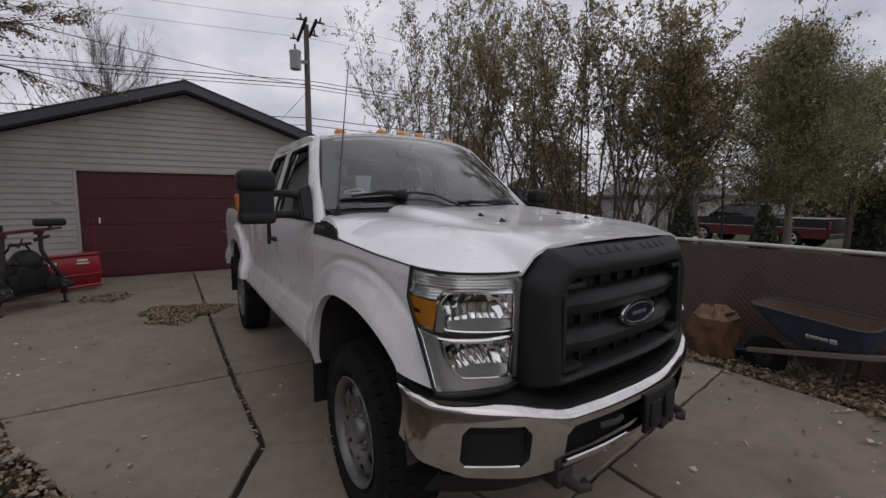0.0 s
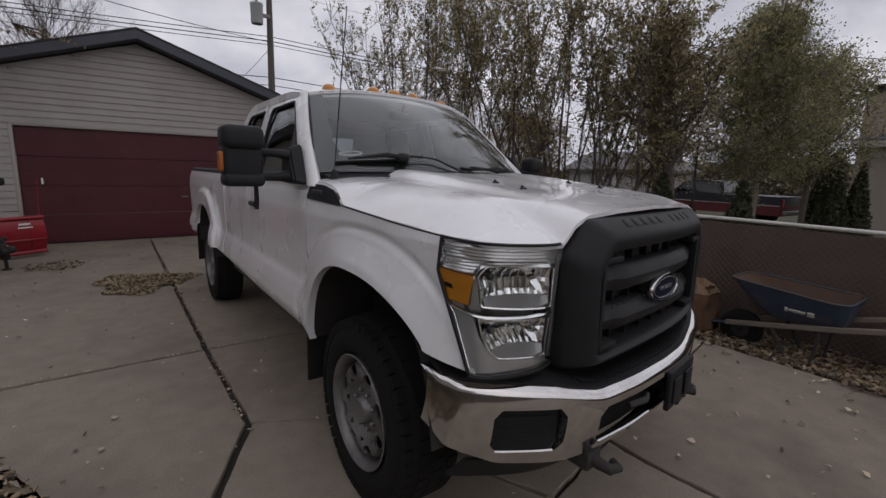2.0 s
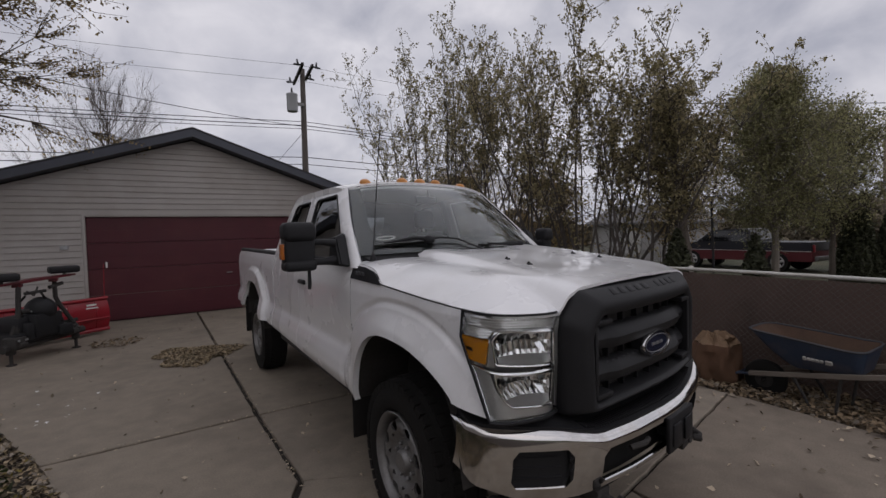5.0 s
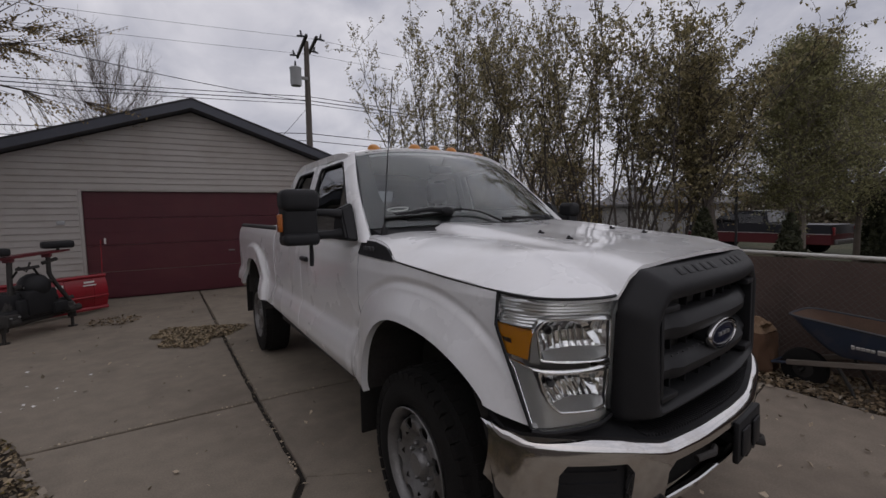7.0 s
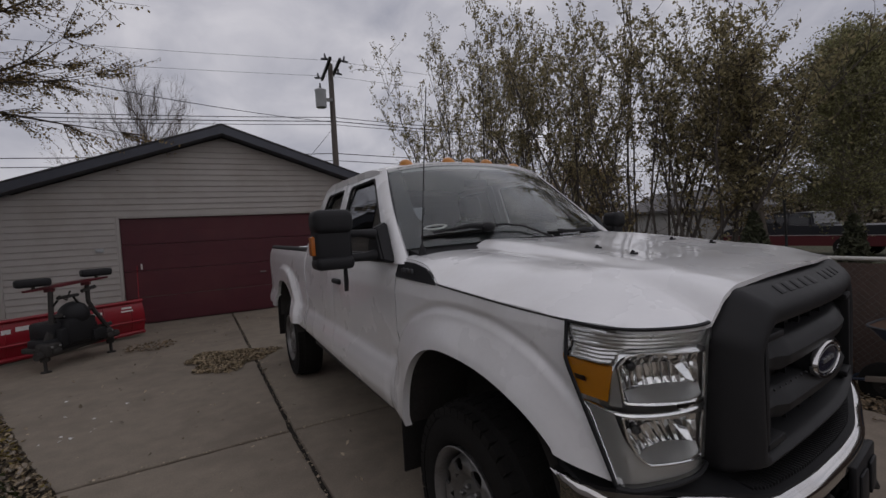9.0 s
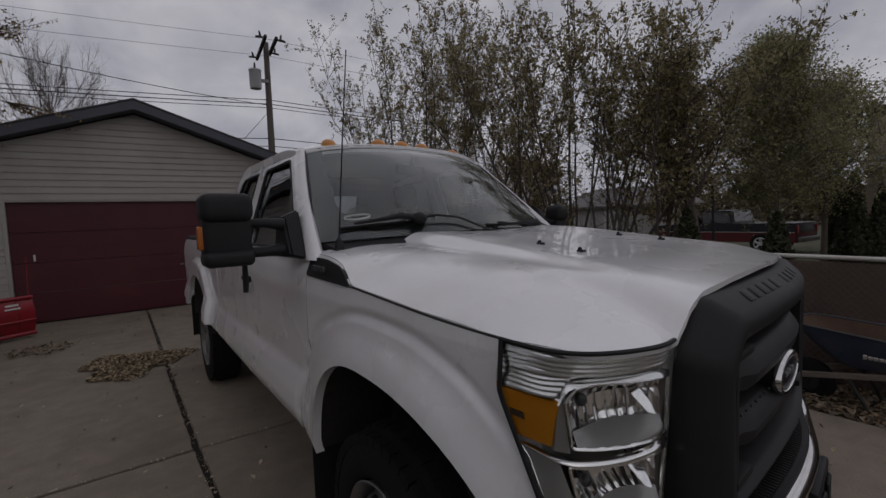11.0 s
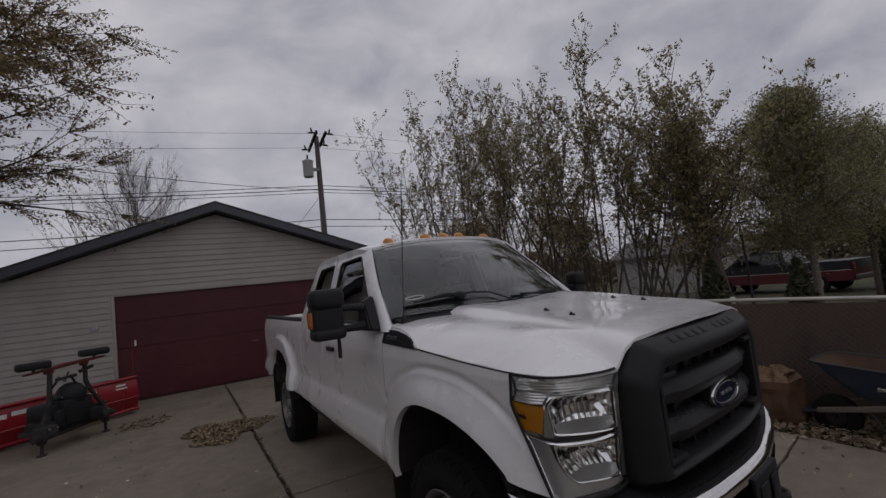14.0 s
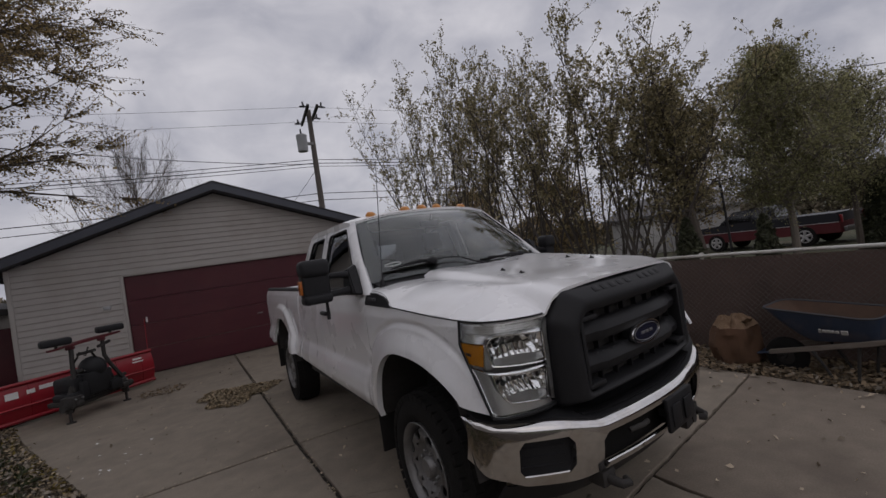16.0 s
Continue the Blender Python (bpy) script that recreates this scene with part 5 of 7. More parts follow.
# ---- wheels ----
def wheel(sgn, axle, name="wheel"):
    cy, cz = axle
    w = thing(name, "", "")
    del_keys = [k_ for k_ in ("label", "category") if k_ in w]
    w.parent = truck
    out = sgn
    c = (0, cy, cz)
    bm = mesh()
    prof = [(0.70, 0.200), (0.685, 0.24), (0.68, 0.33), (0.69, 0.375), (0.715, 0.404), (0.74, TYRE_R - 0.004), (0.80, TYRE_R), (0.86, TYRE_R - 0.004), (0.905, 0.404), (0.930, 0.380), (0.946, 0.32), (0.940, 0.272), (0.920, 0.250)]
    lathe(bm, [(sgn * d, r) for d, r in prof], c, 64)
    tyre = part("tyre", bm, RUBBER, w, "black all-terrain tyre", angle=60)
    bm = mesh()
    for kk in range(44):
        a = 2 * math.pi * kk / 44
        m = Matrix.Translation(c) @ Euler((a, 0, 0)).to_matrix().to_4x4()
        for x0, x1, sh in ((0.885, 0.937, 0.0), (0.83, 0.875, 0.07), (0.755, 0.82, 0.02), (0.695, 0.745, 0.06)):
            mm = m @ Euler((sh, 0, 0)).to_matrix().to_4x4()
            hi = TYRE_R + 0.002 if x1 < 0.93 else TYRE_R - 0.014
            lo = sorted((sgn * x0, sgn * x1))
            box(bm, (lo[0], -0.024, hi - 0.035), (lo[1], 0.024, hi), 0, mm)
    part("tread", bm, RUBBER, tyre, smooth=False)
    # rim: lip, barrel and a pierced disc
    bm = mesh()
    prof = [(0.905, 0.150), (0.885, 0.185), (0.868, 0.205), (0.868, 0.212), (0.895, 0.217), (0.918, 0.222), (0.934, 0.232), (0.940, 0.240), (0.936, 0.244), (0.925, 0.238), (0.88, 0.228), (0.72, 0.225)]
    lathe(bm, [(sgn * (d + 0.006), r * 1.045) for d, r in prof[3:]], c, 56)
    rim = part("rim", bm, RIM, w, "grey steel rim with round holes", angle=40)
    bm = mesh()
    n_hole, seg = 8, 16
    def disc(r, a):
        d = interp(r, (0.085, 0.115, 0.135, 0.15, 0.185, 0.203, 0.212), (0.880, 0.888, 0.910, 0.924, 0.924, 0.908, 0.872))
        return Vector(c) + Vector((sgn * d, 1.02 * r * math.cos(a), 1.02 * r * math.sin(a)))
    for k2 in range(n_hole):
        a0, a1 = 2 * math.pi * k2 / n_hole, 2 * math.pi * (k2 + 1) / n_hole
        am, rm = (a0 + a1) / 2, 0.172
        outr, inr, inb = [], [], []
        for s in range(seg):
            t = 2 * math.pi * (s + 0.5) / seg
            cx, sx = math.cos(t), math.sin(t)
            big = max(abs(cx), abs(sx))
            rr = rm + cx / big * (0.212 - 0.135) / 2 + 0.0015
            aa = am + sx / big * (a1 - a0) / 2
            outr.append((rr, aa))
            inr.append((rm + cx * 0.024, am + sx * 0.036 / rm))
        o_ = ring(bm, [disc(r_, a_) for r_, a_ in outr])
        i2 = ring(bm, [disc(r_, a_) for r_, a_ in inr])
        d2 = ring(bm, [disc(r_, a_) + Vector((-sgn * 0.012, 0, 0)) for r_, a_ in inr])
        bridge(bm, o_, i2)
        bridge(bm, i2, d2)
    bmesh.ops.remove_doubles(bm, verts=bm.verts, dist=0.0012)
    prof = [(0.880, 0.0765), (0.888, 0.117), (0.911, 0.139)]
    lathe(bm, [(sgn * d, r) for d, r in prof], c, 48)
    part("disc", bm, RIM, rim, angle=50)
    bm = mesh()
    prof = [(0.880, 0.112), (0.890, 0.108), (0.894, 0.080), (0.896, 0.062), (0.922, 0.056), (0.930, 0.047), (0.930, 0.0005)]
    lathe(bm, [(sgn * d, r) for d, r in prof], c, 40)
    part("hub_cap", bm, RIM, rim, "dull steel hub cap")
    for k2 in range(8):
        a = 2 * math.pi * (k2 + 0.5) / 8
        p = Vector(c) + Vector((sgn * 0.880, 0.086 * math.cos(a), 0.086 * math.sin(a)))
        bm = mesh()
        tube(bm, [p, p + Vector((sgn * 0.030, 0, 0)), p + Vector((sgn * 0.036, 0, 0))], [0.0115, 0.0115, 0.006], 6)
        part("lug_nut", bm, STEEL, rim, smooth=False)
    bm = mesh()
    lathe(bm, [(sgn * 0.80, 0.02), (sgn * 0.80, 0.175), (sgn * 0.77, 0.175), (sgn * 0.77, 0.02)], c, 32)
    part("brake_disc", bm, DARK, w, "dark brake disc")
    # dark disc added behind the rim so that its holes read as shaded
    bm = mesh()
    lathe(bm, [(sgn * 0.835, 0.02), (sgn * 0.835, 0.214), (sgn * 0.825, 0.214), (sgn * 0.825, 0.02)], c, 32)
    part("backing_plate", bm, DARK, w, "dark plate added to keep the rim's holes in shade")
    for k_ in del_keys:
        del w[k_]
    return w


for axle in (FA, RA):
    for sgn in (-1, 1):
        wheel(sgn, axle)

# wheel-well liners, mud flaps, chassis
for cy, hw, hh, y0, y1 in ((0.86, 0.535, 0.46, 0.33, 1.395), (4.58, 0.49, 0.45, 4.09, 5.07)):
    for sgn in (-1, 1):
        bm = mesh()
        def liner(u, v):
            t = lerp(-1.0, 1.0, u) * 0.995
            y = cy + hw * t * (1.05 if cy < 2 and t < 0 else 1.0)
            z = 0.45 + (hh + 0.17) * (1 - abs(t) ** 2.6) ** (1 / 2.6)
            return Vector((sgn * lerp(0.955, 0.50, v), y, z))
        grid(bm, liner, 28, 3)
        part("wheel_liner", bm, DARK, truck, "black wheel-well liner", smooth=False)
        bm = mesh()
        box(bm, (min(sgn * 0.70, sgn * 0.985), y1 - 0.01, 0.375), (max(sgn * 0.70, sgn * 0.985), y1 + 0.006, 0.80), 0.005)
        part("mud_flap", bm, RUBBER, truck, "black rubber mud flap")
bm = mesh()
for sgn in (-1, 1):
    box(bm, (sgn * 0.42 - 0.05, 0.15, 0.50), (sgn * 0.42 + 0.05, 5.6, 0.66))
box(bm, (-0.62, 0.25, 0.62), (0.62, 1.45, 0.98))
box(bm, (-0.90, 1.42, 0.56), (0.90, 3.55, 0.64))
box(bm, (-0.50, 0.28, 0.98), (0.50, 1.10, 1.20))
part("chassis", bm, DARK, truck, "dark chassis and underbody", smooth=False)
bm = mesh()
for cy, cz in (FA, RA):
    tube(bm, [(-0.80, cy, cz), (0.80, cy, cz)], 0.055, 10)
    ball(bm, (0.1, cy, cz), 0.16, 12)
part("axles", bm, DARK, truck, "dark steel axles")

# bed and tailgate
bm = mesh()
box(bm, (-0.86, 3.62, 0.88), (0.86, 5.66, 0.92))
box(bm, (-0.90, 3.59, 0.66), (0.90, 3.63, 1.40))
part("bed_floor", bm, DARK, truck, "dark lined cargo bed", smooth=False)
bm = mesh()
box(bm, (-0.88, 5.64, 0.80), (0.88, 5.70, 1.40), 0.02)
part("tailgate", bm, PAINT, truck)
bm = mesh()
box(bm, (-0.93, 5.70, 0.60), (0.93, 5.86, 0.78), 0.03)
part("rear_bumper", bm, CHROME, truck)

# cabin, lined in dark grey
for sgn in (-1, 1):
    bm = mesh()
    for y0, y1 in ((1.50, 2.64), (2.66, 3.50)):
        box(bm, (min(sgn * 0.845, sgn * 0.88), y0, 0.68), (max(sgn * 0.845, sgn * 0.88), y1, 1.40), 0.01)
    part("door_lining", bm, BLACK, truck, "dark plastic door lining")
bm = mesh()
grid(bm, lambda u, v: roof_at(lerp(0.03, 0.97, u), lerp(0.04, 0.97, v)) + Vector((0, 0, -0.052)), 16, 12)
thicken(bm, (0, 0, -0.008))
part("headliner", bm, LINER, truck, "grey cloth headliner")
bm = mesh()
grid(bm, lambda u, v: back_at(lerp(0.03, 0.97, u), lerp(0.02, 0.985, v)) + Vector((0, -0.052, 0)), 12, 22, lambda i, j: 4 <= i <= 7 and 14 <= j <= 18)
thicken(bm, (0, -0.006, 0))
part("rear_lining", bm, BLACK, truck, "dark lining behind the seats", smooth=False)
for sgn in (-1, 1):
    bm = mesh()
    loft(bm, [[cab_side(pillar_y(z) + 0.045, z, sgn, 0.052), cab_side(pillar_y(z) + 0.085, z, sgn, 0.05), cab_side(pillar_y(z) + 0.085, z, sgn, 0.065), cab_side(pillar_y(z) + 0.045, z, sgn, 0.075)] for z in (1.42, 1.6, 1.8, 1.93)])
    part("pillar_lining", bm, BLACK, truck, "dark inner pillar lining")
bm = mesh()
box(bm, (-0.82, 1.45, 0.66), (0.82, 3.48, 0.70))
part("cab_floor", bm, DARK, truck, smooth=False)
bm = mesh()
loft(bm, [[(x, 1.30, 1.05), (x, 1.26, 1.385), (x, 1.62, 1.40), (x, 1.78, 1.32), (x, 1.78, 1.0)] for x in (-0.83, -0.4, 0.0, 0.4, 0.83)])
dash = part("dashboard", bm, SATIN, truck, "dark grey dashboard", angle=30)
for x in (-0.42, 0.42):
    bm = mesh()
    box(bm, (x - 0.25, 2.02, 0.90), (x + 0.25, 2.55, 1.08), 0.06, seg=3)
    seat = part("seat", bm, SEAT, truck, "grey cloth front seat", angle=60)
    bm = mesh()
    m = Matrix.Translation((x, 2.52, 1.05)) @ Euler((radians(-14), 0, 0)).to_matrix().to_4x4()
    box(bm, (-0.24, -0.07, 0.0), (0.24, 0.07, 0.56), 0.06, m, 3)
    part("backrest", bm, SEAT, seat, angle=60)
    bm = mesh()
    box(bm, (-0.13, -0.05, 0.59), (0.13, 0.05, 0.78), 0.05, m, 3)
    tube(bm, [m @ Vector((-0.05, 0, 0.5)), m @ Vector((-0.05, 0, 0.65))], 0.008, 6)
    tube(bm, [m @ Vector((0.05, 0, 0.5)), m @ Vector((0.05, 0, 0.65))], 0.008, 6)
    part("headrest", bm, SEAT, seat, angle=60)
bm = mesh()
c = Vector((0.40, 1.92, 1.30))
tilt = Euler((radians(-62), 0, 0)).to_matrix()
tube(bm, [c + tilt @ Vector((0.19 * math.cos(t), 0.19 * math.sin(t), 0)) for t in [2 * math.pi * k / 28 for k in range(29)]], 0.016, 8)
for t in (0.3, 2.84, 4.71):
    tube(bm, [c, c + tilt @ Vector((0.18 * math.cos(t), 0.18 * math.sin(t), 0))], 0.018, 6)
tube(bm, [c, c + Vector((0, -0.25, -0.10))], 0.03, 8)
part("steering_wheel", bm, BLACK, truck, "black steering wheel")
bm = mesh()
box(bm, (-0.11, 2.04, 1.825), (0.11, 2.08, 1.885), 0.015)
tube(bm, [(0, 2.05, 1.88), (0, 2.01, 1.945)], 0.010, 6)
part("inside_mirror", bm, BLACK, truck, "inside rear-view mirror")
bm = mesh()
box(bm, (-0.70, 3.0, 0.95), (0.70, 3.42, 1.45), 0.06)
part("rear_bench", bm, SEAT, truck, "grey rear bench seat")


# the truck stands a little out of square: its far flank sits further back and closer in
for ob in truck.children_recursive:
    if ob.type == "MESH":
        for v in ob.data.vertices:
            t = max(0.0, v.co.x + 0.7)
            if v.co.x > 0:
                v.co.x *= lerp(0.94, 0.87, smoothstep(0.8, 2.0, v.co.y))
            w = smoothstep(0.50, 0.15, v.co.y) * smoothstep(0.12, 0.55, v.co.x)
            v.co.y += 0.13 * t * t / (t + 0.3) + 0.05 * w
            v.co.x += 0.045 * w


# ---- chain-link fence with a brown screen ----
FX = 3.56
FTOP = 1.05
fence = thing("chain_link_fence", "chain-link fence with pale top rail and brown privacy screen", "fence")
bm = mesh()
tube(bm, [(FX, y, FTOP + 0.006 * math.sin(y * 1.3)) for y in np.linspace(-5.5, 16.0, 44)], 0.021, 10)
part("top_rail", bm, GALV, fence, "pale galvanised top rail")
for y in (-5.4, -3.0, -0.62, 1.85, 4.3, 6.8, 9.3, 11.8, 14.3):
    bm = mesh()
    tube(bm, [(FX + 0.03, y, -0.2), (FX + 0.03, y, FTOP - 0.01)], 0.024, 10)
    ball(bm, (FX + 0.03, y, FTOP + 0.02), 0.032, 10, (1, 1, 0.8))
    part("post", bm, GALV, fence, "galvanised fence post")
# woven wire: straight diagonals both ways, over the stretch beside the driveway
bm = mesh()
pitch = 0.062
h = FTOP - 0.05
y = -2.2 - h
while y < 6.0:
    for s in (1, -1):
        x = FX - 0.022 + (0.002 if s > 0 else -0.002)
        a, b = (y, -0.10), (y + h + 0.12, h + 0.02)
        if s < 0:
            a, b = (y + h + 0.12, -0.10), (y, h + 0.02)
        tube(bm, [(x, a[0], a[1]), (x, b[0], b[1])], 0.0024, 3, False)
    y += pitch
wire = part("wire_mesh", bm, WIRE, fence, "woven diamond wire", smooth=False)
wire["kind"] = "stuff"
bm = mesh()
def screen_at(u, v):
    y = lerp(-5.4, 15.8, u)
    z = lerp(-0.16, FTOP - 0.035, v)
    return Vector((FX + 0.008 + 0.010 * noise.noise(Vector((y * 1.7, z * 2.0, 3.1))) - 0.004, y, z))
grid(bm, screen_at, 140, 8)
part("privacy_screen", bm, SCREEN, fence, "brown fabric screen")


# ---- wheelbarrow: handles towards -y, wheel towards +y ----
barrow = thing("wheelbarrow", "blue steel wheelbarrow with rusty tray and grey wooden handles", "wheelbarrow", (3.06, 0.42, -0.115), 0)


def tray_ring(t, inset=0.0, lift=0.0):
    """Outline of the tray, from its floor to its rim; the wheel end slopes, the handle end is steep."""
    y0, y1 = lerp(-0.335, -0.385, t) + inset, lerp(0.13, 0.50, t ** 0.8) - inset
    w = lerp(0.19, 0.305, t) - inset
    pts = rounded([(-w, y0), (w, y0), (w * 0.80, y1), (-w * 0.80, y1)], lerp(0.05, 0.13, t), 6)
    return [(x, y, lerp(0.40, 0.645, t) + lift + lerp(-0.09 * y, 0.055 * smoothstep(-0.2, 0.5, y), t)) for x, y in pts]


TS = (0.0, 0.04, 0.2, 0.4, 0.6, 0.8, 0.98)
bm = mesh()
loft(bm, [tray_ring(t) for t in TS], True, (True, False))
tray = part("tray", bm, BARROW, barrow, "blue painted steel tray", angle=40)
bm = mesh()
loft(bm, [tray_ring(t, 0.006, 0.006 if t < 0.1 else 0.0) for t in TS], True, (True, False))
part("tray_inside", bm, RUST, tray, "rusty tray inside", angle=40)
bm = mesh()
pts = [Vector(p) for p in tray_ring(0.99)]
tube(bm, pts + [pts[0]], 0.010, 8)
part("rolled_rim", bm, BIN, tray, "worn grey-blue rolled rim")
for kk, (dy, w, hh) in enumerate(((0.085, 0.020, 0.030), (0.055, 0.024, 0.020), (0.025, 0.024, 0.022), (-0.005, 0.024, 0.020), (-0.035, 0.024, 0.020), (-0.085, 0.045, 0.034))):
    bm = mesh()
    m = Matrix.Translation((-0.252, dy - 0.06, 0.515 + 0.04 * dy)) @ Euler((0, radians(-25), 0)).to_matrix().to_4x4()
    box(bm, (-0.012, -w / 2, -hh / 2), (0.004, w / 2, hh / 2), 0.0, m)
    part("label_bar", bm, TRIM, tray, "plain white bar of the tray marking", smooth=False)
for s in (-1, 1):
    bm = mesh()
    loft(bm, [[(s * xo + dx * k_, y, z + dz * k_) for dx, dz in ((-0.018, -0.022), (0.018, -0.022), (0.018, 0.022), (-0.018, 0.022))] for y, xo, z, k_ in ((0.52, 0.11, 0.235, 1), (0.1, 0.19, 0.335, 1), (-0.35, 0.245, 0.440, 1), (-0.60, 0.265, 0.505, 1), (-0.63, 0.267, 0.512, 0.72), (-0.88, 0.28, 0.575, 0.72))])
    bmesh.ops.bevel(bm, geom=list(bm.edges), offset=0.005, segments=1, affect="EDGES")
    part("handle", bm, OLDWOOD, barrow, "weathered wooden handle")
    bm = mesh()
    tube(bm, [(s * 0.19, 0.13, 0.31), (s * 0.20, 0.04, 0.16), (s * 0.205, -0.02, 0.02), (s * 0.21, -0.17, 0.012), (s * 0.215, -0.19, 0.16), (s * 0.225, -0.22, 0.40)], 0.013, 8)
    part("leg", bm, DARK, barrow, "bent dark steel leg")
bm = mesh()
lathe(bm, [(-0.04, 0.08), (-0.05, 0.13), (-0.035, 0.175), (0.0, 0.185), (0.035, 0.175), (0.05, 0.13), (0.04, 0.08)], (0, 0.42, 0.185), 32)
wh = part("wheel", bm, RUBBER, barrow, "black rubber wheel")
bm = mesh()
lathe(bm, [(-0.045, 0.02), (-0.035, 0.09), (0.035, 0.09), (0.045, 0.02)], (0, 0.42, 0.185), 24)
tube(bm, [(-0.13, 0.42, 0.185), (0.13, 0.42, 0.185)], 0.012, 8)
part("wheel_hub", bm, DARK, wh, "dark hub and axle")
bm = mesh()
tube(bm, [(-0.11, 0.50, 0.235), (-0.09, 0.64, 0.20), (0.09, 0.64, 0.20), (0.11, 0.50, 0.235)], 0.012, 8)
part("nose_guard", bm, BARROW, barrow)

# ---- paper yard-waste bag ----
bag = thing("yard_waste_bag", "brown paper yard bag stuffed with dry leaves", "paper bag", (3.06, 1.30, -0.125))
def sack(t, a, seed=0.0):
    """Outline of the stuffed bag: bulging sides, then a crumpled top that closes."""
    z = 0.47 * t
    r = interp(t, (0.0, 0.06, 0.3, 0.6, 0.85, 1.0), (0.195, 0.215, 0.240, 0.245, 0.235, 0.215))
    sq = 1.0 / max(abs(math.cos(a)), abs(math.sin(a))) ** 0.15
    n_ = noise.noise(Vector((math.cos(a) * 2.2, math.sin(a) * 2.2, z * 5.0))) * 0.045 + noise.noise(Vector((math.cos(a) * 6, math.sin(a) * 6, z * 16))) * 0.018
    return (r * sq * 0.94 + n_) * math.cos(a), (r * sq * 0.94 + n_) * math.sin(a), z


bm = mesh()
loft(bm, [[sack(i / 14, 2 * math.pi * k / 44) for k in range(44)] for i in range(15)], True, (True, False))
part("bag", bm, PAPER, bag, angle=25)
bm = mesh()
rows_ = []
for i in range(9):
    t = i / 8
    row_ = []
    for k in range(44):
        a = 2 * math.pi * k / 44
        x, y, z = sack(1.0, a)
        c = 1 - 0.97 * t
        f = noise.noise(Vector((math.cos(a) * 3.1, math.sin(a) * 3.1, t * 2.5))) * 0.075 * math.sin(math.pi * min(1, t * 1.15)) + noise.noise(Vector((x * 22, y * 22, t * 5))) * 0.020
        row_.append((x * c * (1 + 0.05 * math.sin(9 * a)), y * c, z + 0.085 * math.sin(math.pi * t * 0.62) + 1.25 * f))
    rows_.append(row_)
loft(bm, rows_, True, (False, True))
part("crumpled_top", bm, CRUMPLED, bag, "crumpled pale paper top", angle=15)
for a, ln in ((4.3, 0.13),):
    bm = mesh()
    c = Vector((0.15 * math.cos(a), 0.15 * math.sin(a), 0.50))
    grid(bm, lambda u, v: c + Vector(((u - 0.5) * ln * math.sin(a) + 0.05 * v * math.cos(a), -(u - 0.5) * ln * math.cos(a) + 0.05 * v * math.sin(a), 0.06 * v + 0.02 * noise.noise(Vector((u * 4, v * 3, a))))), 6, 3)
    thicken(bm, (0, 0, -0.003))
    part("paper_flap", bm, CRUMPLED, bag, "torn paper flap", angle=15)
rng = np.random.default_rng(11)


def leaf_mesh(name, centres, sizes, material_, parent=None, label="", flat=0.0, seed=1, droop=0.35, aspect=0.55, folded=True):
    """Many small folded leaves, each six-cornered and bent along its rib, in one mesh."""
    r = np.random.default_rng(seed)
    n = len(centres)
    c = np.asarray(centres, float)
    s = np.asarray(sizes, float)[:, None]
    d = r.normal(size=(n, 3))
    d[:, 2] = d[:, 2] * (1 - flat) - droop
    if flat:
        d[:, 2] = r.normal(size=n) * (1 - flat)
    d /= np.linalg.norm(d, axis=1)[:, None]
    up = r.normal(size=(n, 3))
    if flat:
        up = np.stack([r.normal(size=n) * (1 - flat), r.normal(size=n) * (1 - flat), np.ones(n)], 1)
    w = np.cross(d, up)
    w /= np.linalg.norm(w, axis=1)[:, None] + 1e-9
    nrm = np.cross(w, d)
    bend = (r.random((n, 1)) - 0.3) * 0.5
    asp = aspect * (0.8 + 0.4 * r.random((n, 1)))
    p0 = c - d * s * 0.5
    p1 = c + d * s * 0.5 + nrm * s * bend * 0.5
    l1 = c - d * s * 0.12 + w * s * asp * 0.5 + nrm * s * (0.10 + bend * 0.4)
    r1 = c - d * s * 0.12 - w * s * asp * 0.5 + nrm * s * (0.10 + bend * 0.4)
    m = c + nrm * s * (-0.02)
    k = 5 if folded else 4
    V = np.stack([p0, l1, p1, r1, m][:k], 1).reshape(-1, 3)
    base = (np.arange(n) * k)[:, None]
    fan = [[0, 4, 1], [1, 4, 2], [2, 4, 3], [3, 4, 0]] if folded else [[0, 2, 1], [0, 3, 2]]
    F = np.concatenate([base + np.array([f]) for f in fan], 1).reshape(-1, 3)
    me = bpy.data.meshes.new(name)
    me.vertices.add(len(V))
    me.vertices.foreach_set("co", V.ravel())
    me.loops.add(F.size)
    me.loops.foreach_set("vertex_index", F.ravel().astype(np.int32))
    me.polygons.add(len(F))
    me.polygons.foreach_set("loop_start", np.arange(0, F.size, 3, dtype=np.int32))
    me.update(calc_edges=True)
    me.materials.append(material_)
    ob = new(name, me)
    ob.parent = parent
    if label:
        ob["label"] = label
    return ob


# ---- round bin with lid ----
bin_ = thing("dustbin", "round grey-blue plastic dustbin with a lid and leaves on it", "dustbin", (3.36, -0.75, -0.13))
bin_.scale = (1.05, 1.05, 1.10)
bm = mesh()
lathe(bm, [(0.0, 0.001), (0.0, 0.235), (0.02, 0.245), (0.55, 0.272), (0.60, 0.276), (0.61, 0.288), (0.66, 0.290), (0.665, 0.276), (0.64, 0.268)], (0, 0, 0), 40, "z")
part("bin_body", bm, BIN, bin_, angle=40)
bm = mesh()
lathe(bm, [(0.650, 0.298), (0.672, 0.302), (0.684, 0.296), (0.690, 0.25), (0.678, 0.20), (0.690, 0.10), (0.692, 0.001)], (0, 0, 0), 40, "z")
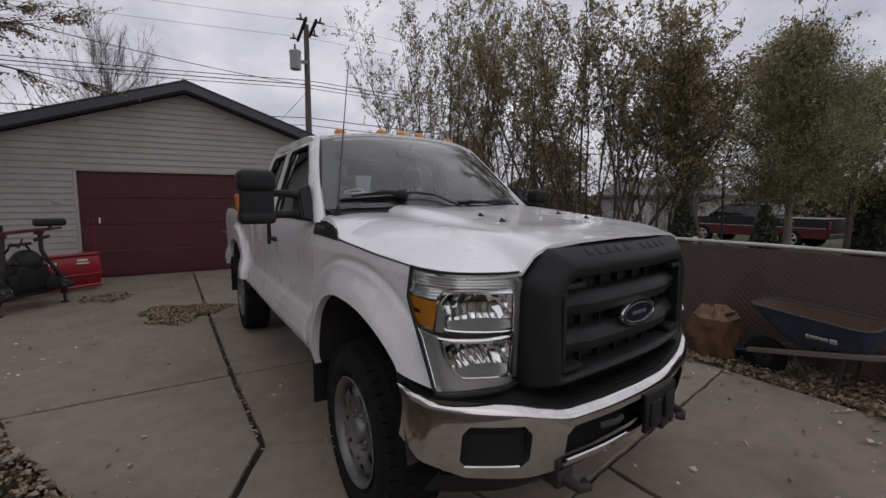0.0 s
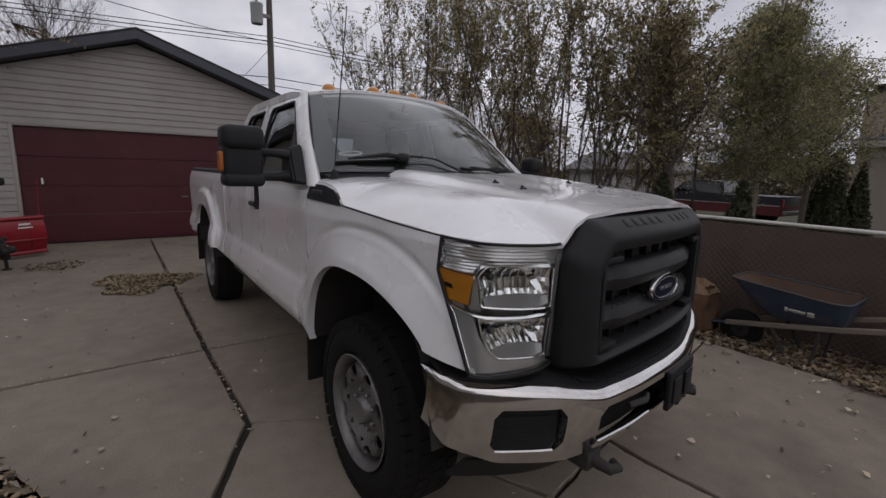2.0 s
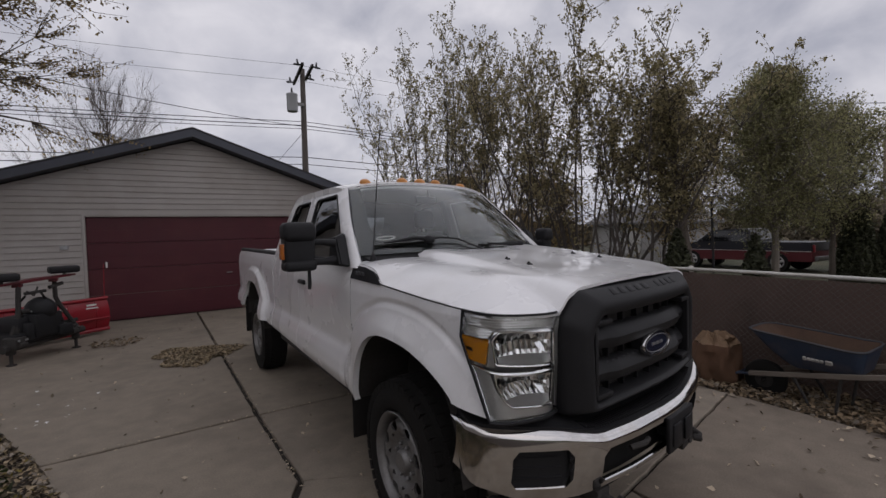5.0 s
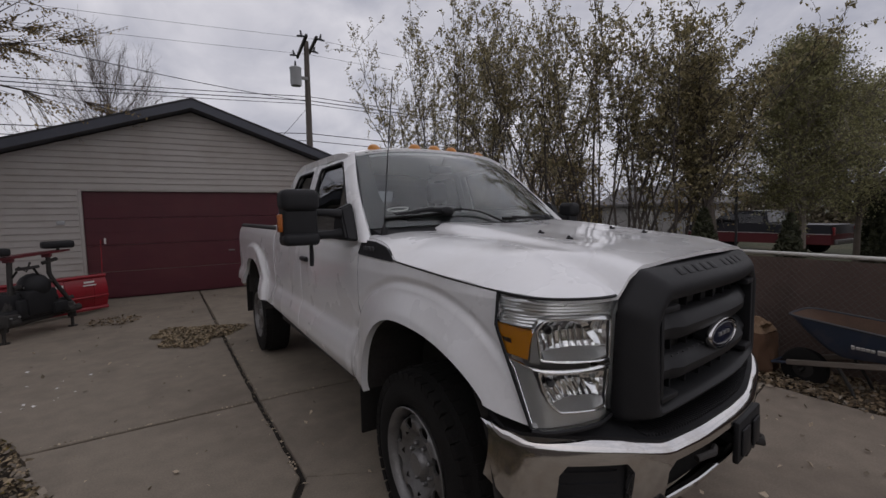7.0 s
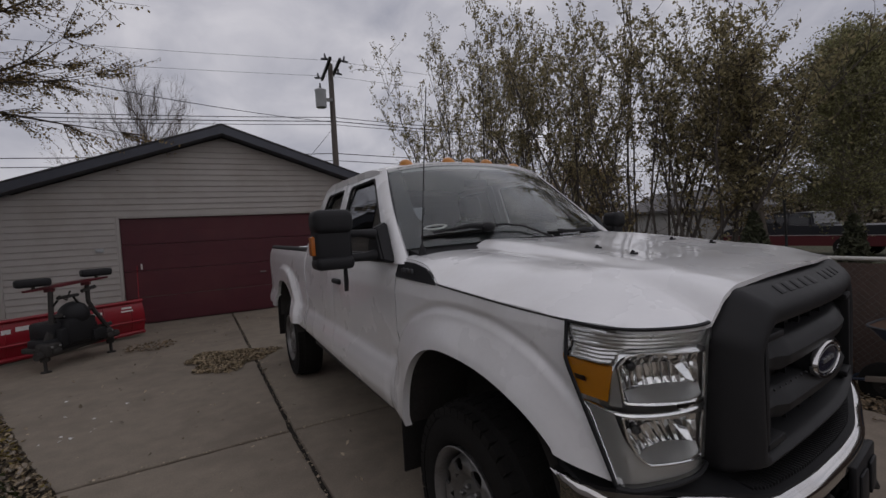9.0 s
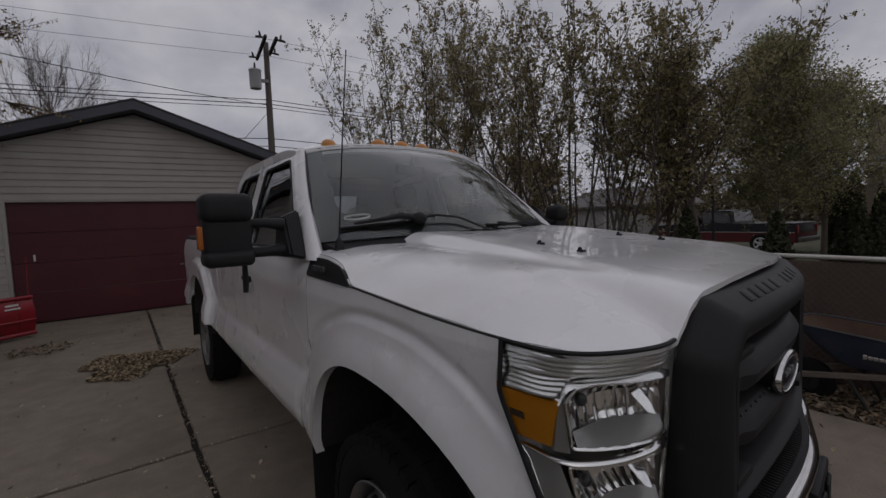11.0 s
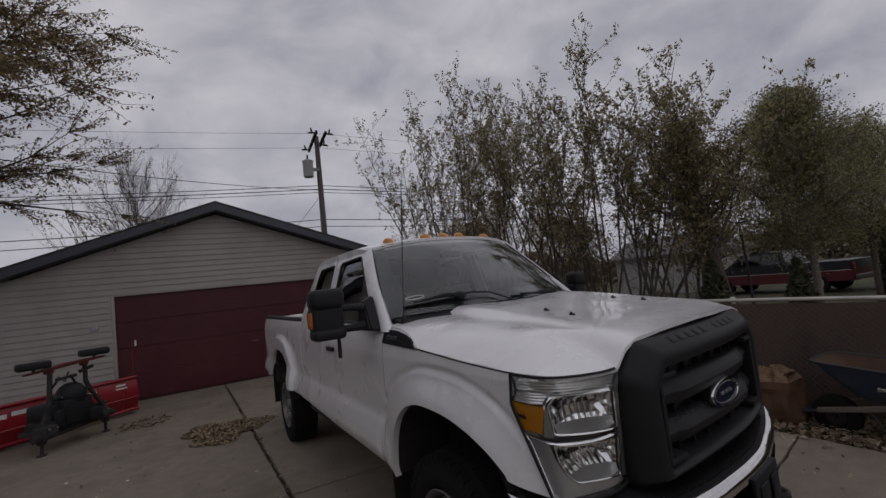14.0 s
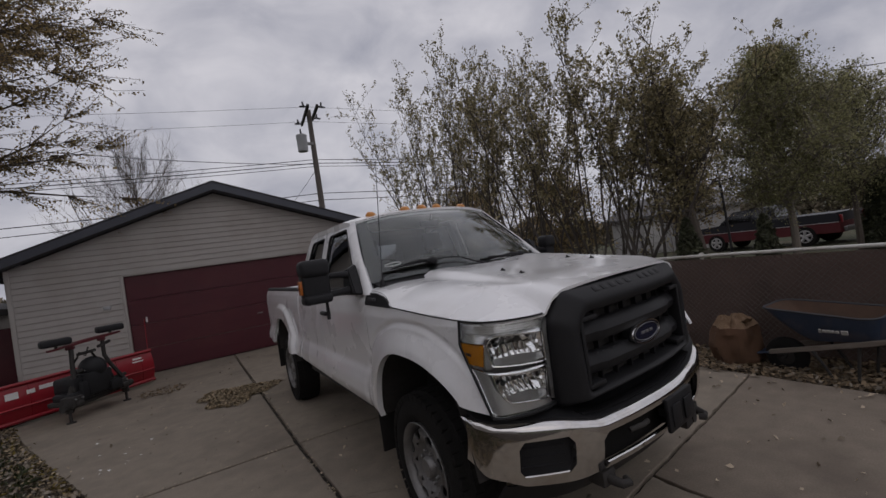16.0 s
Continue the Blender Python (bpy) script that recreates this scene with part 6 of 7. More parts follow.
box(bm, (-0.09, -0.02, 0.685), (0.09, 0.02, 0.715), 0.012)
part("bin_lid", bm, BINLID, bin_, "domed lid with a grip", angle=40)

rb = np.random.default_rng(12)
qa, qr = rb.uniform(0, 6.28, 70), 0.26 * np.sqrt(rb.random(70))
bin_leaves = leaf_mesh("lid_leaves", np.column_stack([3.36 + qr * np.cos(qa), -0.75 + qr * np.sin(qa), -0.13 + 0.765 + 0.015 * rb.random(70)]), 0.05 + 0.04 * rb.random(70), PALE_LITTER, None, "", 0.75, 31)
tagged(bin_leaves, "dry leaves lying on the dustbin lid", "fallen leaves", kind="stuff")

# ---- snow plow standing on the slab ----
plow = thing("snow_plow", "red snow plow blade with black lift frame and two lamps", "snow plow")
PA, PB = Vector((-5.00, 7.03, 0.0)), Vector((-2.71, 8.575, 0.0))
ax = (PB - PA).normalized()
back = Vector((ax.y, -ax.x, 0.0))           # towards the lift frame
L = (PB - PA).length
bm = mesh()
def blade(u, v):
    a = lerp(-0.62, 0.62, v)
    hgt = lerp(0.05, 0.60, v)
    off = 0.16 * math.cos(a * 1.6) - 0.02
    return PA + ax * (L * u) + back * off + Vector((0, 0, hgt))
grid(bm, blade, 20, 14)
thicken(bm, lambda co: -back * 0.03)
mold = part("moldboard", bm, RED, plow, "curved red plow blade")
for kk in range(7):
    u = (kk + 0.5) / 7
    bm = mesh()
    tube(bm, [blade(u, v / 6) + back * 0.004 for v in range(7)], 0.010, 6)
    part("rib", bm, RED, mold)
bm = mesh()
tube(bm, [blade(t / 8, 1.0) + back * 0.02 for t in range(9)], 0.028, 8)
tube(bm, [blade(t / 8, 0.05) + back * 0.02 for t in range(9)], 0.032, 8)
tube(bm, [blade(t / 8, 0.40) + back * 0.006 for t in range(9)], 0.018, 6)
part("edge_tube", bm, RED, mold)
bm = mesh()
prism(bm, [PA + Vector((0, 0, 0.0)), PB + Vector((0, 0, 0.05)), PB + Vector((0, 0, 0.16)), PA + Vector((0, 0, 0.12))], back * 0.02)
part("cutting_edge", bm, DARK, mold, "worn steel cutting edge", smooth=False)
for u, v, w, hh in ((0.28, 0.74, 0.15, 0.095), (0.36, 0.75, 0.10, 0.060), (0.44, 0.78, 0.24, 0.060), (0.745, 0.80, 0.17, 0.040), (0.905, 0.84, 0.15, 0.030), (0.905, 0.75, 0.18, 0.022)):
    bm = mesh()
    c = blade(u, v) + back * 0.012
    m = Matrix.Translation(c) @ Matrix((ax, (0, 0, 1), back)).transposed().to_4x4()
    box(bm, (-w / 2, -hh / 2, 0), (w / 2, hh / 2, 0.004), 0, m)
    part("decal", bm, DECAL, mold, "plain white decal", smooth=False)
bm = mesh()
tube(bm, [PB + Vector((-0.02, 0, 0.62)) + back * 0.05, PB + Vector((0.0, 0, 1.18)) + back * 0.04], 0.008, 6)
part("blade_guide", bm, RED, mold, "thin red marker rod")
# lift frame, set at a slant to the blade
V3 = Vector
FL, FR = V3((-3.55, 6.72, 0.0)), V3((-2.98, 7.44, 0.0))        # feet
fd = (FR - FL).normalized()
bm = mesh()
tube(bm, [V3((-3.50, 6.80, 0.24)), V3((-3.48, 6.84, 0.62)), V3((-3.47, 6.88, 1.03))], 0.030, 8)
tube(bm, [V3((-2.93, 7.38, 0.28)), V3((-3.10, 7.24, 0.66)), V3((-3.15, 7.20, 0.80)), V3((-3.15, 7.20, 1.06))], 0.028, 8)
tube(bm, [V3((-3.58, 6.74, 0.26)), V3((-3.46, 6.90, 0.66))], 0.026, 8)
tube(bm, [V3((-3.46, 6.88, 0.66)), V3((-3.14, 7.22, 0.70))], 0.030, 8)
for s in (-1, 1):
    c = (FL + FR) / 2 + fd * (0.34 * s)
    tube(bm, [c + V3((0, 0, 0.24)), V3((-3.52 + 0.12 * s, 7.86 + 0.08 * s, 0.22))], 0.040, 8)
tube(bm, [FL - fd * 0.10 + V3((0, 0, 0.22)), FR + fd * 0.12 + V3((0, 0, 0.26))], 0.052, 8)
tube(bm, [FL + V3((0.02, 0.08, 0.40)), FR + V3((0.02, 0.02, 0.42))], 0.030, 8)
part("lift_frame", bm, DARK, plow, "black steel lift frame")
for c in (FL, FR):
    bm = mesh()
    tube(bm, [c + V3((0, 0, 0.0)), c + V3((0, 0, 0.34))], 0.020, 8)
    tube(bm, [c, c + V3((0, 0, 0.014))], 0.055, 10)
    box(bm, c + V3((-0.045, -0.035, 0.14)), c + V3((0.045, 0.06, 0.33)), 0.010)
    part("stand", bm, DARK, plow, "black parking stand")
bm = mesh()
m = Matrix.Translation((-3.29, 7.05, 0.0)) @ Matrix.Rotation(math.atan2(fd.y, fd.x), 4, "Z")
box(bm, (-0.27, -0.10, 0.27), (0.25, 0.16, 0.52), 0.03, m)
box(bm, (-0.19, -0.13, 0.30), (0.20, 0.14, 0.62), 0.03, m)
box(bm, (0.12, -0.16, 0.27), (0.32, 0.02, 0.42), 0.02, m)
box(bm, (-0.40, -0.06, 0.22), (0.38, 0.30, 0.40), 0.04, m)
box(bm, (-0.33, -0.02, 0.36), (0.06, 0.34, 0.60), 0.04, m)
box(bm, (-0.10, 0.00, 0.40), (0.26, 0.26, 0.68), 0.05, m)
part("pump_box", bm, BLACK, plow, "black hydraulic unit")
for s, lift in ((-0.37, 0.20), (0.37, 0.22)):
    bm = mesh()
    box(bm, (s - 0.09, -0.12, lift), (s + 0.09, 0.10, lift + 0.16), 0.03, m)
    box(bm, (s - 0.05, -0.16, lift + 0.03), (s + 0.05, 0.36, lift + 0.10), 0.02, m)
    knuckle = part("hinge_block", bm, DARK, plow, "black steel hinge block")
    for k in (-0.05, 0.05):
        bm = mesh()
        ball(bm, m @ Vector((s + k, -0.13, lift + 0.12)), 0.016, 8)
        part("pin", bm, STEEL, knuckle, "bright pin head")
bm = mesh()
ball(bm, (-3.29, 7.05, 0.66), 0.165, 16, (1.08, 0.90, 1.05))
part("pump_cover", bm, BLACK, plow, "black domed pump cover")
for k in range(4):
    bm = mesh()
    ball(bm, V3((-3.36 + 0.05 * k, 6.90 + 0.055 * k, 0.66 + 0.015 * (k % 2))), 0.011, 8)
    part("bolt", bm, STEEL, plow, "bright bolt head")
bm = mesh()
tube(bm, [(-3.42, 6.93, 0.90), (-3.24, 7.12, 0.91)], 0.022, 8)
tube(bm, [(-3.40, 6.93, 0.93), (-3.34, 7.00, 0.86), (-3.30, 7.02, 0.98)], 0.012, 6)
tube(bm, [(-3.20, 7.14, 0.95), (-3.08, 7.30, 0.99)], 0.026, 8)
part("lift_ram", bm, DARK, plow, "dark hydraulic ram and hoses")
for k, (p, q) in enumerate((((-3.44, 6.86, 0.60), (-3.52, 7.3, 0.34)), ((-3.18, 7.12, 0.60), (-3.10, 7.6, 0.36)), ((-3.40, 6.84, 0.88), (-3.50, 6.90, 0.40)), ((-3.26, 6.96, 0.90), (-3.08, 7.12, 0.46)), ((-3.34, 6.86, 0.52), (-3.02, 7.26, 0.34)))):
    bm = mesh()
    p, q = V3(p), V3(q)
    tube(bm, [p, p.lerp(q, 0.3) + V3((-0.03, 0, 0.06)), p.lerp(q, 0.7) + V3((0, 0, -0.05)), q], 0.014, 8)
    part("hose", bm, RUBBER, plow, "black hydraulic hose")
bm = mesh()
b0_, b1_ = V3((-3.69, 6.72, 1.035)), V3((-2.95, 7.36, 1.105))
bd = (b1_ - b0_).normalized()
bp = V3((bd.y, -bd.x, 0)).normalized()
loft(bm, [[c - bp * w + V3((0, 0, -0.012)), c + bp * w + V3((0, 0, -0.012)), c + bp * w + V3((0, 0, h_)), c - bp * w + V3((0, 0, h_))] for c, w, h_ in ((b0_, 0.035, 0.010), (lerp(b0_, b1_, 0.28), 0.07, 0.020), (lerp(b0_, b1_, 0.5), 0.075, 0.028), (lerp(b0_, b1_, 0.75), 0.07, 0.020), (b1_, 0.035, 0.010))])
for t in (0.28, 0.72):
    c = lerp(b0_, b1_, t)
    box(bm, c + V3((-0.05, -0.05, -0.06)), c + V3((0.05, 0.05, -0.010)), 0.01)
part("light_bar", bm, DARKRED, plow, "red light bar", smooth=False)
for c in (V3((-3.61, 6.78, 1.135)), V3((-3.05, 7.28, 1.185))):
    bm = mesh()
    m = Matrix.Translation(c) @ Matrix.Rotation(math.atan2(bd.y, bd.x) - 0.35, 4, "Z")
    box(bm, (-0.175, -0.085, -0.050), (0.175, 0.085, 0.050), 0.030, m, 3)
    lamp = part("plow_lamp", bm, BLACK, plow, "black rectangular plow lamp", angle=60)
    bm = mesh()
    tube(bm, [c + V3((0, 0, -0.09)), c + V3((0, 0, -0.03))], 0.02, 8)
    part("lamp_foot", bm, DARK, lamp)

# ---- fallen leaves ----
rng = np.random.default_rng(5)


def litter(name, pts, size, seed, label, material_=LITTER, flat=0.72):
    ob = leaf_mesh(name, pts, size, material_, None, "", flat, seed, aspect=0.7)
    return tagged(ob, label, "fallen leaves", kind="stuff")


n = 34000
y = rng.uniform(-4.0, 9.0, n)
x = 2.52 + 1.02 * rng.random(n) ** 0.9 + 0.05 * np.sin(y * 3.1) + 0.03 * np.sin(y * 9.0)
z = np.where(x < 2.57, 0.012, -0.02 - 0.085 * np.clip((x - 2.5) / 0.8, 0, 1)) + 0.05 * rng.random(n)
litter("fence_leaf_litter", np.column_stack([x, y, z]), 0.022 + 0.042 * rng.random(n) ** 1.6, 21, "brown dry leaves drifted along the fence", LITTER, 0.72)
BED = ([-1.5, 0.6, 1.2, 1.54, 2.0, 2.63, 3.06, 3.57, 6.2, 7.4], [-1.97, -1.84, -1.96, -2.07, -2.30, -2.60, -2.74, -2.97, -4.0, -4.35])
n = 12000
ys = lerp(-1.5, 7.4, rng.uniform(0, 1, n))
x = np.interp(ys, *BED) + 0.03 + 0.05 * rng.normal(size=n) * (rng.random(n) < 0.2) - 2.2 * rng.random(n) ** 1.5
bare = np.sin(x * 5.1 + ys * 1.3) * np.sin(ys * 3.1 - x * 1.7) + 0.4 * rng.normal(size=n)
ok = (bare < 0.45) | (x > np.interp(ys, *BED) - 0.2)
litter("bed_leaf_litter", np.column_stack([x, ys, -0.015 + 0.04 * rng.random(n)])[ok], (0.022 + 0.040 * rng.random(n) ** 1.5)[ok], 22, "pale brown dry leaves over the garden bed", PALE_LITTER, 0.62)
n = 4600
a, r = rng.uniform(0, 2 * np.pi, n), np.sqrt(rng.random(n))
r = r * (1 + 0.25 * np.sin(3 * a + 1) + 0.12 * np.sin(7 * a))
px, py = -1.52 + 0.50 * r * np.cos(a), 5.78 + 0.52 * r * np.sin(a)
litter("leaf_pile", np.column_stack([px, py, 0.012 + 0.055 * rng.random(n) * np.clip(1.05 - r, 0.05, 1)]), 0.018 + 0.026 * rng.random(n), 23, "low pile of dry leaves on the concrete", PALE_LITTER, 0.62)
n = 220
a, r = rng.uniform(0, 2 * np.pi, n), np.sqrt(rng.random(n))
litter("small_leaf_pile", np.column_stack([-2.50 + 0.34 * r * np.cos(a), 7.35 + 0.34 * r * np.sin(a), 0.012 + 0.02 * rng.random(n)]), 0.03 + 0.025 * rng.random(n), 24, "small scatter of dry leaves on the concrete")
CURLED = material("pale_curled_leaf", (0.33, 0.27, 0.20), 0.85, vary=0.5, scale=4, fine=60, bump=0.3, islands=0.9)
n = 620
x = rng.uniform(-3.4, 2.45, n)
y = rng.uniform(-1.2, 9.3, n)
ok = x > np.interp(y, [0.6, 1.2, 1.75, 2.5, 3.06, 6.2, 9.4], [-1.82, -1.97, -2.17, -2.54, -2.72, -3.97, -4.8]) + 0.05
litter("scattered_leaves", np.column_stack([x, y, np.full(n, 0.016)])[ok], (0.020 + 0.034 * rng.random(n) ** 1.8)[ok], 25, "single dry leaves scattered over the driveway", CURLED, 0.6)
# crumbs of leaves caught in the joints
n = 700
t = rng.random(n)
jx = np.where(rng.random(n) < 0.6, -1.227 + rng.normal(size=n) * 0.014, lerp(-2.66, 2.2, t))
jy = np.where(np.abs(jx + 1.22) < 0.05, lerp(1.8, 9.6, t), 3.08 + rng.normal(size=n) * 0.01)
litter("joint_litter", np.column_stack([jx, jy, 0.006 + 0.012 * rng.random(n)]), 0.008 + 0.020 * rng.random(n) ** 2, 26, "leaf crumbs caught in the slab joints", CURLED)
n = 150
ex, ey = 2.5 - 0.75 * rng.random(n) ** 1.7, rng.uniform(-2.4, 2.4, n)
litter("edge_leaves", np.column_stack([ex, ey, np.full(n, 0.015)]), 0.022 + 0.040 * rng.random(n) ** 1.6, 28, "dry leaves blown onto the edge of the driveway", CURLED, 0.6)

n = 14
q = np.column_stack([rng.normal(-2.75, 0.22, n), rng.normal(4.3, 0.35, n), np.full(n, 0.010)])
litter("pale_chips", q[q[:, 0] > -3.3], (0.015 + 0.035 * rng.random(n))[q[:, 0] > -3.3], 27, "small pale chips and petals on the concrete", DECAL, 0.9)

# low green weeds and grass among the leaves of the bed
WEED = leafy(material("green_weeds", (0.048, 0.058, 0.022), 0.6, vary=0.4, scale=3, fine=40, bump=0.0, islands=0.7))
n = 16000
ys = rng.uniform(-1.5, 7.0, n)
x = np.interp(ys, *BED) - 0.12 - 2.2 * rng.random(n)
patch = np.sin(x * 5.1 + ys * 1.3) * np.sin(ys * 3.1 - x * 1.7) + 0.4 * rng.normal(size=n)
q = np.column_stack([x, ys, -0.01 + 0.05 * rng.random(n)])[patch > 0.15]
tagged(leaf_mesh("bed_weeds", q, 0.05 + 0.06 * rng.random(len(q)), WEED, None, "", 0.0, 41, droop=-0.6, aspect=0.35), "low green weeds growing through the fallen leaves", "weeds", kind="stuff")

# a few yellow and grey leaves among the brown ones
YELLOW = leafy(material("yellow_fallen_leaf", (0.20, 0.155, 0.045), 0.7, vary=0.4, scale=4, fine=60, bump=0.2, islands=0.8))
GREYLEAF = material("grey_weathered_leaf", (0.235, 0.20, 0.16), 0.9, vary=0.35, scale=4, fine=60, bump=0.3, islands=0.8)
for n, m_, sd, what in ((700, YELLOW, 51, "yellow fallen leaves over the garden bed"), (2600, GREYLEAF, 52, "grey curled leaves over the garden bed")):
    ys = rng.uniform(-1.5, 7.0, n)
    x = np.interp(ys, *BED) + 0.04 - 1.9 * rng.random(n) ** 1.5
    litter("bed_leaf_litter", np.column_stack([x, ys, 0.01 + 0.035 * rng.random(n)]), 0.025 + 0.040 * rng.random(n), sd, what, m_, 0.5)
n = 1500
x, y = 2.55 + 0.95 * rng.random(n), rng.uniform(-2.5, 6.0, n)
litter("fence_leaf_litter", np.column_stack([x, y, -0.02 - 0.085 * np.clip((x - 2.5) / 0.8, 0, 1) + 0.055 * rng.random(n)]), 0.03 + 0.035 * rng.random(n), 53, "grey curled leaves along the fence", GREYLEAF, 0.5)


# ---- trees and shrubs ----
GREEN = material("olive_autumn_leaves", (0.252, 0.216, 0.116), 0.5, vary=0.45, scale=1.5, fine=30, bump=0.0, islands=0.9)
OLIVE = material("green_tree_leaves", (0.25, 0.24, 0.122), 0.55, vary=0.4, scale=1.5, fine=30, bump=0.0, islands=0.9)
GOLD = material("rust_gold_leaves", (0.235, 0.172, 0.080), 0.6, vary=0.45, scale=1.5, fine=30, bump=0.0, islands=0.9)
CEDAR = material("dark_cedar_foliage", (0.046, 0.050, 0.026), 0.8, vary=0.4, scale=3, fine=40, bump=0.0, islands=0.7)
for m_ in (GREEN, OLIVE, GOLD):
    leafy(m_, 0.58)
PALEBARK = material("pale_grey_bark", (0.17, 0.148, 0.125), 0.95, vary=0.3, scale=6, fine=70, bump=0.5)
STEM = material("shrub_stem_bark", (0.085, 0.073, 0.064), 0.95, vary=0.3, scale=6, fine=70, bump=0.4)


class Wood:
    """Collects tapered branches as tubes in one mesh."""
    def __init__(self):
        self.v, self.f = [], []

    def limb(self, pts, r0, r1, seg=5):
        n = len(pts)
        base = len(self.v)
        side = None
        for i, p in enumerate(pts):
            d = (pts[min(i + 1, n - 1)] - pts[max(i - 1, 0)])
            d = d / (np.linalg.norm(d) + 1e-9)
            if side is None:
                side = np.cross(d, (0.31, 0.77, 0.55))
            side = side - d * np.dot(side, d)
            side = side / (np.linalg.norm(side) + 1e-9)
            up = np.cross(d, side)
            r = lerp(r0, r1, i / (n - 1))
            for k_ in range(seg):
                a = 2 * math.pi * k_ / seg
                self.v.append(p + (side * math.cos(a) + up * math.sin(a)) * r)
        for i in range(n - 1):
            for k_ in range(seg):
                a, b = base + i * seg + k_, base + i * seg + (k_ + 1) % seg
                self.f.append((a, b, b + seg, a + seg))

    def mesh(self, name, material_, parent, label=""):
        return pydata(name, [tuple(p) for p in self.v], self.f, material_, parent, label, smooth=True)


def wander(r, p, d, length, steps, wobble, lift=0.0):
    pts = [np.array(p, float)]
    d = np.array(d, float)
    for _ in range(steps):
        d = d + r.normal(size=3) * wobble + np.array([0, 0, lift])
        d /= np.linalg.norm(d)
        pts.append(pts[-1] + d * length / steps)
    return pts, d


def shrub(at, height, spread, seed, label, name="tall_shrub", stems=7, leaves=2600, leaf=0.062, mat_leaf=None, bare=0.35, lean=(0, 0)):
    r = np.random.default_rng(seed)
    t = thing(name, label, "shrub", (at[0], at[1], -0.18), group="shrub row behind the fence")
    wood = Wood()
    cen = []
    for s in range(stems):
        a = 2 * math.pi * (s + r.random()) / stems
        d = np.array([math.cos(a) * spread / height * (0.5 + 1.6 * r.random()) + lean[0], math.sin(a) * spread / height * (0.5 + 1.6 * r.random()) + lean[1], 1.0])
        h = height * (0.72 + 0.28 * r.random())
        p0 = np.array([math.cos(a) * 0.16 * r.random(), math.sin(a) * 0.16 * r.random(), 0])
        pts, _ = wander(r, p0, d / np.linalg.norm(d), h, 9, 0.085, 0.035)
        wood.limb(pts, 0.024 + 0.014 * r.random(), 0.004, 6)
        for i in range(2, 10):
            for _ in range(3 if i > 4 else 1):
                b = pts[i] if i < len(pts) else pts[-1]
                dd = r.normal(size=3) * 0.50 + np.array([0, 0, 0.90])
                ln = h * (0.10 + 0.15 * r.random()) * (1.25 - 0.06 * i)
                tw, de = wander(r, b, dd / np.linalg.norm(dd), ln, 4, 0.16, 0.05)
                wood.limb(tw, 0.0065, 0.0022, 3)
                for q_ in tw[1:]:
                    for _2 in range(1):
                        e, _ = wander(r, q_, r.normal(size=3) * 0.5 + np.array([0, 0, 0.8]), 0.18 + 0.22 * r.random(), 2, 0.15)
                        wood.limb(e, 0.0026, 0.0012, 3)
                        frac = q_[2] / h
                        if r.random() < (1 - bare) + bare * smoothstep(0.3, 0.8, frac):
                            for _3 in range(13):
                                cen.append(lerp(e[0], e[-1], r.random() ** 0.8) + r.normal(size=3) * 0.026)
    cen = np.array(cen)
    if len(cen) > leaves:
        cen = cen[r.choice(len(cen), leaves, replace=False)]
    wood.mesh("stem_clump", STEM, t, "slender dark stems")
    leaf_mesh("crown", cen, leaf * (0.7 + 0.6 * r.random(len(cen))), mat_leaf or GREEN, t, "sparse small olive leaves", 0.0, seed + 100, droop=-0.75, folded=False, aspect=0.5)
    return t


SHRUBS = [  # x, y, height, spread
    (4.75, 3.2, 4.2, 0.65), (4.65, 3.9, 5.0, 0.80), (4.85, 4.8, 5.5, 0.95), (4.6, 5.8, 5.5, 1.0), (4.9, 6.9, 5.7, 1.05),
    (4.6, 8.1, 6.1, 1.15), (4.9, 9.5, 6.5, 1.15), (4.75, 11.0, 6.4, 0.60)]
for i, (x, y, h, sp) in enumerate(SHRUBS):
    shrub((x, y), h, sp, 40 + i, "tall multi-stemmed shrub with sparse olive leaves behind the fence", stems=8, leaves=9200, leaf=0.062, bare=0.90)


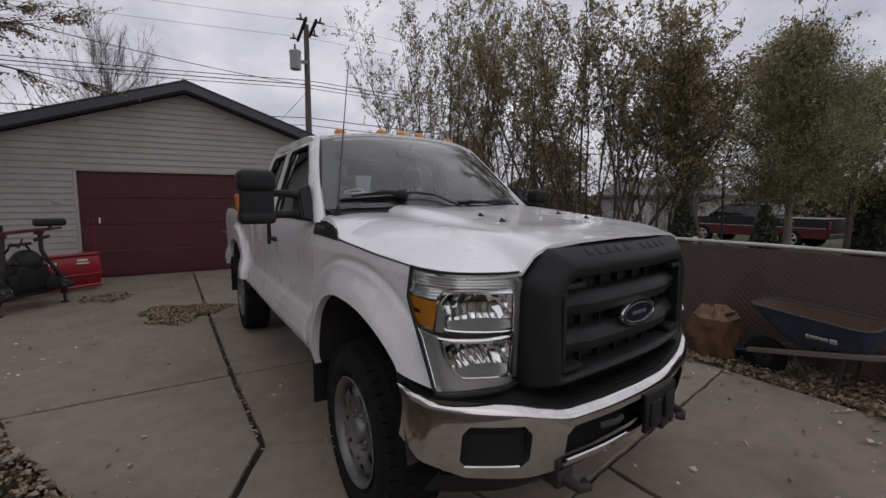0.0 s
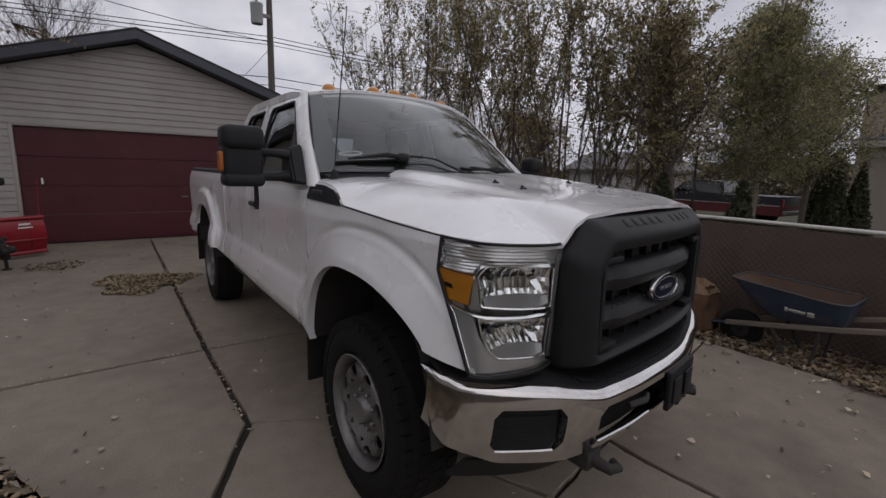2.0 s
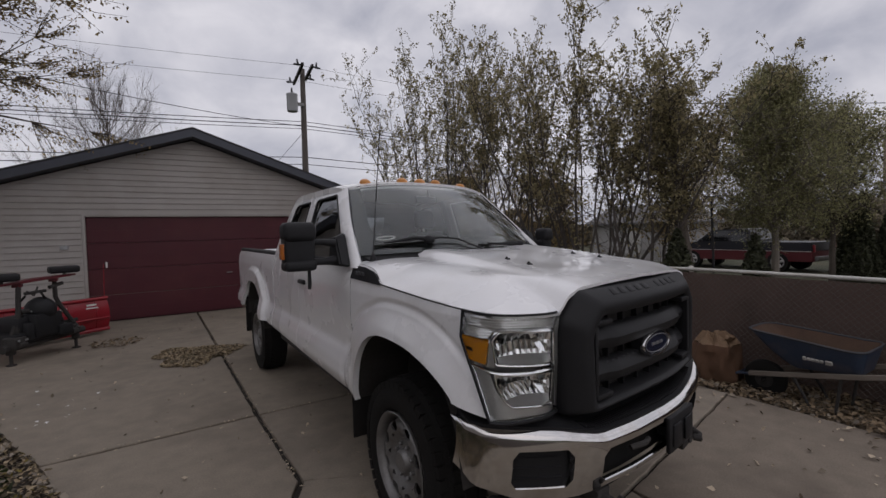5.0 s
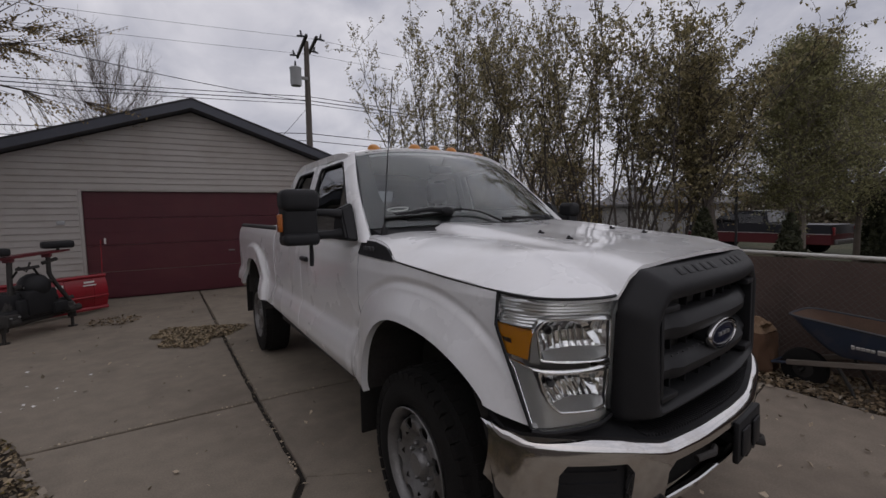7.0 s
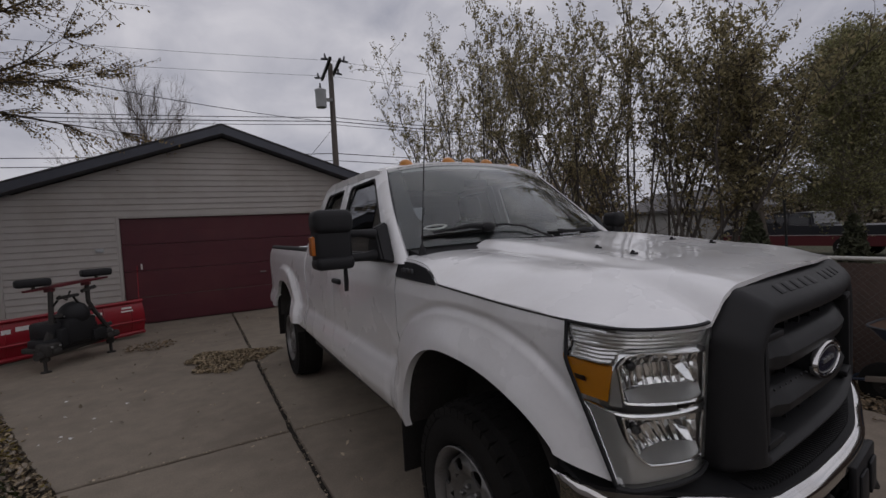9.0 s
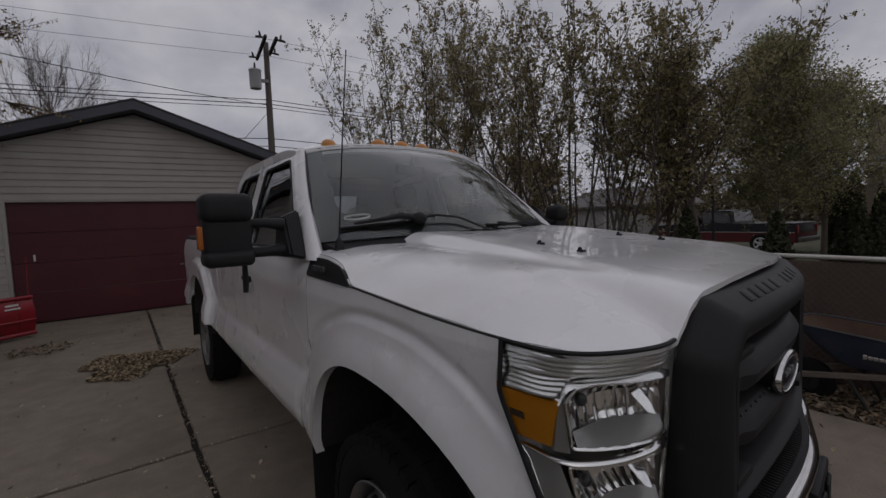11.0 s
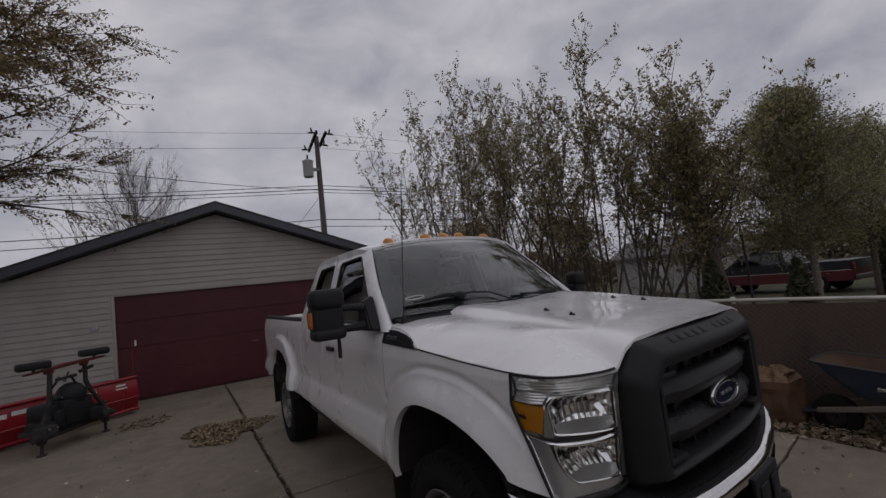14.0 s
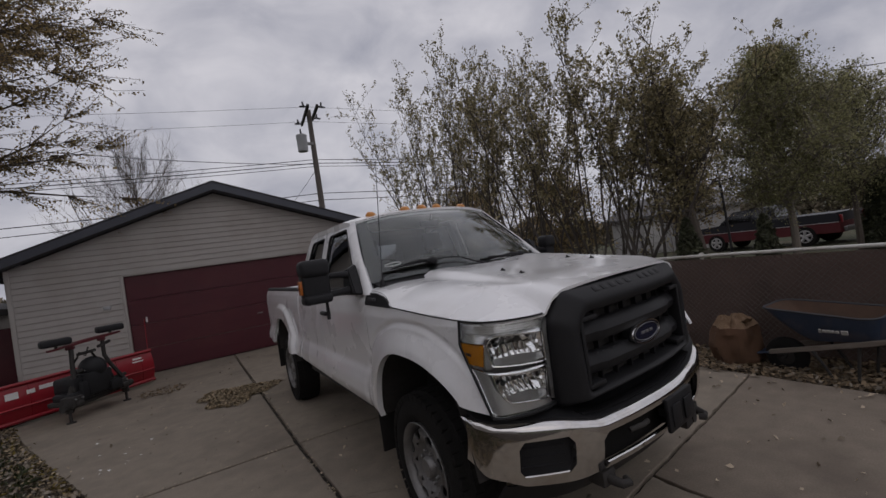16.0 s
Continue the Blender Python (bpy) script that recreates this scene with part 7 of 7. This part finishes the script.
def tree(at, height, spread, seed, name, label, trunk_r=0.16, first=0.25, leaves=9000, leaf=0.07, mat_leaf=None, bark=None, crown_label="dense olive crown", levels=34, bare=False, droop=0.0, category="tree", shape=None, fine=3, loose=0.11, twig=1.0, spray=0.0, even=False):
    """A single trunk with limbs, twigs and a crown of many leaves."""
    r = np.random.default_rng(seed)
    t = thing(name, label, category, (at[0], at[1], -0.18))
    wood = Wood()
    cen = []
    pts, _ = wander(r, (0, 0, 0), (0, 0, 1), height * 0.94, 12, 0.04, 0.05)
    wood.limb(pts, trunk_r, 0.012, 9)
    for i in range(levels):
        f = first + (0.97 - first) * (i + r.random()) / levels
        k_ = f / 0.94 * 12
        b = lerp(pts[min(11, int(k_))], pts[min(12, int(k_) + 1)], k_ - int(k_))
        a = i * 2.4 + r.random()
        prof = shape(f) if shape else math.sin(math.pi * min(1, (f - first) / (1 - first) * 0.86 + 0.16)) ** 0.7
        ln = spread * prof * (0.90 + 0.15 * r.random() if even else 0.75 + 0.4 * r.random())
        d = np.array([math.cos(a), math.sin(a), 0.45 + 0.5 * f - droop])
        limb, de = wander(r, b, d / np.linalg.norm(d), ln, 6, 0.12, 0.03 - droop * 0.06)
        wood.limb(limb, trunk_r * 0.28 * (1.1 - f) + 0.012, 0.004, 5)
        for j in range(1, 7):
            for _ in range(fine):
                dd = de * 0.6 + r.normal(size=3) * 0.75 + np.array([0, 0, 0.15 - droop])
                if spray:
                    way = (limb[j] - limb[j - 1]) / np.linalg.norm(limb[j] - limb[j - 1])
                    dd = way * spray + r.normal(size=3) * np.array([0.6, 0.6, 0.22]) + np.array([0, 0, -droop])
                if bare:
                    way = (limb[j] - limb[j - 1]) / np.linalg.norm(limb[j] - limb[j - 1])
                    dd = way + r.normal(size=3) * 0.30 + np.array([0, 0, 0.25])
                tw, _e = wander(r, limb[j], dd / np.linalg.norm(dd), (ln * (0.16 + 0.22 * r.random()) + 0.12) * twig, 3, 0.08 if bare else 0.2, -droop * 0.05)
                wood.limb(tw, 0.008, 0.0022, 3)
                if spray:
                    for s_ in np.linspace(0.10, 1.0, 34):
                        k2 = min(2, int(s_ * 3))
                        cen.append(lerp(tw[k2], tw[k2 + 1], s_ * 3 - k2) + r.normal(size=3) * loose + np.array([0, 0, -0.03]))
                    continue
                for q_ in tw[1:]:
                    for _2 in range(3):
                        e = q_ + r.normal(size=3) * loose
                        if bare:
                            tip = q_ + (_e * 0.5 + r.normal(size=3) * 0.22 + np.array([0, 0, 0.2])) * 0.7
                            wood.limb([q_, lerp(q_, tip, 0.5), tip], 0.0045, 0.002, 3)
                        else:
                            cen.extend(lerp(q_, e, s_) + r.normal(size=3) * 0.035 for s_ in (0.3, 0.6, 0.9, 1.1))
    wood.mesh("trunk", bark or BARK, t, "trunk with limbs and twigs")
    if not bare:
        cen = np.array(cen)
        if len(cen) > leaves:
            cen = cen[r.choice(len(cen), leaves, replace=False)]
        leaf_mesh("crown", cen, leaf * (0.7 + 0.6 * r.random(len(cen))), mat_leaf or OLIVE, t, crown_label, 0.0, seed + 100, folded=False)
    return t


# dense tree over the far drive, small golden ones behind the shrubs
tree((8.24, 2.70), 4.6, 1.95, 71, "broadleaf_tree", "dense olive-leaved tree with a pale trunk", 0.085, 0.33, 60000, 0.046, OLIVE, bark=PALEBARK, crown_label="dense olive crown", levels=60, fine=6, loose=0.11, shape=lambda f: 1.12 * (1.06 - f) ** 0.82 * min(1, 0.70 + (f - 0.33) * 3))
tree((4.95, 2.55), 4.0, 0.85, 78, "small_tree", "slender dark-trunked tree with olive leaves behind the fence", 0.13, 0.42, 7000, 0.055, GREEN, crown_label="sparse olive leaves", levels=26, fine=4)
tree((12.2, 3.0), 4.3, 1.5, 72, "broadleaf_tree", "rounded olive-leaved tree beside the house", 0.08, 0.34, 22000, 0.056, OLIVE, levels=44, fine=4)
tree((9.2, 5.2), 4.4, 1.5, 73, "small_tree", "small golden autumn tree behind the shrubs", 0.06, 0.28, 5500, 0.075, GOLD, crown_label="golden thinning crown")
tree((7.6, 7.6), 3.0, 1.0, 74, "small_tree", "small golden autumn tree behind the shrubs", 0.05, 0.25, 2600, 0.075, GOLD, crown_label="golden thinning crown")
for x, y, h, sp, sd in ((10.5, 11.5, 3.6, 1.7, 171), (9.0, 15.0, 4.0, 1.9, 172), (12.5, 18.5, 4.6, 2.3, 173)):
    tree((x, y), h, sp, sd, "small_tree", "small golden autumn tree behind the shrubs", 0.06, 0.22, 7000, 0.085, GOLD, crown_label="golden thinning crown")
# large tree beyond the garden bed, bare trees far behind the garage
tree((-7.25, 7.8), 10.8, 5.2, 75, "autumn_tree", "large tree with drooping twigs and rust-gold leaves", 0.22, 0.255, 360000, 0.054, GOLD, loose=0.028, twig=0.60, droop=0.20, spray=1.2, even=True, crown_label="thinning rust-gold leaves on long twigs", levels=235, fine=8, shape=lambda f: 1.0 - 0.20 * f)
tree((-3.6, 25.0), 7.9, 5.6, 76, "bare_tree", "bare leafless tree behind the garage", 0.12, 0.16, bare=True, fine=2, levels=36, category="tree", shape=lambda f: 1.0 - 0.62 * f, droop=-0.55)
tree((-12.0, 27.0), 9.0, 4.4, 77, "bare_tree", "bare leafless tree behind the garage", 0.16, 0.16, bare=True, fine=2, levels=36, category="tree", shape=lambda f: 1.0 - 0.62 * f, droop=-0.55)


def cedar(at, height, radius, seed, label="dark green conical cedar behind the fence"):
    r = np.random.default_rng(seed)
    t = thing("cedar", label, "cedar", (at[0], at[1], -0.18), group="cedars behind the fence")
    wood = Wood()
    wood.limb([np.array((0, 0, 0.0)), np.array((0.01, 0, height * 0.5)), np.array((0, 0, height * 0.97))], 0.05, 0.008, 7)
    n = int(5200 * radius * height)
    f = r.random(n) ** 1.25
    a = r.uniform(0, 2 * np.pi, n)
    lump = 1 + 0.16 * np.sin(5 * a + 9 * f) + 0.10 * np.sin(11 * a - 17 * f)
    rr = radius * (1 - f) ** 0.75 * np.minimum(1, 0.55 + f * 5) * lump * (0.55 + 0.45 * np.sqrt(r.random(n)))
    cen = np.column_stack([rr * np.cos(a), rr * np.sin(a), 0.08 + f * (height - 0.08)])
    for i in range(24):
        f_ = (i + 0.5) / 24
        a_ = i * 2.4
        e = np.array([math.cos(a_) * radius * (1 - f_) ** 0.8 * 0.8, math.sin(a_) * radius * (1 - f_) ** 0.8 * 0.8, f_ * height + 0.2])
        wood.limb([np.array((0, 0, f_ * height * 0.9)), e], 0.012, 0.004, 4)
    wood.mesh("trunk", BARK, t)
    ob = leaf_mesh("foliage", cen, 0.07 + 0.06 * r.random(n), CEDAR, t, "dense scaly dark foliage", 0.0, seed + 9, droop=-0.5, aspect=0.4)
    return t


for x, y, h, rad, sd in ((7.2, -0.14, 2.45, 0.50, 81), (4.40, 2.48, 1.70, 0.40, 82), (4.55, 1.55, 1.62, 0.34, 83), (12.6, 2.55, 2.45, 0.42, 84), (13.0, 2.15, 2.1, 0.36, 85), (13.3, 2.95, 2.2, 0.40, 86)):
    cedar((x, y), h, rad, sd)

# far hedge and woods that close the horizon
rng = np.random.default_rng(90)
HEDGE = material("far_autumn_hedge", (0.15, 0.125, 0.085), 0.8, vary=0.5, scale=0.3, fine=4, bump=0.0, islands=0.8)
n = 100000
a = rng.uniform(0, 2 * np.pi, n)
dist = 44 + 6 * rng.random(n)
top = 2.6 + 1.1 * np.sin(a * 7) * np.sin(a * 3 + 1) + 0.7 * np.sin(a * 23) + 0.5 * np.sin(a * 61)
cen = np.column_stack([dist * np.cos(a), dist * np.sin(a), np.abs(top) * rng.random(n)])
tagged(leaf_mesh("far_hedge", cen, 0.35 + 0.4 * rng.random(n), HEDGE, None, "", 0.0, 91, folded=False), "far blurred line of autumn hedges and bushes", "hedge", kind="stuff")


# ---- utility pole and wires ----
pole = thing("utility_pole", "weathered wooden utility pole with crossarms and grey transformer", "utility pole", (3.62, 18.2, -0.5))
bm = mesh()
tube(bm, [(0, 0, -0.1), (0.0, 0, 4.5), (0.02, 0, 9.1)], [0.15, 0.13, 0.10], 12)
part("shaft", bm, POLE, pole)
for off in (-0.17, 0.22):
    bm = mesh()
    m = Matrix.Translation((off, 0.0, 8.85)) @ Euler((0, 0, radians(83))).to_matrix().to_4x4()
    box(bm, (-1.3 if off < 0 else -1.3, -0.05, -0.06), (1.3 if off < 0 else 0.5, 0.05, 0.06), 0.008, m)
    arm = part("crossarm", bm, DARK, pole, "dark wooden crossarm")
    for s in (-1.15, 1.1) if off < 0 else (-1.15, 0.3):
        bm = mesh()
        d = -1 if off < 0 else 1
        p = m @ Vector((s, 0, 0))
        tube(bm, [p, p + Vector((d * 0.18, 0, 0.0)), p + Vector((d * 0.34, 0, -0.02))], [0.022, 0.05, 0.035], 8)
        tube(bm, [p + Vector((d * 0.16, 0, 0.0)), p + Vector((d * 0.20, 0, 0.20))], [0.05, 0.03], 8)
        part("insulator", bm, SATIN, arm, "dark insulator")
bm = mesh()
lathe(bm, [(7.22, 0.001), (7.22, 0.20), (7.26, 0.215), (7.86, 0.22), (7.90, 0.24), (7.95, 0.21), (7.98, 0.001)], (-0.50, -0.18, 0), 24, "z")
tr = part("transformer", bm, TRAFO, pole, "grey transformer can", angle=40)
bm = mesh()
tube(bm, [(-0.50, -0.18, 7.95), (-0.50, -0.18, 8.2)], [0.05, 0.03], 8)
part("bushing", bm, SATIN, tr)
bm = mesh()
box(bm, (-0.32, -0.16, 7.52), (0.0, -0.06, 7.64))
part("bracket", bm, STEEL, tr, smooth=False)


def cable(p0, p1, sag, r=0.016, n=24, label="black overhead cable sagging from the pole"):
    b2 = mesh()
    tube(b2, [Vector(p0).lerp(Vector(p1), i / n) - Vector((0, 0, 4 * sag * (i / n) * (1 - i / n))) for i in range(n + 1)], r, 5)
    tagged(part("cable", b2, CABLE), label, "cable", "overhead cables")


px, py = 3.62, 18.2
for z, dz, r in ((8.75, 0.1, 0.006), (8.1, 0.0, 0.006), (6.40, 0.1, 0.014), (6.24, -0.1, 0.017), (6.10, -0.2, 0.012), (4.9, 0.0, 0.016), (4.6, 0.0, 0.014)):
    cable((px, py, z), (-34, 21 + dz * 6, z + dz), 0.45, r)
    cable((px, py, z), (40, 15 + dz * 6, z + dz), 0.45, r)
cable((px, py, 6.2), (-9.0, 9.0, 5.2), 0.25, 0.011)
cable((px, py, 6.0), (1.6, 16.0, 3.9), 0.05, 0.009)
for z in (5.35, 4.95, 4.10, 4.05):
    cable((10, 9, z + 0.4), (40, -6, z + 1.4), 0.35, 0.014)

# ---- house beyond the fence ----
HX, HY = 15.6, 2.55
house = thing("house", "beige single-storey house with white trim and grey hip roof", "house")
bm = mesh()
box(bm, (HX, -9.0, -0.20), (HX + 8.0, HY, 2.42))
part("wall", bm, HOUSEWALL, house, smooth=False)
bm = mesh()
box(bm, (HX - 0.03, -9.02, 2.20), (HX + 8.02, HY + 0.03, 2.44), 0.01)
part("frieze", bm, TRIM, house, "white frieze board")
bm = mesh()
box(bm, (HX - 0.42, -9.4, 2.445), (HX + 8.4, HY + 0.42, 2.64), 0.02)
part("eave", bm, TRIM, house, "white eave")
bm = mesh()
b0 = [(HX - 0.46, -9.44, 2.645), (HX + 8.44, -9.44, 2.645), (HX + 8.44, HY + 0.46, 2.645), (HX - 0.46, HY + 0.46, 2.645)]
b1 = [(HX + 3.9, -5.0, 4.0), (HX + 4.1, -5.0, 4.0), (HX + 4.1, HY - 4.0, 4.0), (HX + 3.9, HY - 4.0, 4.0)]
loft(bm, [b0, b1])
part("roof", bm, SHINGLE, house, "grey shingled hip roof", smooth=False)
for y0, y1 in ((-0.6, 1.15), (-4.5, -2.6)):
    bm = mesh()
    for lo, hi in (((HX - 0.05, y0 - 0.08, 0.35), (HX - 0.002, y0, 2.08)), ((HX - 0.05, y1, 0.35), (HX - 0.002, y1 + 0.08, 2.08)), ((HX - 0.05, y0, 2.0), (HX - 0.002, y1, 2.08)), ((HX - 0.05, y0, 0.35), (HX - 0.002, y1, 0.43))):
        box(bm, lo, hi, 0.004)
    w = part("window", bm, TRIM, house, "white framed picture window")
    bm = mesh()
    box(bm, (HX - 0.03, y0, 0.43), (HX - 0.012, y1, 2.0))
    part("pane", bm, DARKGLASS, w, "dark window pane", smooth=False)
bm = mesh()
box(bm, (HX + 1.3, HY + 0.02, -0.20), (HX + 1.75, HY + 0.62, 4.10), 0.02)
chim = part("chimney", bm, BRICK, house, "tan brick chimney")
bm = mesh()
box(bm, (HX + 1.25, HY - 0.03, 4.10), (HX + 1.80, HY + 0.67, 4.18), 0.01)
box(bm, (HX + 1.3, HY + 0.2, 4.18), (HX + 1.65, HY + 0.48, 4.30), 0.01)
box(bm, (HX + 1.2, HY + 0.12, 4.30), (HX + 1.75, HY + 0.58, 4.35), 0.01)
part("chimney_cap", bm, DARK, chim, "dark chimney cap")

# ---- pale shed seen through the shrubs ----
shed = thing("neighbour_shed", "low pale shed with dark flat roof seen through shrubs", "shed")
bm = mesh()
box(bm, (18.9, 10.7, -0.20), (22.6, 15.6, 1.67))
part("wall", bm, SHEDWALL, shed, smooth=False)
bm = mesh()
loft(bm, [[(x, y, z) for x, y in ((18.9 - o, 10.7 - o), (22.6 + o, 10.7 - o), (22.6 + o, 15.6 + o), (18.9 - o, 15.6 + o))] for o, z in ((0.28, 1.67), (0.31, 1.79), (-0.75, 2.70))])
part("roof", bm, GREYROOF, shed, "low grey roof", smooth=False)
bm = mesh()
box(bm, (18.86, 12.6, 0.0), (18.91, 13.6, 1.55), 0.006)
part("door", bm, TRIM, shed, "pale shed door")
shed2 = thing("back_shed", "small beige shed with a dark red door beside the garage", "shed")
bm = mesh()
box(bm, (-9.5, 12.5, -0.20), (-5.30, 15.5, 1.66))
part("wall", bm, VINYL, shed2, smooth=False)
bm = mesh()
prism(bm, [(-9.8, 12.2, 1.62), (-5.2, 12.2, 1.62), (-5.2, 12.2, 1.70), (-7.4, 12.2, 2.20), (-9.8, 12.2, 1.70)], (0, 3.6, 0))
part("roof", bm, SHINGLE, shed2, smooth=False)
bm = mesh()
box(bm, (-6.05, 12.44, -0.1), (-5.50, 12.49, 1.33), 0.006)
part("door", bm, MAROON, shed2, "dark red door")

# ---- red pickup parked far off ----
far = thing("parked_pickup", "navy and dark red pickup with silver rims parked far off", "pickup truck", (17.73, 7.30, -0.16), 266.3)
FARDARK = material("dark_navy_car_paint", (0.010, 0.010, 0.014), 0.45, vary=0.1, bump=0.0, spec=0.35)
FARTRIM = material("silver_wheel_paint", (0.42, 0.41, 0.41), 0.4, 0.5, vary=0.1, bump=0.0)
RCAR = material("dark_red_car_paint", (0.085, 0.010, 0.014), 0.5, vary=0.1, bump=0.0, coat=0.1)


def far_body(name, prof, mat, label):
    b2 = mesh()
    loft(b2, [[(x * (0.99 if abs(s) == 1 else 1.0), s * 0.90 * (0.84 if z > 1.3 else 1.0), z) for x, z in prof] for s in (-1, -0.92, 0.92, 1)])
    return part(name, b2, mat, far, label, angle=30)


far_body("body", [(-2.5, 0.36), (-2.55, 0.76), (2.55, 0.76), (2.55, 0.40)], RCAR, "red lower body")
far_body("upper_body", [(-2.55, 0.762), (-2.5, 0.92), (-2.35, 0.99), (-1.45, 1.05), (-0.93, 1.52), (-0.1, 1.56), (0.45, 1.54), (0.58, 1.06), (2.5, 1.06), (2.55, 0.762)], FARDARK, "dark upper body")
for name_, (xa, za), (xb, zb), off in (("windscreen", (-1.40, 1.10), (-0.97, 1.49), -0.02), ("rear_window", (0.575, 1.12), (0.475, 1.50), 0.02)):
    bm = mesh()
    prism(bm, [(xa, -0.76, za), (xa, 0.76, za), (xb, 0.68, zb), (xb, -0.68, zb)], (off, 0, 0.012))
    part(name_, bm, DARKGLASS, far, "dark cab glass", smooth=False)
bm = mesh()
box(bm, (2.54, -0.78, 0.42), (2.66, 0.78, 0.58), 0.03)
part("bumper", bm, STEEL, far, "dull rear bumper")
for s in (-1, 1):
    y = s * 0.875
    for x0, x1, x2, x3 in ((-1.27, -0.86, -0.20, -0.20), (-0.14, -0.14, 0.40, 0.50)):
        bm = mesh()
        prism(bm, [(x0, y, 1.09), (x1, y * 0.88, 1.485), (x2, y * 0.88, 1.485), (x3, y, 1.09)], (0, s * 0.02, 0))
        part("side_glass", bm, DARKGLASS, far, "dark side window", smooth=False)
    # highlight line between the two tones, made as a pale strip
    bm = mesh()
    box(bm, (-2.5, s * 0.90 - 0.006, 0.735), (2.5, s * 0.90 + 0.006, 0.758), 0.004)
    part("trim_strip", bm, FARTRIM, far, "pale strip standing in for a highlight line")
    bm = mesh()
    box(bm, (2.50, s * 0.78 - 0.06, 0.72), (2.562, s * 0.78 + 0.06, 0.98), 0.01)
    part("tail_lamp", bm, RED, far, "red tail lamp")
    bm = mesh()
    ball(bm, (-1.2, s * 1.02, 1.12), 0.10, 12, (0.6, 1, 0.75))
    part("mirror", bm, BLACK, far, "black door mirror")
    for x in (-1.62, 1.50):
        bm = mesh()
        tube(bm, [(x, s * 0.70, 0.345), (x, s * 0.915, 0.345)], 0.345, 24)
        w_ = part("wheel", bm, RUBBER, far, "black tyre")
        bm = mesh()
        tube(bm, [(x, s * 0.86, 0.345), (x, s * 0.922, 0.345)], 0.07, 12)
        for k in range(5):
            a = k * math.pi * 0.4 + 0.3
            tube(bm, [(x, s * 0.918, 0.345), (x + 0.20 * math.cos(a), s * 0.918, 0.345 + 0.20 * math.sin(a))], [0.040, 0.052], 8)
        tube(bm, [(x + 0.205 * math.cos(q * math.pi / 12), s * 0.918, 0.345 + 0.205 * math.sin(q * math.pi / 12)) for q in range(25)], 0.020, 8)
        part("rim", bm, FARTRIM, w_, "silver five-spoke rim")

# slender post with a hook among the cedars
post = thing("garden_post", "slender dark metal garden post with a small hook", "post", (7.03, 3.28, -0.16))
bm = mesh()
tube(bm, [(0, 0, 0), (0.0, 0, 1.2), (0.0, 0.03, 2.27)], 0.024, 8)
part("shaft", bm, CABLE, post)
bm = mesh()
tube(bm, [(0, -0.22, 2.30), (0.0, 0.0, 2.28), (0.0, 0.16, 2.30), (0, 0.20, 2.36)], 0.012, 6)
part("hook", bm, CABLE, post, "dark hook arm")
